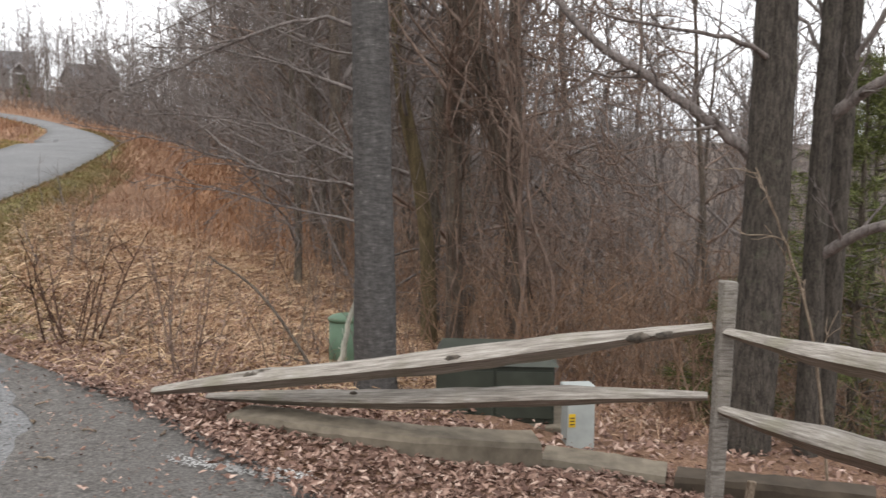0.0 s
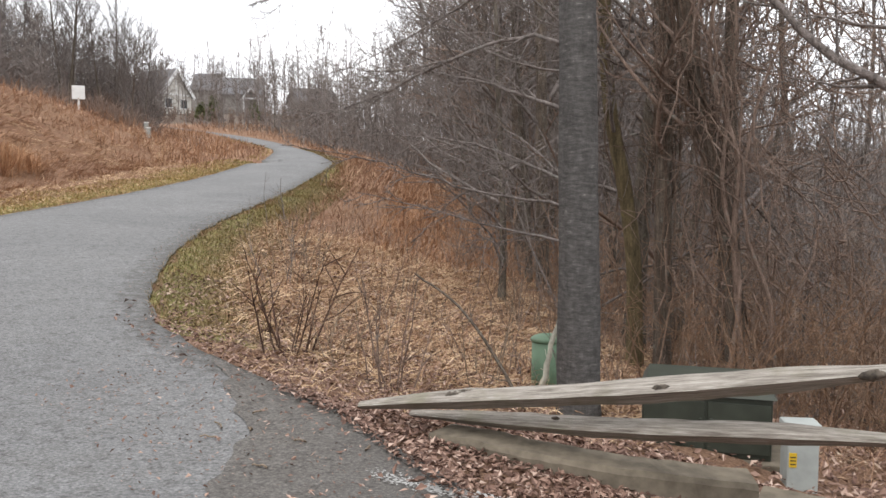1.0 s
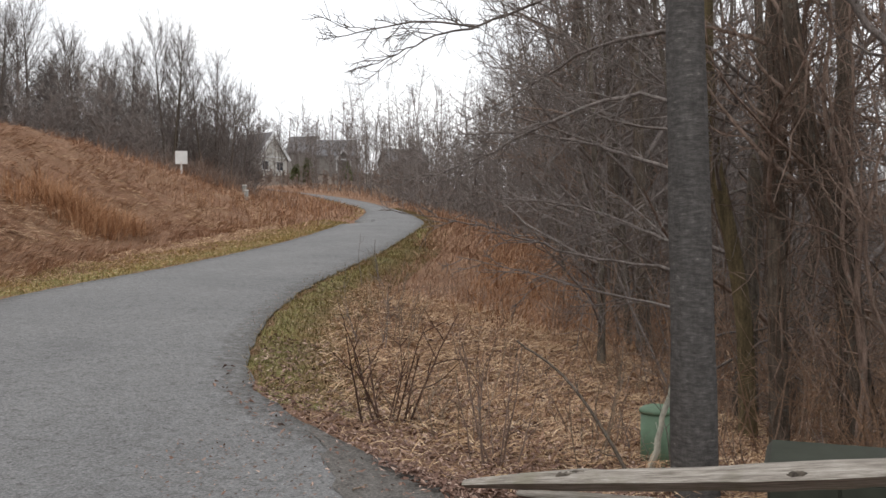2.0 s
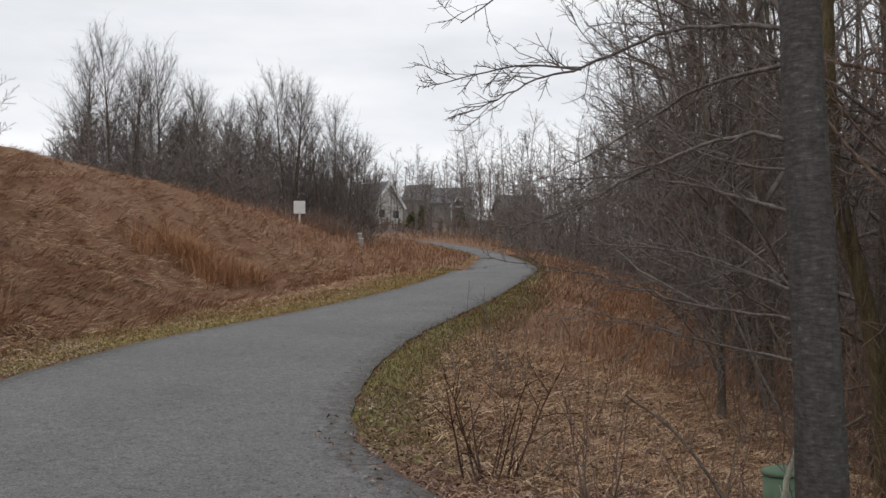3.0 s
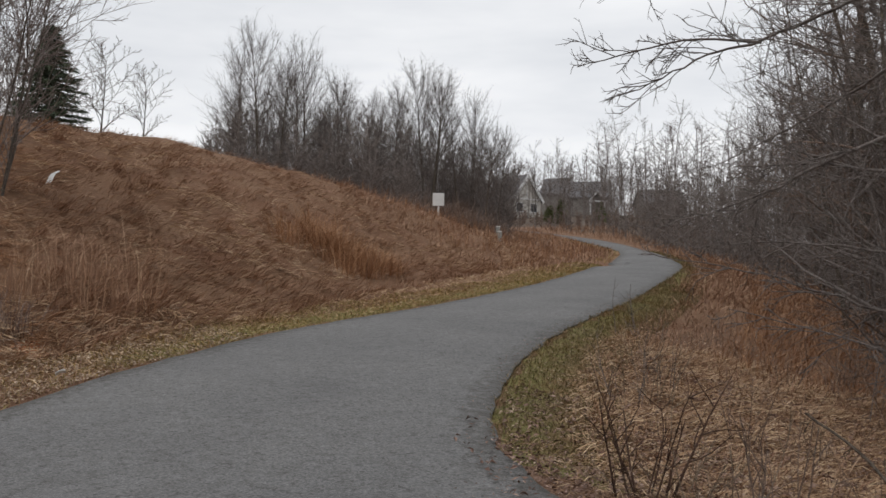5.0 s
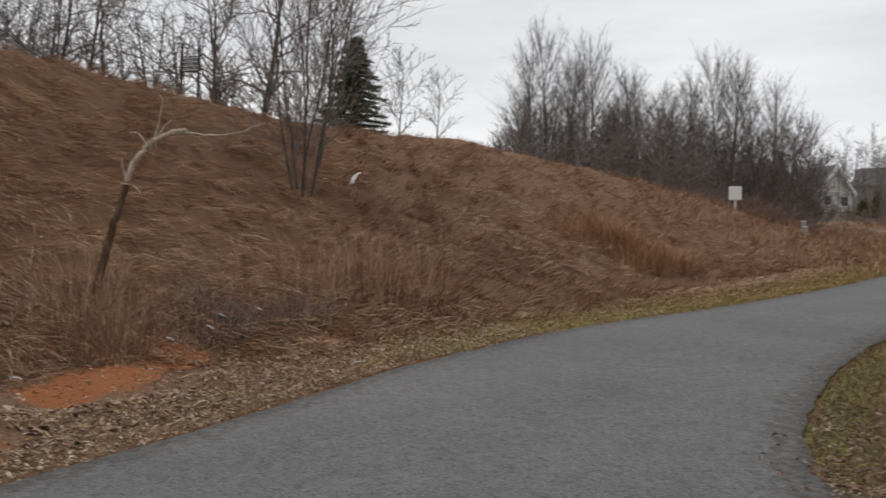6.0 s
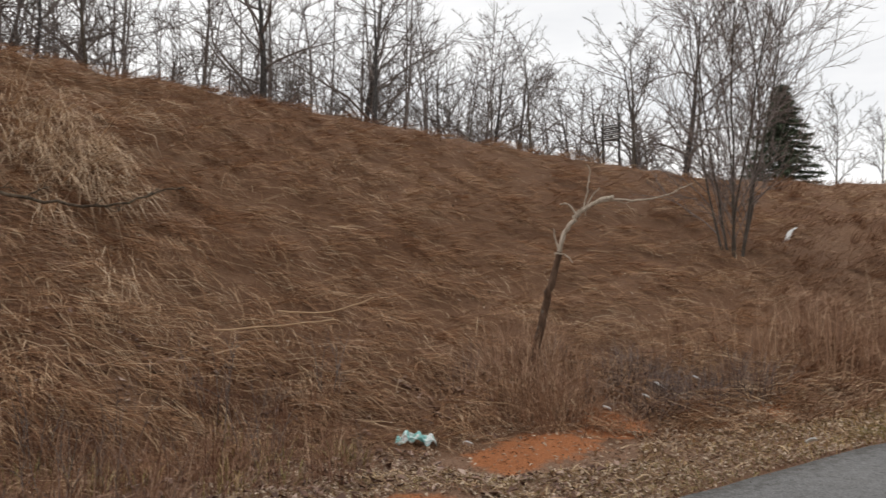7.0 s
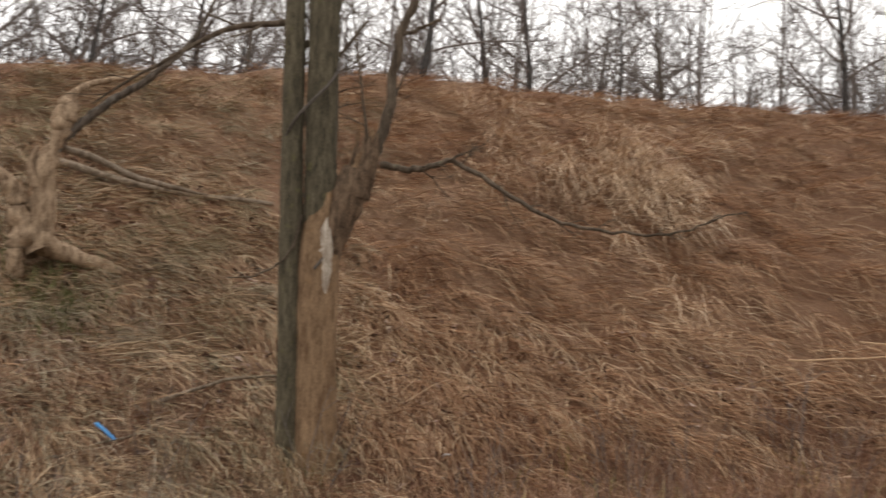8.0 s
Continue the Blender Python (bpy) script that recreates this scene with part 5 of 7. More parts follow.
FENCE = (1.38, 4.34, zat(1.38, 4.34))
fence = thing("split_rail_fence", FENCE, "weathered grey split rail fence with two fallen rails", "fence")
rails = [((-1.72, 5.26, 0.12), (1.34, 4.36, 0.70), 0.062, 0.05, 1), ((-1.42, 5.3, 0.07), (1.34, 4.4, 0.345), 0.052, 0.05, 2),
         ((1.38, 4.36, 0.69), (2.45, 1.75, 0.80), 0.06, 0.05, 3), ((1.38, 4.36, 0.31), (2.45, 1.75, 0.42), 0.06, 0.05, 4)]
for a, b, tall, deep, seed in rails:
    tall, deep = tall * 1.05, deep * 1.5
    a, b = Vector(a) - Vector(FENCE), Vector(b) - Vector(FENCE)
    run = (b - a).normalized()
    out_way = run.cross(Vector((0, 0, 1))).normalized()
    frame_up = out_way.cross(run)
    lay = Matrix(((run.x, -out_way.x, frame_up.x, a.x), (run.y, -out_way.y, frame_up.y, a.y), (run.z, -out_way.z, frame_up.z, a.z), (0, 0, 0, 1)))
    v, f = split_rail((0, 0, 0), ((b - a).length, 0, 0), tall, deep, seed)
    rail_ob = child("rail", mesh_of("rail", v, f, RAIL_WOOD, False), fence)
    rail_ob.matrix_basis = lay
    if seed == 1:
        for at, size in (((-1.1, 5.04, 0.27), 0.085), ((-1.02, 5.03, 0.3), 0.06), ((0.06, 4.68, 0.47), 0.055), ((0.98, 4.405, 0.645), 0.07), ((1.1, 4.37, 0.665), 0.05)):
            knot(rail_ob, lay.inverted() @ (Vector(at) - Vector(FENCE)), size, int(size * 1000))
    if seed == 2:
        for at, size in (((-0.5, 4.98, 0.2), 0.028), ((0.26, 4.72, 0.26), 0.03)):
            knot(rail_ob, lay.inverted() @ (Vector(at) - Vector(FENCE)), size, int(size * 1000))
for place, top in ((FENCE, 1.15), ((2.45, 1.75, zat(2.45, 1.75)), 1.12)):
    bm = bmesh.new()
    o = Vector(place) - Vector(FENCE)
    bmesh.ops.create_cube(bm, size=1, matrix=Matrix.Translation(o + Vector((0, 0, top / 2 - 0.2))) @ pose(0, 0, 0, 0, 1.8, 8) @ Matrix.Diagonal((0.075, 0.07, top + 0.4, 1)))
    bmesh.ops.subdivide_edges(bm, edges=[e for e in bm.edges if abs((e.verts[0].co - e.verts[1].co).z) > 0.5], cuts=9)
    prng2 = np.random.RandomState(6)
    for vv in bm.verts:
        vv.co += Vector(prng2.normal(0, 0.002, 3))
    bmesh.ops.bevel(bm, geom=[e for e in bm.edges if abs((e.verts[0].co - e.verts[1].co).z) > 0.05 or e.verts[0].co.z > top - 0.3], offset=0.008, segments=1, affect="EDGES")
    part("post", bm, POST_WOOD, fence)


def slab(name, pts, wide, tall, mat, label, category="kerb"):
    """A low kerb along given places, with a worn top edge."""
    pts = np.array(pts, float)
    s = np.linspace(0, len(pts) - 1, (len(pts) - 1) * 8 + 1)
    p = np.stack([np.interp(s, np.arange(len(pts)), pts[:, c]) for c in range(3)], -1)
    for _ in range(4):
        p[1:-1] = 0.25 * p[:-2] + 0.5 * p[1:-1] + 0.25 * p[2:]
    d = np.gradient(p, axis=0)
    d[:, 2] = 0
    d /= np.linalg.norm(d, axis=1, keepdims=True)
    side = np.cross(d, (0, 0, 1))
    rng = np.random.RandomState(int(abs(p[0, 0]) * 100))
    prof = ((-0.5, -tall), (-0.5, -0.03), (-0.44, 0.0), (0.44, 0.0), (0.5, -0.03), (0.5, -tall))
    v = np.stack([p + side * wide * a + np.array([0, 0, h]) + rng.normal(0, 0.0022, p.shape) for a, h in prof], 1)
    base = p[len(p) // 2].copy()
    base[2] = zat(base[0], base[1])
    k, n = len(prof), len(p)
    i, j = np.arange(n - 1)[:, None] * k, np.arange(k)[None]
    j2 = (j + 1) % k
    f = np.stack([i + j, i + j2, i + k + j2, i + k + j], -1).reshape(-1, 4)
    caps = np.array([[e * k + q for q in g] for e in (0, n - 1) for g in ((0, 1, 4, 5), (1, 2, 3, 4))])
    t = thing(name, tuple(base), label, category)
    child("edge", mesh_of("edge", v.reshape(-1, 3) - base, np.concatenate([f, caps]), mat, False), t)


slab("concrete_kerb", [(-1.2, 5.17, 0.045), (-0.95, 5.08, 0.05), (-0.55, 4.96, 0.03), (-0.1, 4.93, -0.005), (0.55, 5.02, -0.06)], 0.27, 0.4, CONCRETE, "mossy concrete kerb half buried in fallen leaves")
slab("concrete_kerb", [(0.6, 5.1, -0.17), (1.0, 5.0, -0.19), (1.28, 4.92, -0.21)], 0.3, 0.35, CONCRETE, "stained concrete kerb piece beside a pale utility box")
slab("timber_edging", [(1.32, 4.86, -0.2), (1.8, 4.68, -0.18), (2.25, 4.47, -0.16)], 0.2, 0.35, TIMBER, "old grey landscape timber below the fence", "edging")
slab("timber_edging", [(2.3, 4.46, -0.16), (2.8, 4.2, -0.15), (3.4, 3.85, -0.15)], 0.2, 0.35, TIMBER, "old grey landscape timber below the fence", "edging")


stake = thing("wooden_stake", (1.6, 4.52, zat(1.6, 4.52)), "short split tan stake stuck before the old timber", "stake")
bm = bmesh.new()
box(bm, (0.04, 0.025, 0.36), (0, 0, 0.0), 0.004, pose(0, 0, 0, 4, 6, 10))
part("shaft", bm, BARE_WOOD, stake)


def utility_cabinet():
    z = zat(0.4, 6.5) - 0.1
    t = thing("transformer_cabinet", (0.4, 6.62, z), "dark green steel transformer cabinet behind the fence", "utility box", rz=-3)
    bm = bmesh.new()
    box(bm, (1.05, 0.85, 0.1), (0, 0, 0.05), 0.012)
    part("pad", bm, CONCRETE, t, "low concrete pad")
    bm = bmesh.new()
    box(bm, (0.85, 0.68, 0.42), (0, 0, 0.31), 0.012)
    body = part("body", bm, GREEN_STEEL, t)
    bm = bmesh.new()
    vs = [bm.verts.new(p) for p in ((-0.45, -0.37, 0), (0.45, -0.37, 0), (0.45, 0.37, 0), (-0.45, 0.37, 0), (-0.41, -0.33, 0.045), (0.41, -0.33, 0.045), (0.41, 0.33, 0.06), (-0.41, 0.33, 0.06))]
    for f in ((0, 1, 5, 4), (1, 2, 6, 5), (2, 3, 7, 6), (3, 0, 4, 7), (4, 5, 6, 7), (3, 2, 1, 0)):
        bm.faces.new([vs[k] for k in f])
    bmesh.ops.translate(bm, verts=bm.verts, vec=(0, 0, 0.522))
    part("lid", bm, GREEN_STEEL, t)
    for sx in (-0.21, 0.21):
        bm = bmesh.new()
        box(bm, (0.4, 0.012, 0.34), (sx, -0.347, 0.31), 0.004)
        door = part("door", bm, GREEN_STEEL, t)
        bm = bmesh.new()
        box(bm, (0.02, 0.03, 0.1), (sx * 0.16, -0.365, 0.32), 0.004)
        part("handle", bm, GREEN_STEEL, door)


utility_cabinet()


def meter_box():
    z = zat(0.93, 5.95)
    t = thing("utility_pedestal_box", (0.93, 5.95, z - 0.02), "pale grey utility box with a yellow warning sticker", "utility box", rz=6)
    bm = bmesh.new()
    box(bm, (0.19, 0.18, 0.5), (0, 0, 0.17), 0.012)
    part("body", bm, GREY_BOX, t)
    bm = bmesh.new()
    box(bm, (0.215, 0.2, 0.05), (0, 0, 0.42), 0.015)
    part("cap", bm, GREY_BOX, t)
    bm = bmesh.new()
    box(bm, (0.045, 0.004, 0.09), (-0.062, -0.093, 0.22))
    sticker = part("sticker", bm, YELLOW, t, "yellow warning sticker")
    for k in range(3):
        bm = bmesh.new()
        box(bm, (0.032, 0.003, 0.007), (-0.062, -0.096, 0.195 + 0.022 * k))
        part("print_bar", bm, BLACK_INK, sticker)


meter_box()


def pedestal(x, y, tall, r, mat, label, name="cable_pedestal"):
    z = zat(x, y)
    t = thing(name, (x, y, z), label, "utility box")
    bm = bmesh.new()
    bmesh.ops.create_cone(bm, cap_ends=True, segments=24, radius1=r, radius2=r * 0.96, depth=tall + 0.2, matrix=Matrix.Translation((0, 0, tall / 2 - 0.1)))
    part("body", bm, mat, t, smooth=True)
    bm = bmesh.new()
    bmesh.ops.create_uvsphere(bm, u_segments=24, v_segments=10, radius=r * 1.06, matrix=Matrix.Translation((0, 0, tall)) @ Matrix.Diagonal((1, 1, 0.35, 1)))
    part("cap", bm, mat, t, smooth=True)


pedestal(-0.86, 7.75, 0.44, 0.14, GREEN_PLASTIC, "faded green domed cable pedestal beside a dark tree")
lying("leaning_stick", [(-0.87, 7.3, zat(-0.87, 7.3)), (-0.8, 7.28, 0.1), (-0.7, 7.25, 0.42)], 0.028, 0.022, PALE_STICK, "pale bare stick leaning beside the green pedestal", 75, 2, 0.3)

# white trail sign far along the hill and small white marker posts
sx, sy = -24.76, 35.2
sign = thing("notice_sign", (sx, sy, zat(sx, sy)), "small white square sign on a white post", "sign", rz=35)
bm = bmesh.new()
box(bm, (0.09, 0.09, 1.2), (0, 0, 0.3), 0.01)
part("post", bm, WHITE_PAINT, sign)
bm = bmesh.new()
box(bm, (0.54, 0.03, 0.6), (0, -0.06, 0.72), 0.008)
part("board", bm, WHITE_PAINT, sign)
for x, y, h in ((-22.4, 36.9, 0.5), (-23.1, 37.9, 0.55)):
    t = thing("marker_post", (x, y, zat(x, y)), "short white marker post in brown grass", "post", "marker posts")
    bm = bmesh.new()
    box(bm, (0.16, 0.12, h + 0.2), (0, 0, h / 2 - 0.1), 0.01)
    part("body", bm, GREY_BOX, t)
    bm = bmesh.new()
    box(bm, (0.18, 0.14, 0.05), (0, 0, h), 0.012)
    part("cap", bm, WHITE_PAINT, t)

# slatted boards nailed high on the crest
bx, by = polar(69.5, 27.5)
t = thing("board_rack", (bx, by, zat(bx, by)), "dark sign boards with pale lines on two posts", "boards", rz=70)
for sxx in (-0.24, 0.24):
    bm = bmesh.new()
    box(bm, (0.07, 0.07, 2.4), (sxx, 0, 0.9), 0.01)
    part("post", bm, BARK_DARK, t)
for k in range(4):
    bm = bmesh.new()
    box(bm, (0.6, 0.03, 0.1), (0, -0.07, 1.3 + 0.12 * k), 0.006, pose(0, 0, 0, 0, -8, 0))
    board = part("board", bm, BARK_DARK, t)
    bm = bmesh.new()
    box(bm, (0.44, 0.006, 0.022), (0, -0.09, 1.3 + 0.12 * k), 0, pose(0, 0, 0, 0, -8, 0))
    part("print_bar", bm, WHITE_PAINT, board)


def porch(t, x, y0, wide, out, wall_h, roof_h, turn):
    """A gabled porch before a wall: two posts, trimmed gable and a roof of its own."""
    w, k, m = wide / 2, roof_h / (wide / 2), pose(0, 0, 0, 0, 0, turn)
    bm = bmesh.new()
    for s in (-1, 1):
        ring = [bm.verts.new((x + px, yy, pz + h)) for yy in (y0 - out, y0 + 1.5) for px, pz in ((0, wall_h + roof_h), (s * (w + 0.3), wall_h - 0.3 * k)) for h in (0, 0.12)]
        for f in ((0, 2, 3, 1), (4, 5, 7, 6), (0, 1, 5, 4), (2, 6, 7, 3), (1, 3, 7, 5), (0, 4, 6, 2)):
            bm.faces.new([ring[q] for q in f])
    bmesh.ops.recalc_face_normals(bm, faces=bm.faces)
    bm.transform(m)
    part("porch_roof", bm, ROOF, t)
    for s in (-1, 1):
        bm = bmesh.new()
        ln = math.hypot(w + 0.3, (w + 0.3) * k)
        box(bm, (ln, 0.1, 0.26), (x + s * (w + 0.3) / 2, y0 - out - 0.06, wall_h + roof_h - (w + 0.3) * k / 2 - 0.02), 0.0, pose(0, 0, 0, 0, s * math.degrees(math.atan(k)), 0))
        bm.transform(m)
        part("gable_trim", bm, TRIM, t, "white trim board")
        bm = bmesh.new()
        box(bm, (0.24, 0.24, wall_h), (x + s * (w - 0.15), y0 - out + 0.2, wall_h / 2))
        bm.transform(m)
        part("porch_post", bm, TRIM, t, "white porch post")
    bm = bmesh.new()
    box(bm, (wide, 0.1, 0.26), (x, y0 - out + 0.1, wall_h - 0.1))
    bm.transform(m)
    part("porch_beam", bm, TRIM, t, "white beam")


def house(x, y, rz, wide, deep, wall_h, roof_h, label, siding=SIDING):
    """A gabled house: walls, shingled roof with eaves, trimmed gable, windows and a porch."""
    z = zat(x, y) - 0.3
    t = thing("house", (x, y, z), label, "house", rz=rz)
    bm = bmesh.new()
    w, d = wide / 2, deep / 2
    vs = [bm.verts.new(p) for p in ((-w, -d, 0), (w, -d, 0), (w, d, 0), (-w, d, 0), (-w, -d, wall_h), (w, -d, wall_h), (w, d, wall_h), (-w, d, wall_h), (0, -d, wall_h + roof_h), (0, d, wall_h + roof_h))]
    for f in ((0, 1, 5, 8, 4), (1, 2, 6, 5), (2, 3, 7, 9, 6), (3, 0, 4, 7)):
        bm.faces.new([vs[k] for k in f])
    part("wall", bm, siding, t)
    bm = bmesh.new()
    o, th = 0.4, 0.14
    k = roof_h / w
    for s in (-1, 1):
        a = [(0, wall_h + roof_h + 0.06), (s * (w + o), wall_h - o * k + 0.06)]
        ring = [bm.verts.new((px, yy, pz + h)) for yy in (-d - o, d + o) for px, pz in a for h in (0, th)]
        for f in ((0, 2, 3, 1), (4, 5, 7, 6), (0, 1, 5, 4), (2, 6, 7, 3), (1, 3, 7, 5), (0, 4, 6, 2)):
            bm.faces.new([ring[q] for q in f])
    bmesh.ops.recalc_face_normals(bm, faces=bm.faces)
    part("roof", bm, ROOF, t)
    for s in (-1, 1):
        bm = bmesh.new()
        ln = math.hypot(w + o, (w + o) * k)
        box(bm, (ln, 0.12, 0.5), (s * (w + o) / 2, -d - o - 0.02, wall_h + roof_h - (w + o) * k / 2 - 0.02), 0.0, pose(0, 0, 0, 0, s * math.degrees(math.atan(k)), 0))
        part("gable_trim", bm, TRIM, t, "white trim board")
    bm = bmesh.new()
    box(bm, (wide * 0.92, 0.08, 0.18), (0, -d - 0.05, wall_h))
    part("belt_trim", bm, TRIM, t, "white trim board")
    bm = bmesh.new()
    box(bm, (0.14, 0.08, roof_h * 0.8), (0, -d - 0.05, wall_h + roof_h * 0.4))
    part("king_post", bm, TRIM, t, "white trim board")
    for px in (-w * 0.5, w * 0.5):
        bm = bmesh.new()
        box(bm, (wide * 0.2 + 0.2, 0.08, wall_h * 0.42 + 0.2), (px, -d - 0.03, wall_h * 0.55))
        window = part("window", bm, TRIM, t)
        bm = bmesh.new()
        box(bm, (wide * 0.2, 0.04, wall_h * 0.42), (px, -d - 0.08, wall_h * 0.55))
        part("pane", bm, DARK_GLASS, window)
    bm = bmesh.new()
    box(bm, (0.5, 0.6, 1.4), (w * 0.4, d * 0.3, wall_h + roof_h * 0.75))
    part("chimney", bm, SIDING, t)
    return t


house(-77.9, 131.9, 74, 6.6, 7.0, 3.2, 3.9, "cream house with a white-trimmed gable among bare trees", PALE_SIDING)
low = house(-72.3, 150.2, 114, 8.4, 7.4, 3.4, 3.0, "low grey-roofed house with a white porch gable among bare trees")
porch(low, 1.6, -4.2, 2.8, 1.6, 2.6, 1.7, -90)
house(-67.5, 172.0, 130, 8.0, 8.0, 3.4, 2.8, "grey-roofed house behind bare trees")
house(-90.0, 172.0, 100, 8.0, 5.5, 4.6, 3.4, "tall grey-roofed house up the hill behind bare trees")


# ---------------------------------------------------------------- litter and small things
def cloth():
    rng = np.random.RandomState(81)
    x, y = -11.6, 2.85
    n = 22
    u, v = np.meshgrid(np.linspace(-1, 1, n), np.linspace(-1, 1, n))
    px = x + 0.13 * u + 0.04 * np.sin(v * 3) + 0.03 * np.sin(u * 5)
    py = y + 0.19 * v + 0.05 * np.sin(u * 2.4 + 1) * v
    z = height(px, py) + 0.06 + 0.045 * np.sin(u * 6 + v * 3) * np.cos(v * 7 - u * 2) + 0.03 * np.sin(9 * v) + 0.05 * (1 - v * v)
    base = np.array([x, y, zat(x, y)])
    vv = np.stack([px, py, z], -1).reshape(-1, 3) - base
    i, j = np.arange(n - 1)[:, None] * n, np.arange(n - 1)[None]
    f = np.stack([i + j, i + j + 1, i + n + j + 1, i + n + j], -1).reshape(-1, 4)
    t = thing("crumpled_cloth", tuple(base), "crumpled aqua cloth lying at the grass edge", "litter")
    ob = child("cloth", mesh_of("cloth", vv, f, CLOTH, True), t)
    mod = ob.modifiers.new("thick", "SOLIDIFY")
    mod.thickness = 0.006


cloth()


def scrap(name, x, y, size, mat, label, rz, up=0.05, tilt=20, wave=1.0):
    """A bent scrap of sheet plastic or paper."""
    t = thing(name, (x, y, zat(x, y) + up), label, "litter", rz=rz)
    bm = bmesh.new()
    box(bm, (size[0], size[1], 0.012), (0, 0, 0), 0.0, pose(0, 0, 0, tilt, 0, 0))
    bmesh.ops.subdivide_edges(bm, edges=bm.edges[:], cuts=4, use_grid_fill=True)
    for v in bm.verts:
        v.co.z += wave * (0.05 * math.sin(v.co.x * 14 + 1) + 0.04 * math.cos(v.co.y * 17))
    part("sheet", bm, mat, t)


scrap("plastic_scrap", -6.86, -4.42, (0.08, 0.22), BLUE, "bright blue plastic scrap lying in the grass", 30, 0.12, -38, 0.15)
scrap("paper_scrap", -19.5, 12.5, (0.14, 0.5), WHITE_PAINT, "white torn sheet caught on the bank", 30, 0.18, 40)
for x, y, s in ((-12.0, 5.35, 0.09), (-12.6, 6.3, 0.1), (-12.3, 6.0, 0.08), (-11.0, 3.35, 0.08), (-12.9, 7.0, 0.07), (-10.0, 6.9, 0.09), (-8.9, -2.2, 0.06)):
    scrap("paper_scrap", x, y, (s, s * 1.3), WHITE_PAINT, "small white scrap lying among dry grass", x * 40, 0.06)


# ---------------------------------------------------------------- grass, weeds, leaves
def strands(out, rng, x, y, way, length, width, rise, droop, up=0.0):
    """Blades in two steps that leave the ground at an angle and bend over."""
    n = len(x)
    w = np.asarray(way, float)
    w = w / (np.linalg.norm(w, axis=1, keepdims=True) + 1e-9)
    p0 = np.stack([x, y, height(x, y) + up], -1)
    d1 = np.concatenate([w * np.cos(rise)[:, None], np.sin(rise)[:, None]], 1)
    r2 = rise - droop
    d2 = np.concatenate([w * np.cos(r2)[:, None], np.sin(r2)[:, None]], 1)
    p1 = p0 + d1 * (length * 0.55)[:, None]
    p2 = p1 + d2 * (length * 0.45)[:, None]
    side = np.stack([-w[:, 1], w[:, 0], rng.normal(0, 0.6, n)], -1)
    side = side / np.linalg.norm(side, axis=1, keepdims=True) * (width / 2)[:, None]
    base = out.n
    out.v.append(np.stack([p0 - side, p0 + side, p1 + side * 0.8, p1 - side * 0.8, p2], 1).reshape(-1, 3))
    k = np.arange(n)[:, None] * 5 + base
    out.t.append(np.concatenate([k + np.array([[0, 1, 2]]), k + np.array([[0, 2, 3]]), k + np.array([[3, 2, 4]])]))
    out.n += n * 5


def stuff(name, out, mat, label, category="grass"):
    return tagged(new(name, out.mesh(name, mat, False)), label, category, kind="stuff")


def bearing(x, y):
    dx, dy = x - HUB[0], y - HUB[1]
    return np.degrees(np.arctan2(-dx, dy)), np.hypot(dx, dy)


def slope_way(x, y):
    e = 0.4
    gx = (height(x + e, y, False) - height(x - e, y, False)) / (2 * e)
    gy = (height(x, y + e, False) - height(x, y - e, False)) / (2 * e)
    return -np.stack([gx, gy], -1)


def field(v, x, y):
    return 0.5 + 0.5 * (0.6 * sines(x + 7 * v, y - 3 * v, 0.45) + 0.4 * sines(x - v, y + 5 * v, 1.3))


rng = np.random.RandomState(100)
foot_of = lambda az: np.interp(az, rows[:, 0], rows[:, 1])
crest_of = lambda az: np.interp(az, rows[:, 0], rows[:, 2])


def bank_points(n, a0, a1, p0, p1, power=1.0):
    az = rng.uniform(a0, a1, n)
    p = p0 + (p1 - p0) * rng.uniform(0, 1, n) ** power
    r = foot_of(az) + (crest_of(az) - foot_of(az)) * p
    a = np.radians(az)
    return HUB[0] - np.sin(a) * r, HUB[1] + np.cos(a) * r, az, p


BARE = ((-11.6, 2.85, 0.5), (-11.0, 4.25, 0.95), (-10.7, 3.7, 0.75), (-8.9, 2.5, 0.5), (-6.94, -4.51, 0.2), (-11.95, 5.5, 0.5))


def bare_free(x, y):
    free = np.ones(len(x), bool)
    for bx, by, br in BARE:
        free &= (np.hypot(x - bx, y - by) > br * (0.7 + 0.5 * field(6, x * 3, y * 3))) | (rng.uniform(0, 1, len(x)) < 0.12)
    return free


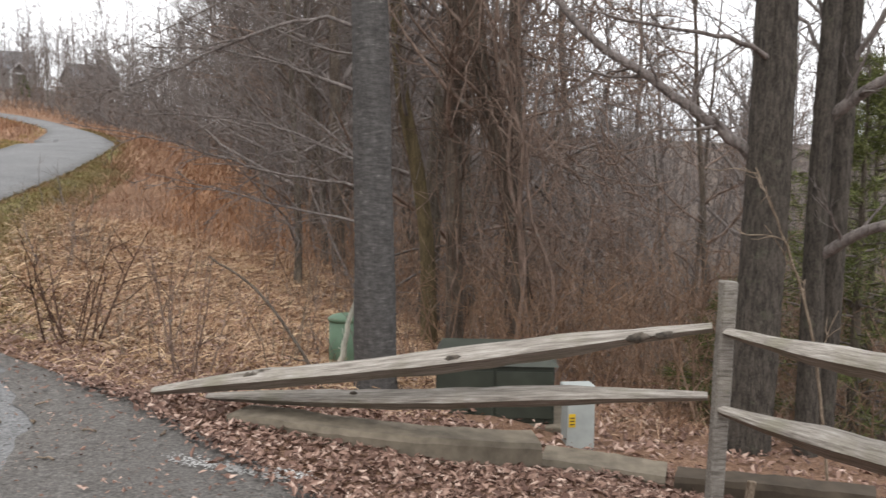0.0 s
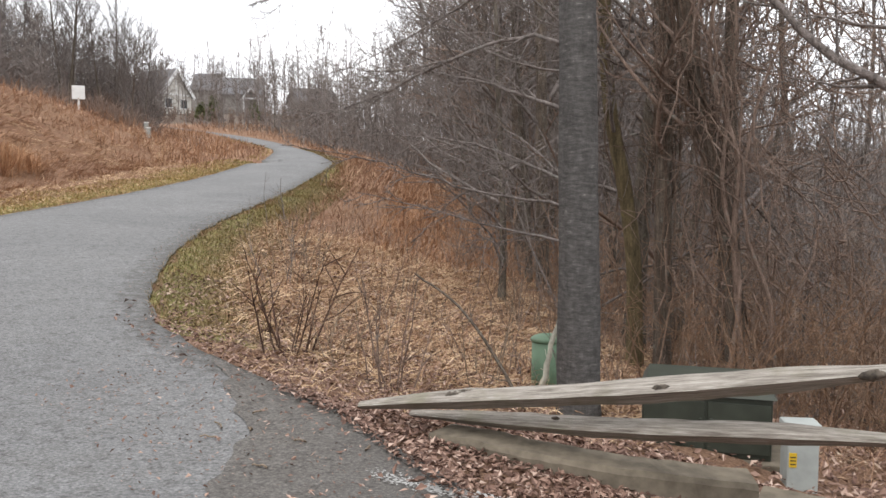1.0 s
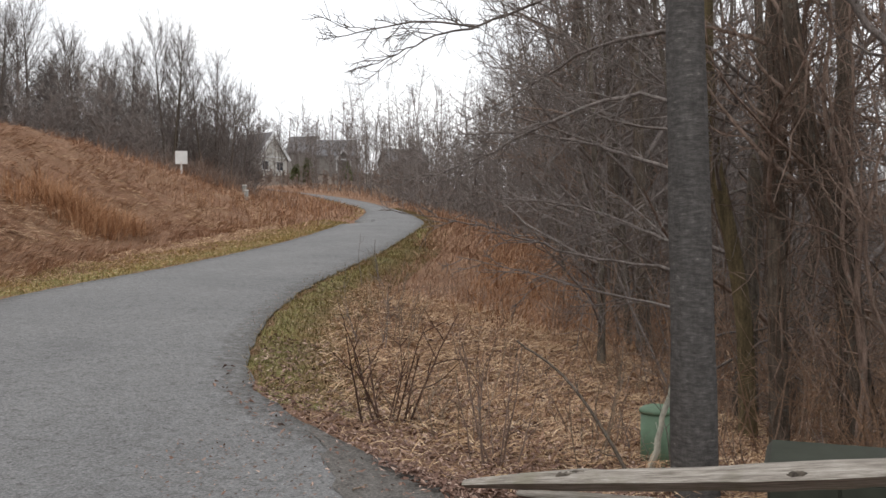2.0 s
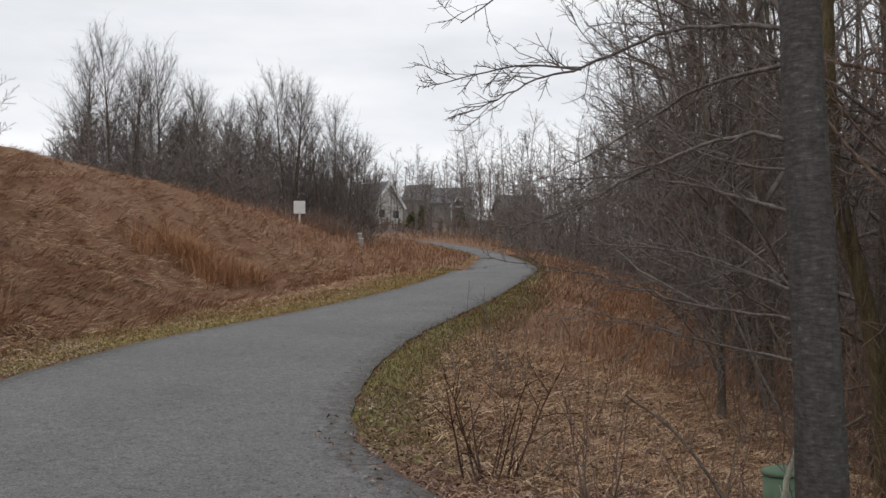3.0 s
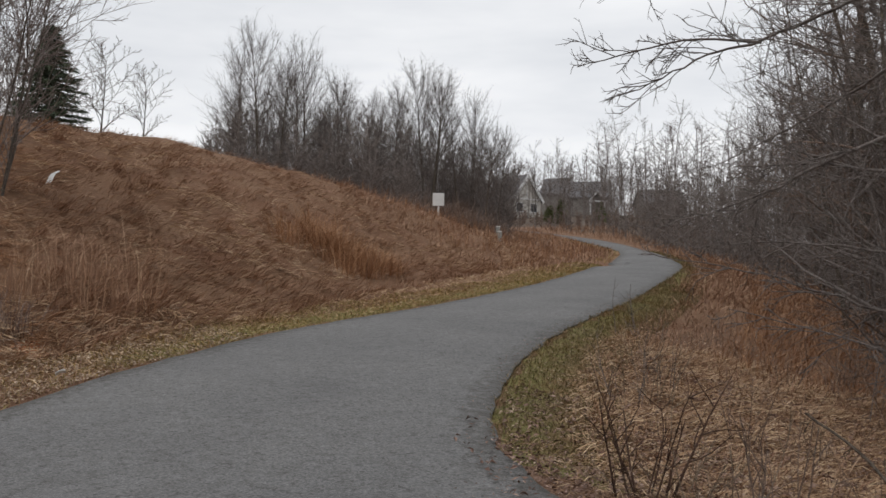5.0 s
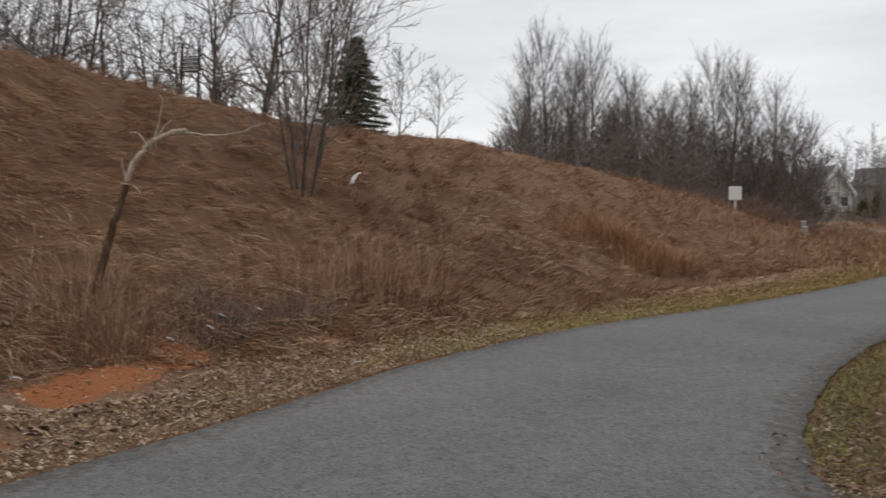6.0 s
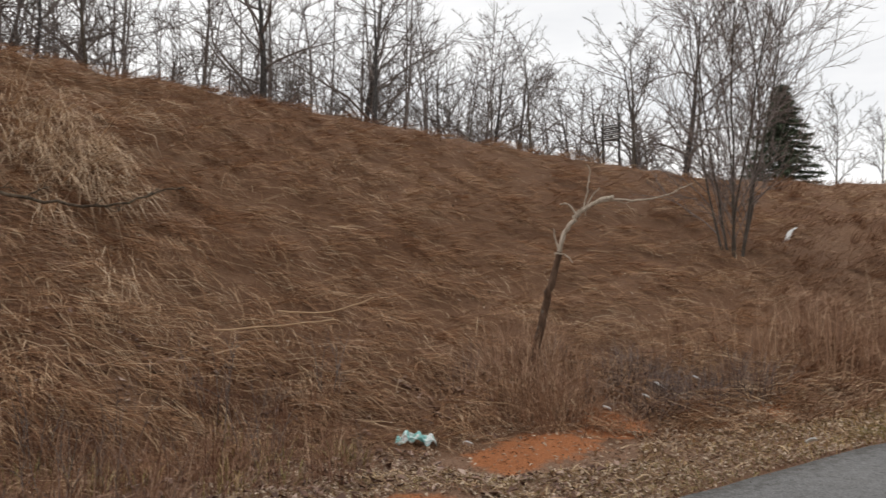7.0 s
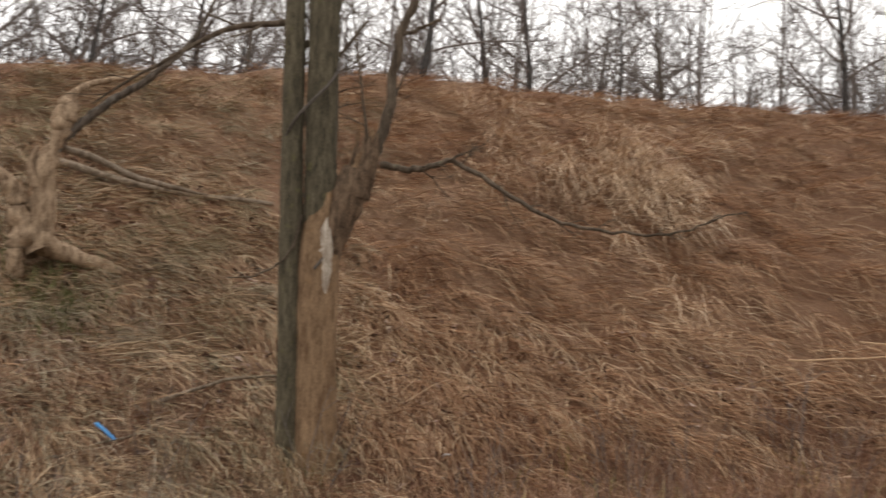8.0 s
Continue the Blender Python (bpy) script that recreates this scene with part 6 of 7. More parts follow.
def matted(n, a0, a1, p0, p1, mat, name, label, ln=(0.3, 0.75), wd=(0.007, 0.014), keep=None, lift=(0.02, 0.45), power=1.0, along_slope=0.8, up=0.0, jitter=0.6):
    x, y, az, p = bank_points(n, a0, a1, p0, p1, power)
    ok = bare_free(x, y) & (rng.uniform(0, 1, n) < 0.22 + 0.78 * (0.5 + 0.5 * sines(x * 1.1 - 4, y * 0.9, 3.1)))
    ok &= rng.uniform(0, 1, n) < np.interp(az, [54, 62, 68, 84, 96], [1, 0.75, 0.6, 0.6, 1])
    if keep is not None:
        ok &= keep(x, y, az, p)
    x, y, az = x[ok], y[ok], az[ok]
    n = len(x)
    down = slope_way(x, y)
    down /= np.linalg.norm(down, axis=1, keepdims=True) + 1e-6
    a = np.radians(az)
    sideways = np.stack([np.cos(a), np.sin(a)], -1)
    lean = np.stack([sines(x, y, 0.9), sines(x + 9, y, 0.8)], -1) * 0.6 + np.stack([sines(x + 2, y, 3.4), sines(x, y + 6, 2.9)], -1) * 0.75
    way = down * along_slope * 1.5 + sideways * 0.55 + lean + rng.normal(0, jitter, (n, 2))
    out = Bundle()
    slope = np.arctan(np.linalg.norm(slope_way(x, y), axis=1))
    toward = (way / np.linalg.norm(way, axis=1, keepdims=True) * down).sum(1)
    rise = rng.uniform(*lift, n) + 0.25 * sines(x + 3, y, 3.7) - slope * toward
    strands(out, rng, x, y, way, rng.uniform(*ln, n), rng.uniform(*wd, n), rise, rng.uniform(0.05, 0.5, n), up)
    stuff(name, out, mat, label)


off_lane = lambda x, y, gap=1.2: side_of(LEFT_EDGE, x, y) > gap
matted(135000, 58, 150, -0.06, 1.03, STRAW, "matted_grass", "matted brown dry grass flattened down the bank", (0.16, 0.46), (0.0045, 0.009), power=1.0, keep=lambda x, y, az, p: (rng.uniform(0, 1, len(x)) < 0.35 + 0.65 * field(1, x, y)) & off_lane(x, y))
matted(30000, 58, 150, -0.02, 1.0, STRAW_DULL, "dull_matted_grass", "dull brown grass lying in drifts on the bank", (0.14, 0.4), (0.005, 0.01), lift=(0.1, 0.9), keep=lambda x, y, az, p: (field(2, x, y) > 0.45) & off_lane(x, y), up=0.02)
matted(9000, 58, 150, -0.02, 1.0, STRAW_RED, "russet_matted_grass", "russet dry grass lying in drifts on the bank", (0.2, 0.5), (0.006, 0.012), lift=(0.1, 0.9), keep=lambda x, y, az, p: (field(3, x, y) > 0.6) & off_lane(x, y), up=0.03)
matted(9500, 60, 150, 0.0, 0.95, STRAW_PALE, "pale_stalks", "long pale bleached stalks lying over the bank", ln=(0.3, 1.0), wd=(0.005, 0.009), lift=(0.0, 0.3), up=0.06, along_slope=0.5, jitter=0.3)
matted(82000, 28, 60, -0.12, 1.02, STRAW_DULL, "far_bank_grass", "brown dry grass on the far bank", (0.1, 0.32), (0.009, 0.018), lift=(0.1, 1.2), keep=lambda x, y, az, p: (rng.uniform(0, 1, len(x)) < 0.3 + 0.7 * field(3, x, y)) & off_lane(x, y))
matted(16000, 30, 62, -0.1, 0.9, STRAW_DULL, "far_russet_grass", "russet grass tufts on the far bank", (0.2, 0.5), (0.009, 0.016), lift=(0.5, 1.3), keep=lambda x, y, az, p: (field(4, x, y) > 0.6) & off_lane(x, y))
matted(21000, 30, 66, -0.1, 0.95, STRAW_PALE, "far_pale_drifts", "pale straw lying in streaks on the far bank", (0.15, 0.45), (0.009, 0.016), lift=(0.0, 0.5), keep=lambda x, y, az, p: (field(5, x * 0.7, y * 0.7) > 0.62) & off_lane(x, y), up=0.03)
matted(9000, 40, 58, 0.1, 0.6, STRAW_PALE, "far_pale_grass", "pale straw patch on the far bank", (0.15, 0.35), (0.009, 0.016), keep=lambda x, y, az, p: np.hypot(x + 17.8, (y - 16.8)) < 2.8)

matted(34000, 100, 150, -0.02, 0.95, STRAW_PALE, "bank_pale_grass", "pale dry grass mixed into the bank", (0.15, 0.45), (0.005, 0.009), keep=lambda x, y, az, p: (field(5, x, y) > 0.35) & (rng.uniform(0, 1, len(x)) < np.clip((az - 96) / 22, 0, 1)), up=0.05)
matted(32000, 116, 152, 0.0, 0.97, STRAW_OLIVE, "olive_bank_grass", "greyish olive dry grass on the shaded end of the bank", (0.1, 0.35), (0.005, 0.01), lift=(0.05, 0.7), keep=lambda x, y, az, p: (rng.uniform(0, 1, len(x)) < np.clip((az - 122) / 14, 0, 1)), up=0.04)
def tussocks(n, a0, a1, p0, p1, mat, name, label, blades=34, ln=(0.3, 0.85), wd=(0.0035, 0.0075), keep=None, spin=0.34, rise=(0.05, 0.65)):
    """Slumped tussocks whose blades hang over one another down the slope."""
    x, y, az, p = bank_points(n, a0, a1, p0, p1)
    ok = off_lane(x, y) & bare_free(x, y)
    if keep is not None:
        ok &= keep(x, y, az, p)
    x, y, az = x[ok], y[ok], az[ok]
    n = len(x)
    down = unit(slope_way(x, y))
    a = np.radians(az)
    flow = down * 1.3 + np.stack([np.cos(a), np.sin(a)], -1) * 0.7 + np.stack([sines(x, y, 0.7), sines(x + 5, y, 0.9)], -1) * 0.5
    size = rng.uniform(0.6, 1.25, n)
    k = np.repeat(np.arange(n), blades)
    m = len(k)
    way = unit(flow)[k] + rng.normal(0, spin, (m, 2))
    bx = x[k] + rng.normal(0, 0.09, m) * size[k]
    by = y[k] + rng.normal(0, 0.09, m) * size[k]
    slope = np.arctan(np.linalg.norm(slope_way(x, y), axis=1))[k]
    toward = (unit(way) * down[k]).sum(1)
    out = Bundle()
    strands(out, rng, bx, by, way, rng.uniform(*ln, m) * size[k], rng.uniform(*wd, m), rng.uniform(*rise, m) - slope * toward * 0.8, rng.uniform(0.15, 0.75, m), 0.02)
    stuff(name, out, mat, label)


tussocks(1500, 60, 124, 0.0, 1.0, STRAW, "slumped_tussocks", "slumped brown grass tussocks hanging down the bank")
tussocks(420, 60, 124, 0.0, 1.0, STRAW_DULL, "dull_tussocks", "dull tan grass tussocks on the bank", 30, keep=lambda x, y, az, p: field(2, x, y) > 0.45)
tussocks(420, 120, 150, 0.0, 0.95, STRAW_OLIVE, "olive_tussocks", "greyish tussocks on the shaded end of the bank", 28)
tussocks(420, 34, 60, 0.0, 0.95, STRAW_DULL, "far_tussocks", "low brown tussocks on the far bank", 26, (0.2, 0.5), (0.009, 0.016), rise=(0.4, 1.3))
# bleached grass that hangs over a hump on the bank
clump = np.stack([rng.normal(-15.5, 0.9, 40), rng.normal(-2.4, 0.85, 40)], -1)
k = np.repeat(np.arange(40), 40)
n = len(k)
hx, hy = clump[k, 0] + rng.normal(0, 0.18, n), clump[k, 1] + rng.normal(0, 0.18, n)
out = Bundle()
strands(out, rng, hx, hy, np.array([[0.85, 0.55]]) + rng.normal(0, 0.22, (40, 2))[k] + rng.normal(0, 0.22, (n, 2)), rng.uniform(0.6, 1.5, n), rng.uniform(0.007, 0.012, n), rng.normal(0.0, 0.2, n), rng.uniform(0.4, 0.8, n), 0.12)
stuff("bleached_grass", out, island_mat("bleached_straw", [(0.0, (0.33, 0.22, 0.138)), (0.5, (0.55, 0.385, 0.25)), (1.0, (0.8, 0.63, 0.45))]), "bleached long grass drooping over a hump of the bank")


def tufts(places, mat, name, label, blades=40, tall=(0.4, 0.9), wd=(0.006, 0.012), spreadr=0.25, lean=0.5):
    out = Bundle()
    for x, y in places:
        n = blades
        ox, oy = rng.normal(0, spreadr * 0.5, n), rng.normal(0, spreadr * 0.5, n)
        way = np.stack([ox, oy], -1) + rng.normal(0, 0.12, (n, 2))
        strands(out, rng, x + ox, y + oy, way, rng.uniform(*tall, n), rng.uniform(*wd, n), np.pi / 2 - np.abs(rng.normal(0, lean, n)), rng.uniform(0.05, 0.9, n))
    stuff(name, out, mat, label)




def sow(n, keep, bounds, thin=0.06):
    """Random places in a region; hardly any on the bare spots."""
    got = np.stack([rng.uniform(*bounds[0], n * 8), rng.uniform(*bounds[1], n * 8)], -1)
    x, y = got.T
    free = np.ones(len(x), bool)
    for bx, by, br in BARE:
        free &= (np.hypot(x - bx, y - by) > br * (0.8 + 0.4 * field(6, x * 3, y * 3))) | (rng.uniform(0, 1, len(x)) < thin)
    return [tuple(p) for p in got[keep(x, y) & free][:n]]


def foot_strip(a0, a1, d0, d1):
    def test(x, y):
        az, r = bearing(x, y)
        off = r - foot_of(az)
        return (az > a0) & (az < a1) & (off > d0) & (off < d1) & (side_of(LEFT_EDGE, x, y) > 1.0)
    return test


tufts(sow(130, foot_strip(86, 112, -1.9, 1.4), ((-13, -3), (-9, 6))), WEED, "weedy_tufts", "brown weedy grass tufts at the foot of the bank", 46, (0.2, 0.6), (0.005, 0.01), lean=1.15)
tufts(sow(150, foot_strip(108, 152, -1.2, 1.6), ((-13, -3), (-9, 3))), WEED, "short_weedy_tufts", "short brown weeds around the broken tree", 34, (0.15, 0.4), lean=0.9)
tufts(sow(60, foot_strip(86, 118, -1.8, 1.0), ((-13, -3), (-9, 6))), WEED, "stalk_tufts", "thin brown stalks leaning at the foot of the bank", 14, (0.4, 0.9), (0.004, 0.008), 0.3, 0.55)
tufts(sow(22, foot_strip(85, 150, -1.6, 0.8), ((-13, -3), (-9, 6))), GREEN, "green_tufts", "dull green weeds at the foot of the bank", 26, (0.15, 0.4), (0.008, 0.014))
tufts([(-13.3 + rng.normal(0, 0.45), 8.6 + rng.normal(0, 0.9)) for _ in range(16)] + [(-14.4 + rng.normal(0, 0.6), 9.9 + rng.normal(0, 0.9)) for _ in range(10)], STRAW_DULL, "tall_reed_grass", "tall dry reed grass below the bank", 30, (0.4, 1.4), (0.006, 0.011), 0.5, 0.3)
tufts([(-12.4 + rng.normal(0, 0.35), 4.7 + rng.normal(0, 0.4)) for _ in range(38)], STRAW_DULL, "slumped_brush", "slumped brown brush at the snapped sapling", 60, (0.3, 0.75), (0.005, 0.009), 0.5, 1.1)
tufts([(-13.4 + rng.normal(0, 0.25), 4.55 + rng.normal(0, 0.3)) for _ in range(14)], STRAW_DULL, "leaning_brush", "brown dead weeds slumped round the snapped sapling", 36, (0.4, 1.0), (0.005, 0.009), 0.45, 0.7)
tufts([(-7.6 + rng.normal(0, 0.3), -6.4 + rng.normal(0, 0.35)) for _ in range(16)], island_mat("moss_green_grass", [(0.0, (0.07, 0.09, 0.03)), (0.6, (0.14, 0.16, 0.055)), (1.0, (0.26, 0.25, 0.11))]), "green_foot_grass", "green grass round the foot of the torn log", 40, (0.12, 0.3), (0.008, 0.014), 0.4, 0.9)
tufts([(-12.7 + rng.normal(0, 0.35), 6.3 + rng.normal(0, 0.9)) for _ in range(26)], island_mat("grey_brush", [(0.0, (0.08, 0.055, 0.05)), (0.6, (0.17, 0.125, 0.11)), (1.0, (0.3, 0.24, 0.21))]), "grey_brush", "low greyish brush below the bank", 60, (0.25, 0.6), (0.006, 0.01), 0.4, 0.9)
tufts([(-17.3 + rng.normal(0, 0.7), 19.4 + rng.normal(0, 0.75)) for _ in range(48)], STRAW_RED, "russet_bush_grass", "rounded clump of russet grass on the hill", 50, (0.4, 1.05), (0.01, 0.017), 0.5, 0.5)
tufts([(-26 + rng.normal(0, 1.2), 38.5 + rng.normal(0, 2.0)) for _ in range(30)], TWIG_RED, "far_thicket", "dark reddish thicket behind the sign", 50, (0.6, 1.6), (0.015, 0.03), 0.7, 0.5)


def right_zone(d0, d1, y0, y1):
    def test(x, y):
        r = -side_of(RIGHT_EDGE, x, y)
        return (r > d0) & (r < d1) & (y > y0) & (y < y1)
    return test


def scattered(n, keep, bounds, mat, name, label, ln, wd, lift, droop=(0.1, 0.8), far=0.0, category="grass"):
    pts = np.array(sow(n, keep, bounds))
    x, y = pts.T
    k = len(x)
    d = np.hypot(x - HUB[0], y - HUB[1])
    out = Bundle()
    strands(out, rng, x, y, rng.normal(0, 1, (k, 2)) + np.array([[0.5, -0.3]]), rng.uniform(*ln, k), rng.uniform(*wd, k) * (1 + far * d), rng.uniform(*lift, k), rng.uniform(*droop, k))
    stuff(name, out, mat, label, category)


def leaves(n, keep, bounds, mat, name, label, size=(0.03, 0.075), thin=0.06):
    pts = np.array(sow(n, keep, bounds, thin))
    x, y = pts.T
    k = len(x)
    ln = rng.uniform(*size, k)
    tilt = rng.normal(0, 0.35, (k, 2))
    a = rng.uniform(0, 6.28, k)
    u = np.stack([np.cos(a), np.sin(a), tilt[:, 0]], -1) * ln[:, None]
    v = np.stack([-np.sin(a), np.cos(a), tilt[:, 1]], -1) * (ln * rng.uniform(0.4, 0.75, k))[:, None]
    c = np.stack([x, y, height(x, y) + rng.uniform(0.008, 0.045, k)], -1)
    inside = (side_of(LEFT_EDGE, x, y) < 0) & (side_of(RIGHT_EDGE, x, y) > 0)
    c[:, 2] += 0.04 * inside
    cup = np.array([0, 0, 1.0]) * (ln * rng.uniform(-0.3, 0.5, k))[:, None]
    out = Bundle()
    out.tris(np.concatenate([np.stack([c - u, c + v * 0.9 + cup, c + u], 1), np.stack([c - u, c + u, c - v * 0.9 + cup], 1)]))
    stuff(name, out, mat, label, "leaves")


# rough land round the far bend
left_of_all = lambda x, y: side_of(LEFT_EDGE, x, y)
scattered(12000, lambda x, y: (left_of_all(x, y) > 0.5) & (y > 27) & (bearing(x, y)[0] < 47), ((-48, -8), (27, 78)), STRAW_DULL, "far_bend_grass", "brown wispy grass inside the far bend", (0.2, 0.6), (0.01, 0.018), (0.6, 1.5), far=0.02)
scattered(2500, lambda x, y: (left_of_all(x, y) > 1.4) & (y > 29) & (bearing(x, y)[0] < 47), ((-44, -8), (29, 66)), STRAW_RED, "far_bend_russet_grass", "tall russet weeds inside the far bend", (0.4, 0.9), (0.01, 0.016), (0.9, 1.5), far=0.015)
scattered(3500, lambda x, y: (left_of_all(x, y) > 0.05) & (left_of_all(x, y) < 0.9) & (y > 27), ((-40, -8), (27, 62)), GREEN, "far_bend_verge_grass", "yellowing verge grass round the far bend", (0.08, 0.2), (0.01, 0.016), (0.3, 1.3), far=0.02)
scattered(12000, lambda x, y: (-side_of(RIGHT_EDGE, x, y) > 0.3) & (y > 30), ((-46, 8), (30, 90)), STRAW_DULL, "outer_bend_grass", "brown wispy grass outside the far bend", (0.3, 0.8), (0.01, 0.018), (0.5, 1.5), far=0.02)
# right bank between the lane and the woods
scattered(27000, lambda x, y: right_zone(0.7, 6.0, 6.6, 16)(x, y) & (x < 0.5 + 0.4 * field(2, x, y)), ((-9, 2), (6, 16)), STRAW_PALE, "bank_straw", "pale dry straw lying on the roadside bank", (0.1, 0.36), (0.006, 0.011), (0.0, 0.5))
scattered(12000, right_zone(0.9, 8.0, 6.6, 16), ((-9, 4), (6, 16)), STRAW_DULL, "bank_brown_grass", "brown dry weeds on the roadside bank", (0.12, 0.4), (0.004, 0.008), (0.2, 1.2))
leaves(4500, right_zone(0.8, 8.0, 6.6, 15), ((-8, 5), (6.6, 15)), LEAF, "bank_brown_leaves", "brown leaves caught in straw on the roadside bank", (0.012, 0.035))
leaves(9000, right_zone(0.8, 8.0, 7.0, 17), ((-9, 5), (7, 17)), LEAF_PALE, "bank_pale_leaves", "pale tan leaves over the roadside bank", (0.012, 0.03))
scattered(20000, right_zone(1.0, 12.0, 14, 42), ((-18, 6), (14, 42)), STRAW_DULL, "far_roadside_grass", "brown grass between the lane and the woods", (0.15, 0.45), (0.006, 0.01), (0.2, 1.3), far=0.03)
scattered(6500, right_zone(2.5, 7.0, 15, 32), ((-12, 3), (15, 32)), STRAW_RED, "russet_roadside_grass", "russet grass along the edge of the woods", (0.2, 0.48), (0.005, 0.009), (0.7, 1.5), far=0.03)
# verges
scattered(30000, right_zone(-0.03, 1.3, 7.6, 26), ((-11, -3), (7, 26)), GREEN_DULL, "right_verge_grass", "short dull green verge grass beside the lane", (0.04, 0.11), (0.0035, 0.007), (0.3, 1.4), far=0.02)


scattered(9000, right_zone(-0.03, 1.3, 25, 50), ((-24, -8), (25, 50)), GREEN_DULL, "far_right_verge_grass", "yellowing verge grass along the far lane", (0.06, 0.16), (0.008, 0.014), (0.3, 1.4), far=0.02)
scattered(9000, right_zone(0.5, 4.0, 24, 50), ((-24, -5), (24, 50)), STRAW_DULL, "far_verge_weeds", "brown weeds beside the far lane", (0.2, 0.5), (0.008, 0.014), (0.3, 1.4), far=0.02)


def left_zone(d0, d1, y0, y1):
    def test(x, y):
        r = side_of(LEFT_EDGE, x, y)
        return (r > d0) & (r < d1) & (y > y0) & (y < y1)
    return test


scattered(22000, lambda x, y: left_zone(0.03, 1.5, 4.5, 34)(x, y) & (rng.uniform(0, 1, len(x)) < np.clip((y - 4.0) / 5.0, 0.1, 1)), ((-18, -8), (4, 34)), GREEN, "left_verge_grass", "short yellowing green verge grass beside the lane", (0.04, 0.12), (0.004, 0.008), (0.3, 1.4), far=0.03)
scattered(12000, left_zone(0.3, 2.4, 2.0, 30), ((-17, -7), (2, 30)), STRAW_PALE, "left_verge_straw", "pale straw along the verge", (0.06, 0.22), (0.007, 0.012), (0.0, 0.7), far=0.02)


leaves(24000, right_zone(-0.12, 2.2, 2.0, 5.75), ((-3, 5), (1.5, 5.75)), LEAF, "fence_leaf_litter", "reddish brown fallen leaves heaped along the kerb", (0.012, 0.032))
leaves(22000, right_zone(1.2, 9.0, 4.6, 14), ((-6, 8), (4, 14)), LEAF, "woods_leaf_litter", "brown fallen leaves under the trees", (0.014, 0.04))
leaves(3200, right_zone(0.05, 1.6, 7.0, 15), ((-9, -2), (7, 15)), LEAF_PALE, "verge_leaf_crumbs", "pale leaf crumbs in the verge grass", (0.008, 0.02))
leaves(2600, right_zone(0.1, 2.2, 6.0, 10), ((-7, -1), (6, 10)), LEAF, "shrub_leaf_litter", "brown leaves at the lane's edge", (0.015, 0.035))
leaves(3600, lambda x, y: right_zone(-0.3, 0.18, 3.0, 24)(x, y) & (rng.uniform(0, 1, len(x)) < 0.25 + 0.75 * field(4, x * 2, y * 2)), ((-11, 2), (2.5, 24)), LEAF, "edge_grit", "dark leaf crumbs and grit along the lane's edge", (0.005, 0.016))
leaves(5200, right_zone(-0.06, 1.8, 5.5, 7.6), ((-4.5, 0), (5.3, 7.8)), LEAF, "corner_leaf_litter", "brown leaf crumbs at the corner of the old asphalt", (0.008, 0.024))
scattered(2600, right_zone(0.08, 1.8, 5.6, 8.0), ((-5, 0), (5.4, 8.2)), STRAW_PALE, "corner_straw", "short pale straw at the corner of the old asphalt", (0.06, 0.22), (0.004, 0.008), (0.0, 0.7))
leaves(9000, right_zone(0.02, 9.0, -7.0, 5.2), ((1.0, 13), (-7, 5.2)), LEAF, "yard_leaf_litter", "brown fallen leaves on the ground beside the fence", (0.02, 0.05))
leaves(420, right_zone(-0.35, 0.05, 3.0, 8.0), ((-6, 2), (2, 9)), LEAF, "stray_leaves", "stray leaves on the asphalt edge", (0.015, 0.035))
scattered(6500, left_zone(0.02, 2.6, 0.2, 5.4), ((-11, -6), (0, 5.5)), GREEN, "sparse_verge_grass", "sparse dull green grass among fallen leaves on the verge", (0.03, 0.1), (0.0035, 0.007), (0.2, 1.3))
scattered(5000, left_zone(0.02, 3.0, 0.2, 7), ((-12, -6), (0, 7)), WEED, "verge_brown_straw", "thin brown straw scattered on the verge", (0.05, 0.2), (0.003, 0.006), (0.0, 0.5))
leaves(17000, left_zone(0.05, 3.4, 0.5, 11), ((-13, -6), (0, 11)), LEAF_PALE, "verge_leaf_litter", "pale fallen leaves on the verge", (0.01, 0.03))
leaves(5000, left_zone(0.5, 6.0, -9, 5), ((-13, -3), (-9, 5)), LEAF, "bank_leaf_litter", "brown leaves caught in grass below the bank")
leaves(5200, lambda x, y: foot_strip(60, 150, 0.3, 11)(x, y), ((-24, -5), (-12, 14)), LEAF_PALE, "bank_stray_leaves", "pale leaves caught in the grass of the bank", (0.016, 0.04))


leaves(3000, left_zone(-0.25, 0.15, 0.5, 26), ((-14, -6), (0, 26)), LEAF, "left_edge_grit", "dark leaf crumbs along the lane's edge", (0.005, 0.014))
in_bare = lambda x, y: np.any([np.hypot(x - bx, y - by) < br * 1.25 for bx, by, br in BARE], axis=0) & (side_of(LEFT_EDGE, x, y) > 0.1)
leaves(2600, in_bare, ((-13, -6), (-5, 6.5)), island_mat("soil_crumbs", [(0.0, (0.13, 0.06, 0.032)), (0.6, (0.27, 0.125, 0.065)), (1.0, (0.38, 0.21, 0.12))]), "soil_crumbs", "crumbs of reddish clay on bare soil", (0.006, 0.02), 1.0)
leaves(500, in_bare, ((-13, -6), (-5, 6.5)), LEAF_PALE, "soil_stray_leaves", "pale leaves and chips on bare clay", (0.015, 0.035), 1.0)


leaves(1500, right_zone(-1.5, 0.0, 2.2, 6.6), ((-4, 3), (1.5, 6.8)), LEAF, "apron_debris", "crumbled leaf bits and grit on the old asphalt", (0.005, 0.018))


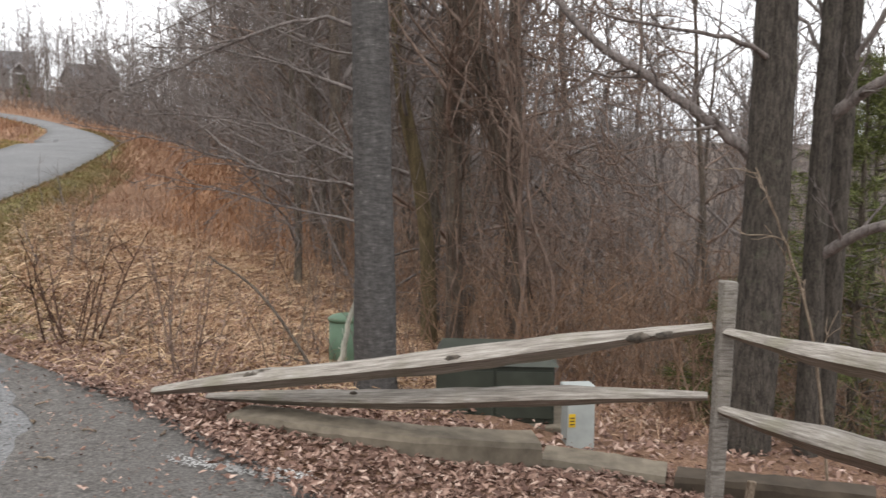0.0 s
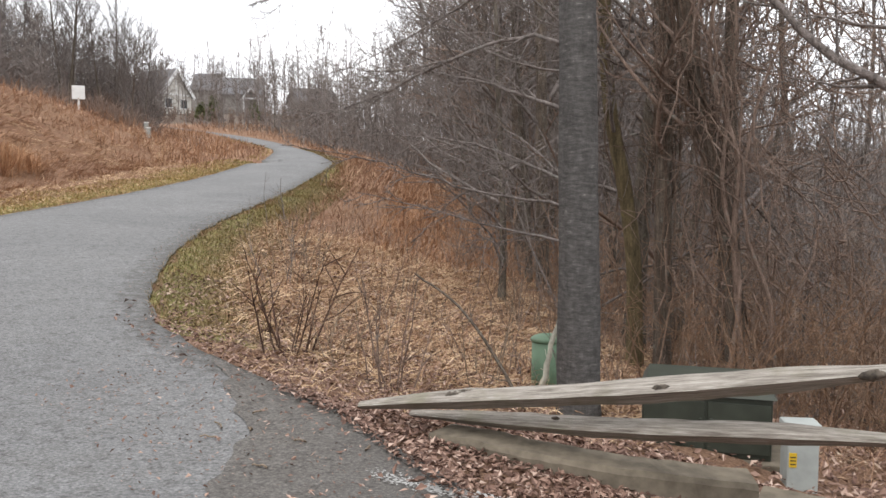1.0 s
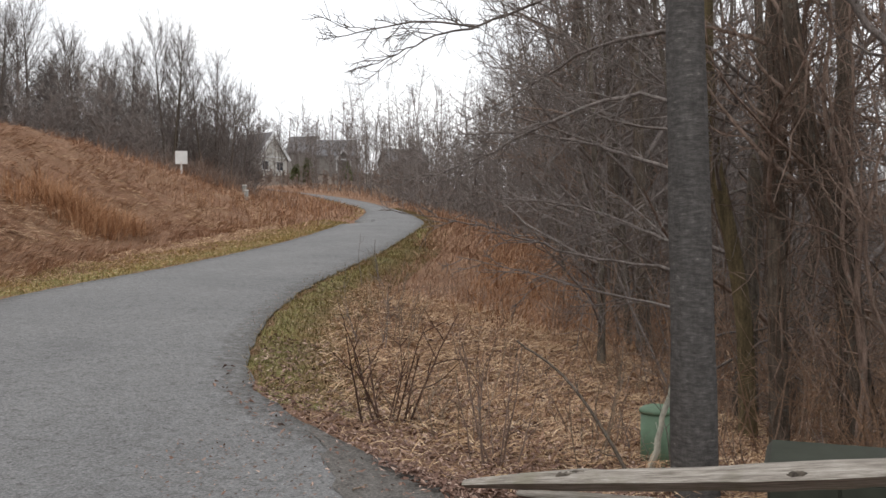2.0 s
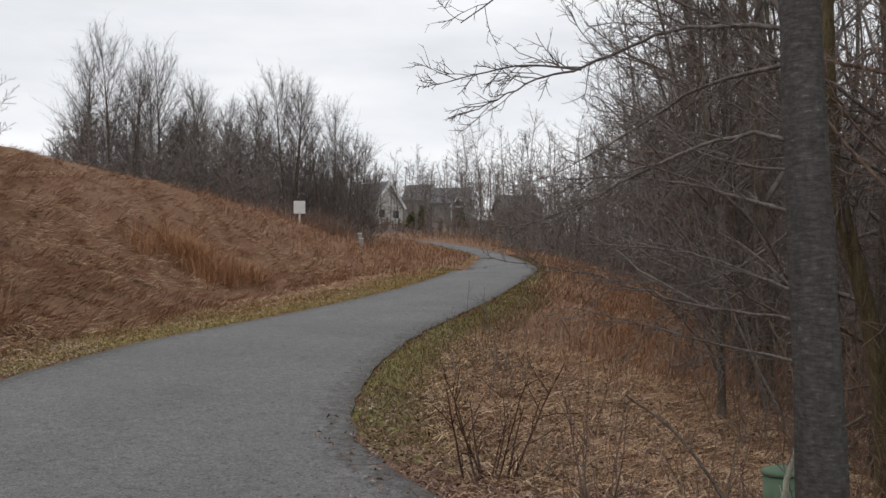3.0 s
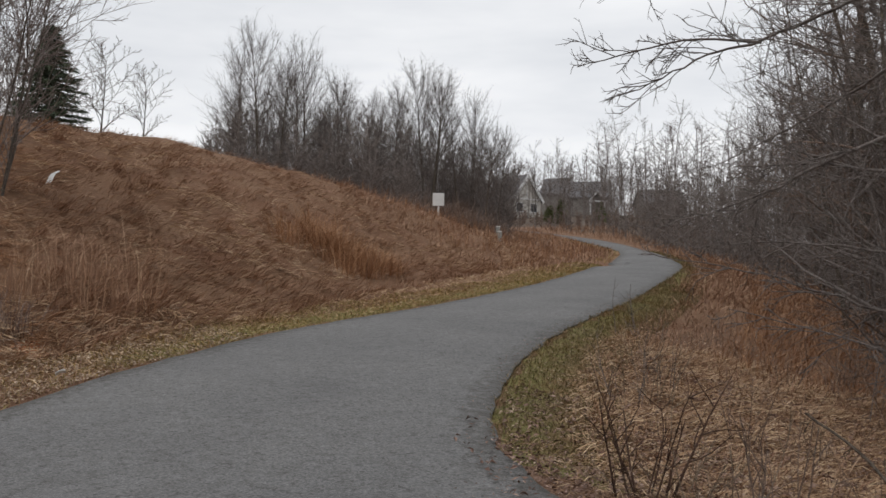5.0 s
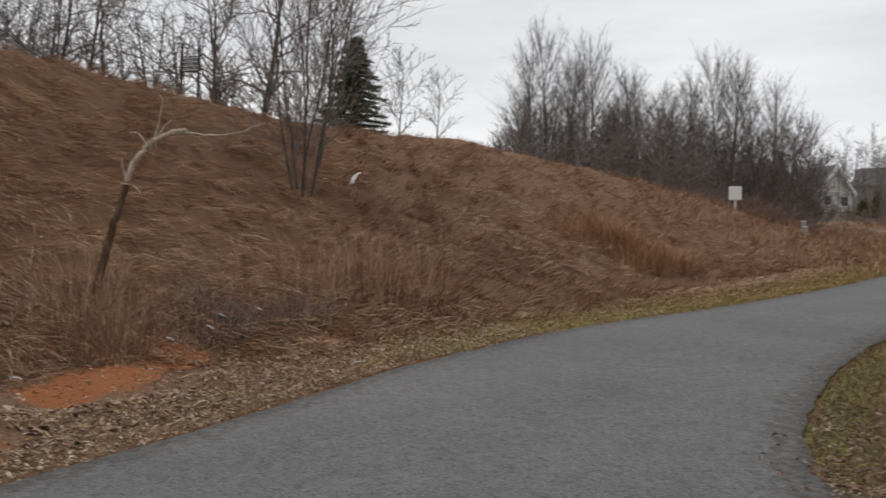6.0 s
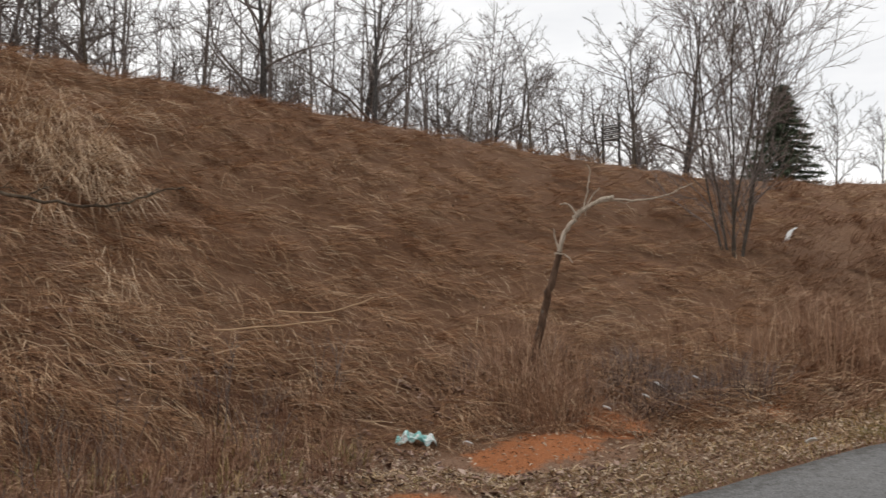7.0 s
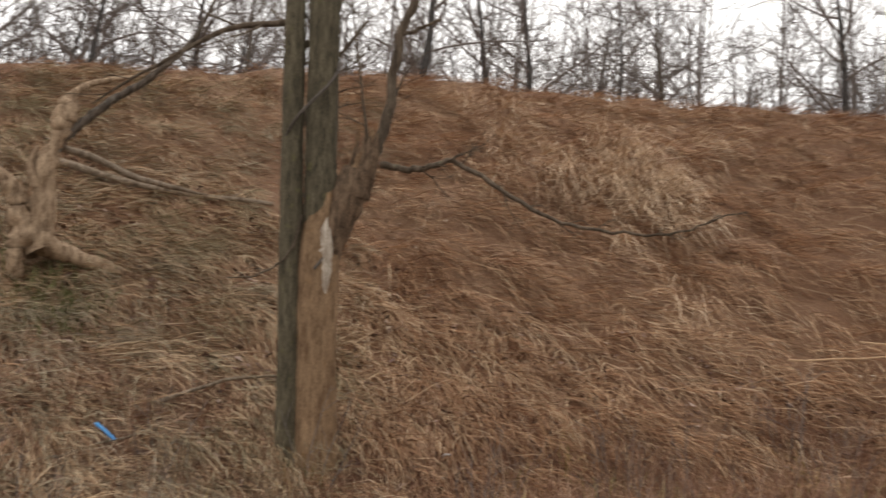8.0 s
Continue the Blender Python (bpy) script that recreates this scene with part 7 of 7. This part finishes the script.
# ---------------------------------------------------------------- shrubs and brush
def shrub(name, x, y, stems, tall, mat, label, seed, spreadr=0.18, lean=0.25, twigs=4, thick=0.009, group=""):
    rng = np.random.RandomState(seed)
    t = thing(name, (x, y, zat(x, y)), label, "shrub", group)
    for k in range(stems):
        out = Bundle()
        a = rng.uniform(0, 6.28)
        o = np.array([math.cos(a), math.sin(a), 0]) * spreadr * rng.uniform(0, 1)
        h = tall * rng.uniform(0.5, 1.05)
        p = wander(rng, o - (0, 0, 0.08), (math.cos(a) * lean, math.sin(a) * lean, 1), h, 6, 0.08, 0.0)
        r = thick * rng.uniform(0.6, 1.2)
        out.tube(p, np.linspace(r, r * 0.35, 7), 5)
        for j in range(twigs):
            q0, way = along(p, rng.uniform(0.2, 0.95))
            q = wander(rng, q0, spread(rng, way, rng.uniform(0.4, 0.9)), h * rng.uniform(0.15, 0.4), 4, 0.15, 0.03)
            out.tube(q, np.linspace(r * 0.5, r * 0.2, 5), 4)
        child("stem", out.mesh("stem", mat), t)
    return t


SHRUB_X, SHRUB_Y = -3.0, 7.12
shrub("bare_shrub", SHRUB_X, SHRUB_Y, 9, 1.15, bark_mat("bark_dark_reddish", (0.06, 0.036, 0.027), (0.18, 0.108, 0.078)), "bare reddish-brown shrub at the lane's edge", 91, 0.2, 0.32, 5, 0.012)
shrub("bare_shrub", -2.9, 7.5, 9, 0.7, BARE_WOOD, "pale dead stems tangled at the lane's edge", 92, 0.4, 0.7, 6, 0.006)
shrub("bare_shrub", -1.85, 6.4, 9, 1.05, TWIG_RED, "bare brown shrub beside the fallen rail", 93, 0.25, 0.3, 4, 0.008)
shrub("bare_shrub", -1.3, 6.9, 8, 0.9, BARE_WOOD, "pale dead weed stems behind the fallen rail", 94, 0.4, 0.5, 4, 0.006)
srg = np.random.RandomState(95)
for k, (x, y) in enumerate(scatter(srg, 38, lambda x, y: 1.0 < right_of(x, y) < 6.5 and 7 < y < 17, 0.6, ((-7.5, 4), (7, 17)))):
    shrub("weed_stems", x, y, 7, srg.uniform(0.6, 1.1), (TWIG_RED, BARE_WOOD, TWIG)[k % 3], ("reddish bare weed stems on the roadside bank", "pale dead weed stems on the roadside bank", "grey bare weed stems on the roadside bank")[k % 3], 200 + k, 0.3, 0.35, 4, 0.006, "weeds on the bank")
lying("arching_stick", [on_ground(-0.9, 6.6, 0.0), (-1.25, 6.9, 0.3), (-1.6, 7.2, 0.55), (-1.95, 7.4, 0.72)], 0.015, 0.008, BARK_BROWN, "dark stick leaning out of the weeds", 96, 4, 0.35)
for k, (x, y) in enumerate(scatter(srg, 22, lambda x, y: bool(foot_strip(82, 150, -1.3, 1.2)(np.array([x]), np.array([y]))[0]), 0.6, ((-13, -4), (-8, 5)))):
    shrub("weed_stems", x, y, 6, srg.uniform(0.7, 1.2), (TWIG_RED, TWIG)[k % 2], ("reddish bare weed stems below the bank", "grey bare weed stems below the bank")[k % 2], 300 + k, 0.25, 0.25, 4, 0.006, "weeds below the bank")
for k, (x, y) in enumerate(((-6.9, 15.4), (-7.1, 16.6))):
    shrub("lone_stalk", x, y, 1, 1.1, TWIG, "single thin stalk at the edge of the lane", 400 + k, 0.01, 0.05, 1, 0.012)


def brush(name, places, seed, mat, tall, label, twigs=6, thick=0.012):
    """Undergrowth: arching stems with side twigs, too tangled to count."""
    rng, out = np.random.RandomState(seed), Bundle()
    for x, y in places:
        h = tall * rng.uniform(0.4, 1.1)
        a = rng.uniform(0, 6.28)
        p = wander(rng, (x, y, zat(x, y) - 0.1), (0.4 * math.cos(a), 0.4 * math.sin(a), 1), h, 5, 0.16, -0.02)
        out.tube(p, np.linspace(thick, thick * 0.35, 6), 4)
        for k in range(twigs):
            q0, way = along(p, rng.uniform(0.15, 0.97))
            q = wander(rng, q0, spread(rng, way, rng.uniform(0.5, 1.1)), h * rng.uniform(0.15, 0.45), 3, 0.2, 0.0)
            out.tube(q, np.linspace(thick * 0.5, thick * 0.22, 4), 3)
            w0, way2 = along(q, rng.uniform(0.3, 0.9))
            out.tube(wander(rng, w0, spread(rng, way2, 0.8), h * 0.14, 2, 0.2, 0.0), (thick * 0.3, thick * 0.25, thick * 0.18), 3)
    return stuff(name, out, mat, label, "undergrowth")


brush("fence_brush", scatter(srg, 250, lambda x, y: right_of(x, y) > 3.0 and x > 0.2 and math.hypot(x - 0.75, y - 9.3) > 0.4, 0.14, ((-0.3, 5.5), (7.6, 11.5))), 500, bark_mat("brush_brown", (0.19, 0.115, 0.072), (0.42, 0.265, 0.172)), 1.8, "tangled brown brush behind the fence", 7, 0.006)
brush("undergrowth_near", scatter(srg, 420, lambda x, y: right_of(x, y) > 4.2 and math.hypot(x - 0.5, y - 6) > 2.2 and y > 7.2, 0.2, ((-6, 9), (7, 17))), 501, TWIG_WARM, 2.2, "tangled reddish brown undergrowth in the woods", 5, 0.009)
brush("undergrowth_far", scatter(srg, 260, lambda x, y: 5 < right_of(x, y) < 14 and y > 14, 0.35, ((-18, 12), (14, 40))), 502, TWIG, 2.6, "tangled grey undergrowth along the woods", 7, 0.012)
brush("crest_brush", [polar(a + srg.uniform(-1, 1), float(crest_of(a)) + srg.uniform(4, 18)) for a in np.linspace(60, 150, 130)], 503, TWIG, 2.6, "low grey brush among the trees on the crest", 6, 0.016)


def vine_tangle():
    """Vines that hang in loops between the trunks."""
    rng, out = np.random.RandomState(504), Bundle()
    for k in range(190):
        a = np.array([rng.uniform(0.1, 1.9), rng.uniform(8.7, 10.2), rng.uniform(0.6, 4.2)])
        b = a + (rng.normal(0.35, 0.6), rng.normal(0, 0.35), rng.normal(-0.5, 0.7))
        b[2] = max(b[2], zat(b[0], b[1]) + 0.05)
        s = np.linspace(0, 1, 9)[:, None]
        p = a + (b - a) * s - np.array([0, 0, 1.0]) * rng.uniform(0.05, 0.45) * np.sin(np.pi * s)
        p += rng.normal(0, 0.025, p.shape)
        r = rng.uniform(0.004, 0.012)
        out.tube(p, np.linspace(r, r * 0.5, 9), 4)
        for j in range(7):
            q0, way = along(p, rng.uniform(0.05, 0.97))
            out.tube(wander(rng, q0, spread(rng, way, rng.uniform(0.5, 1.3)), rng.uniform(0.15, 0.5), 3, 0.25, -0.02), (0.0045, 0.0038, 0.003, 0.002), 3)
    hug = Bundle()
    trunks = (((0.85, 9.3, -0.6), (0.68, 9.3, 1.4), (0.35, 9.35, 2.6), (0.15, 9.4, 4.6)), ((0.15, 9.8, -0.6), (0.12, 9.8, 1.0), (0.1, 9.8, 3.0), (0.12, 9.85, 5.0)), ((-0.18, 10.6, 0.3), (-0.3, 10.6, 1.4), (-0.5, 10.6, 2.4), (-0.6, 10.6, 3.6)))
    for k in range(34):
        line = np.array(trunks[k % 3 if k < 9 else k % 2])
        s = np.linspace(rng.uniform(0, 0.4), rng.uniform(0.6, 1), 22)
        c = np.stack([np.interp(s * 3, np.arange(4), line[:, q]) for q in range(3)], -1)
        a = rng.uniform(0, 6.28) + s * rng.normal(0, 5)
        off = 0.07 + 0.08 * rng.uniform() + 0.05 * np.sin(s * 17 + k)
        c[:, 0] += np.cos(a) * off
        c[:, 1] += np.sin(a) * off
        r = rng.uniform(0.004, 0.015)
        hug.tube(c, np.full(22, r), 5)
        for j in range(6):
            q0, way = along(c, rng.uniform(0.05, 0.97))
            hug.tube(wander(rng, q0, spread(rng, way, rng.uniform(0.6, 1.4)), rng.uniform(0.15, 0.6), 3, 0.25, -0.03), (0.006, 0.005, 0.004, 0.002), 3)
    stuff("trunk_vines", hug, BARK_VINE, "dark vines wound up the trunks", "vines")
    return stuff("vine_tangle", out, TWIG_RED, "reddish tangle of hanging vines and thin twigs", "vines")


vine_tangle()


# ---------------------------------------------------------------- old asphalt apron and worn paint
def apron():
    inner = resample(np.array([(-3.4, 6.45), (-2.75, 5.6), (-2.26, 4.73), (-1.9, 3.6), (-1.5, 2.2), (-0.6, 0.2), (0.6, -3.0)]), 0.1)
    outer = resample(np.array([(-3.42, 6.5), (-2.5, 5.83), (-1.75, 5.23), (-1.15, 4.53), (-0.62, 3.93), (0.1, 3.33), (1.2, 2.48), (4.0, 0.55), (6.3, -3.0)]), 0.1)
    n, c = 180, 10
    s = np.linspace(0, 1, n)
    a = np.stack([np.interp(s * (len(inner) - 1), np.arange(len(inner)), inner[:, k]) for k in (0, 1)], -1)
    b = np.stack([np.interp(s * (len(outer) - 1), np.arange(len(outer)), outer[:, k]) for k in (0, 1)], -1)
    a[:, 0] += 0.035 * np.sin(s * 41) + 0.025 * np.sin(s * 97 + 2) + 0.012 * np.sin(s * 190 + 1)
    u = np.linspace(0, 1, c)[None, :, None]
    p = a[:, None] * (1 - u) + b[:, None] * u
    return p


road_ob = bpy.data.objects["road"]


def drop_on_road(p, lift):
    from_above = []
    for x, y in p.reshape(-1, 2):
        hit, loc, *_ = road_ob.ray_cast((x, y, 50), (0, 0, -1))
        from_above.append(loc.z if hit else zat(x, y) + 0.03)
    z = np.array(from_above).reshape(p.shape[:-1]) + lift
    return np.concatenate([p, z[..., None]], -1)


def sheet(name, p, mat, label, kind="structure"):
    n, c = p.shape[:2]
    i, j = np.arange(n - 1)[:, None] * c, np.arange(c - 1)[None]
    f = np.stack([i + j, i + j + 1, i + c + j + 1, i + c + j], -1).reshape(-1, 4)
    return tagged(new(name, mesh_of(name, p.reshape(-1, 3), f, mat, True)), label, "road", kind=kind)


sheet("pavement", drop_on_road(apron(), 0.006), ASPHALT_OLD, "older darker crumbling asphalt apron at the fence")


def worn_paint():
    rng = np.random.RandomState(17)
    n = 1100
    s = rng.uniform(0, 1, n)
    c = np.stack([-1.35 + 0.7 * s + rng.normal(0, 0.03, n), 4.3 - 0.25 * s + rng.normal(0, 0.035, n)], -1)
    keep = rng.uniform(0, 1, n) < 0.25 + 0.75 * s
    p = drop_on_road(c[keep], 0.011)
    a = rng.uniform(0, 6.28, (len(p), 4)) * 0.25 + np.arange(4)[None] * np.pi / 2
    r = rng.uniform(0.003, 0.014, (len(p), 4))
    q = np.stack([p[:, None, 0] + np.cos(a) * r, p[:, None, 1] + np.sin(a) * r, np.repeat(p[:, None, 2], 4, 1)], -1)
    out = Bundle()
    out.quads(q)
    stuff("worn_paint", out, PAINT_WORN, "flaked worn white paint on the old asphalt", "paint")


worn_paint()
for k in range(16):
    x, y = -2.6 + 1.9 * srg.uniform(), 3.6 + 1.6 * srg.uniform()
    a = srg.uniform(0, 3.14)
    if right_of(x, y) < -0.1:
        z = float(drop_on_road(np.array([[x, y]]), 0.016)[0, 2])
        ln = srg.uniform(0.06, 0.16)
        lying("small_stick", [(x, y, z), (x + ln * 0.5 * math.cos(a), y + ln * 0.5 * math.sin(a), z + 0.004), (x + ln * math.cos(a + 0.2), y + ln * math.sin(a + 0.2), z)], 0.006, 0.004, BARE_WOOD, "small pale stick lying on the old asphalt", 600 + k, category="stick")
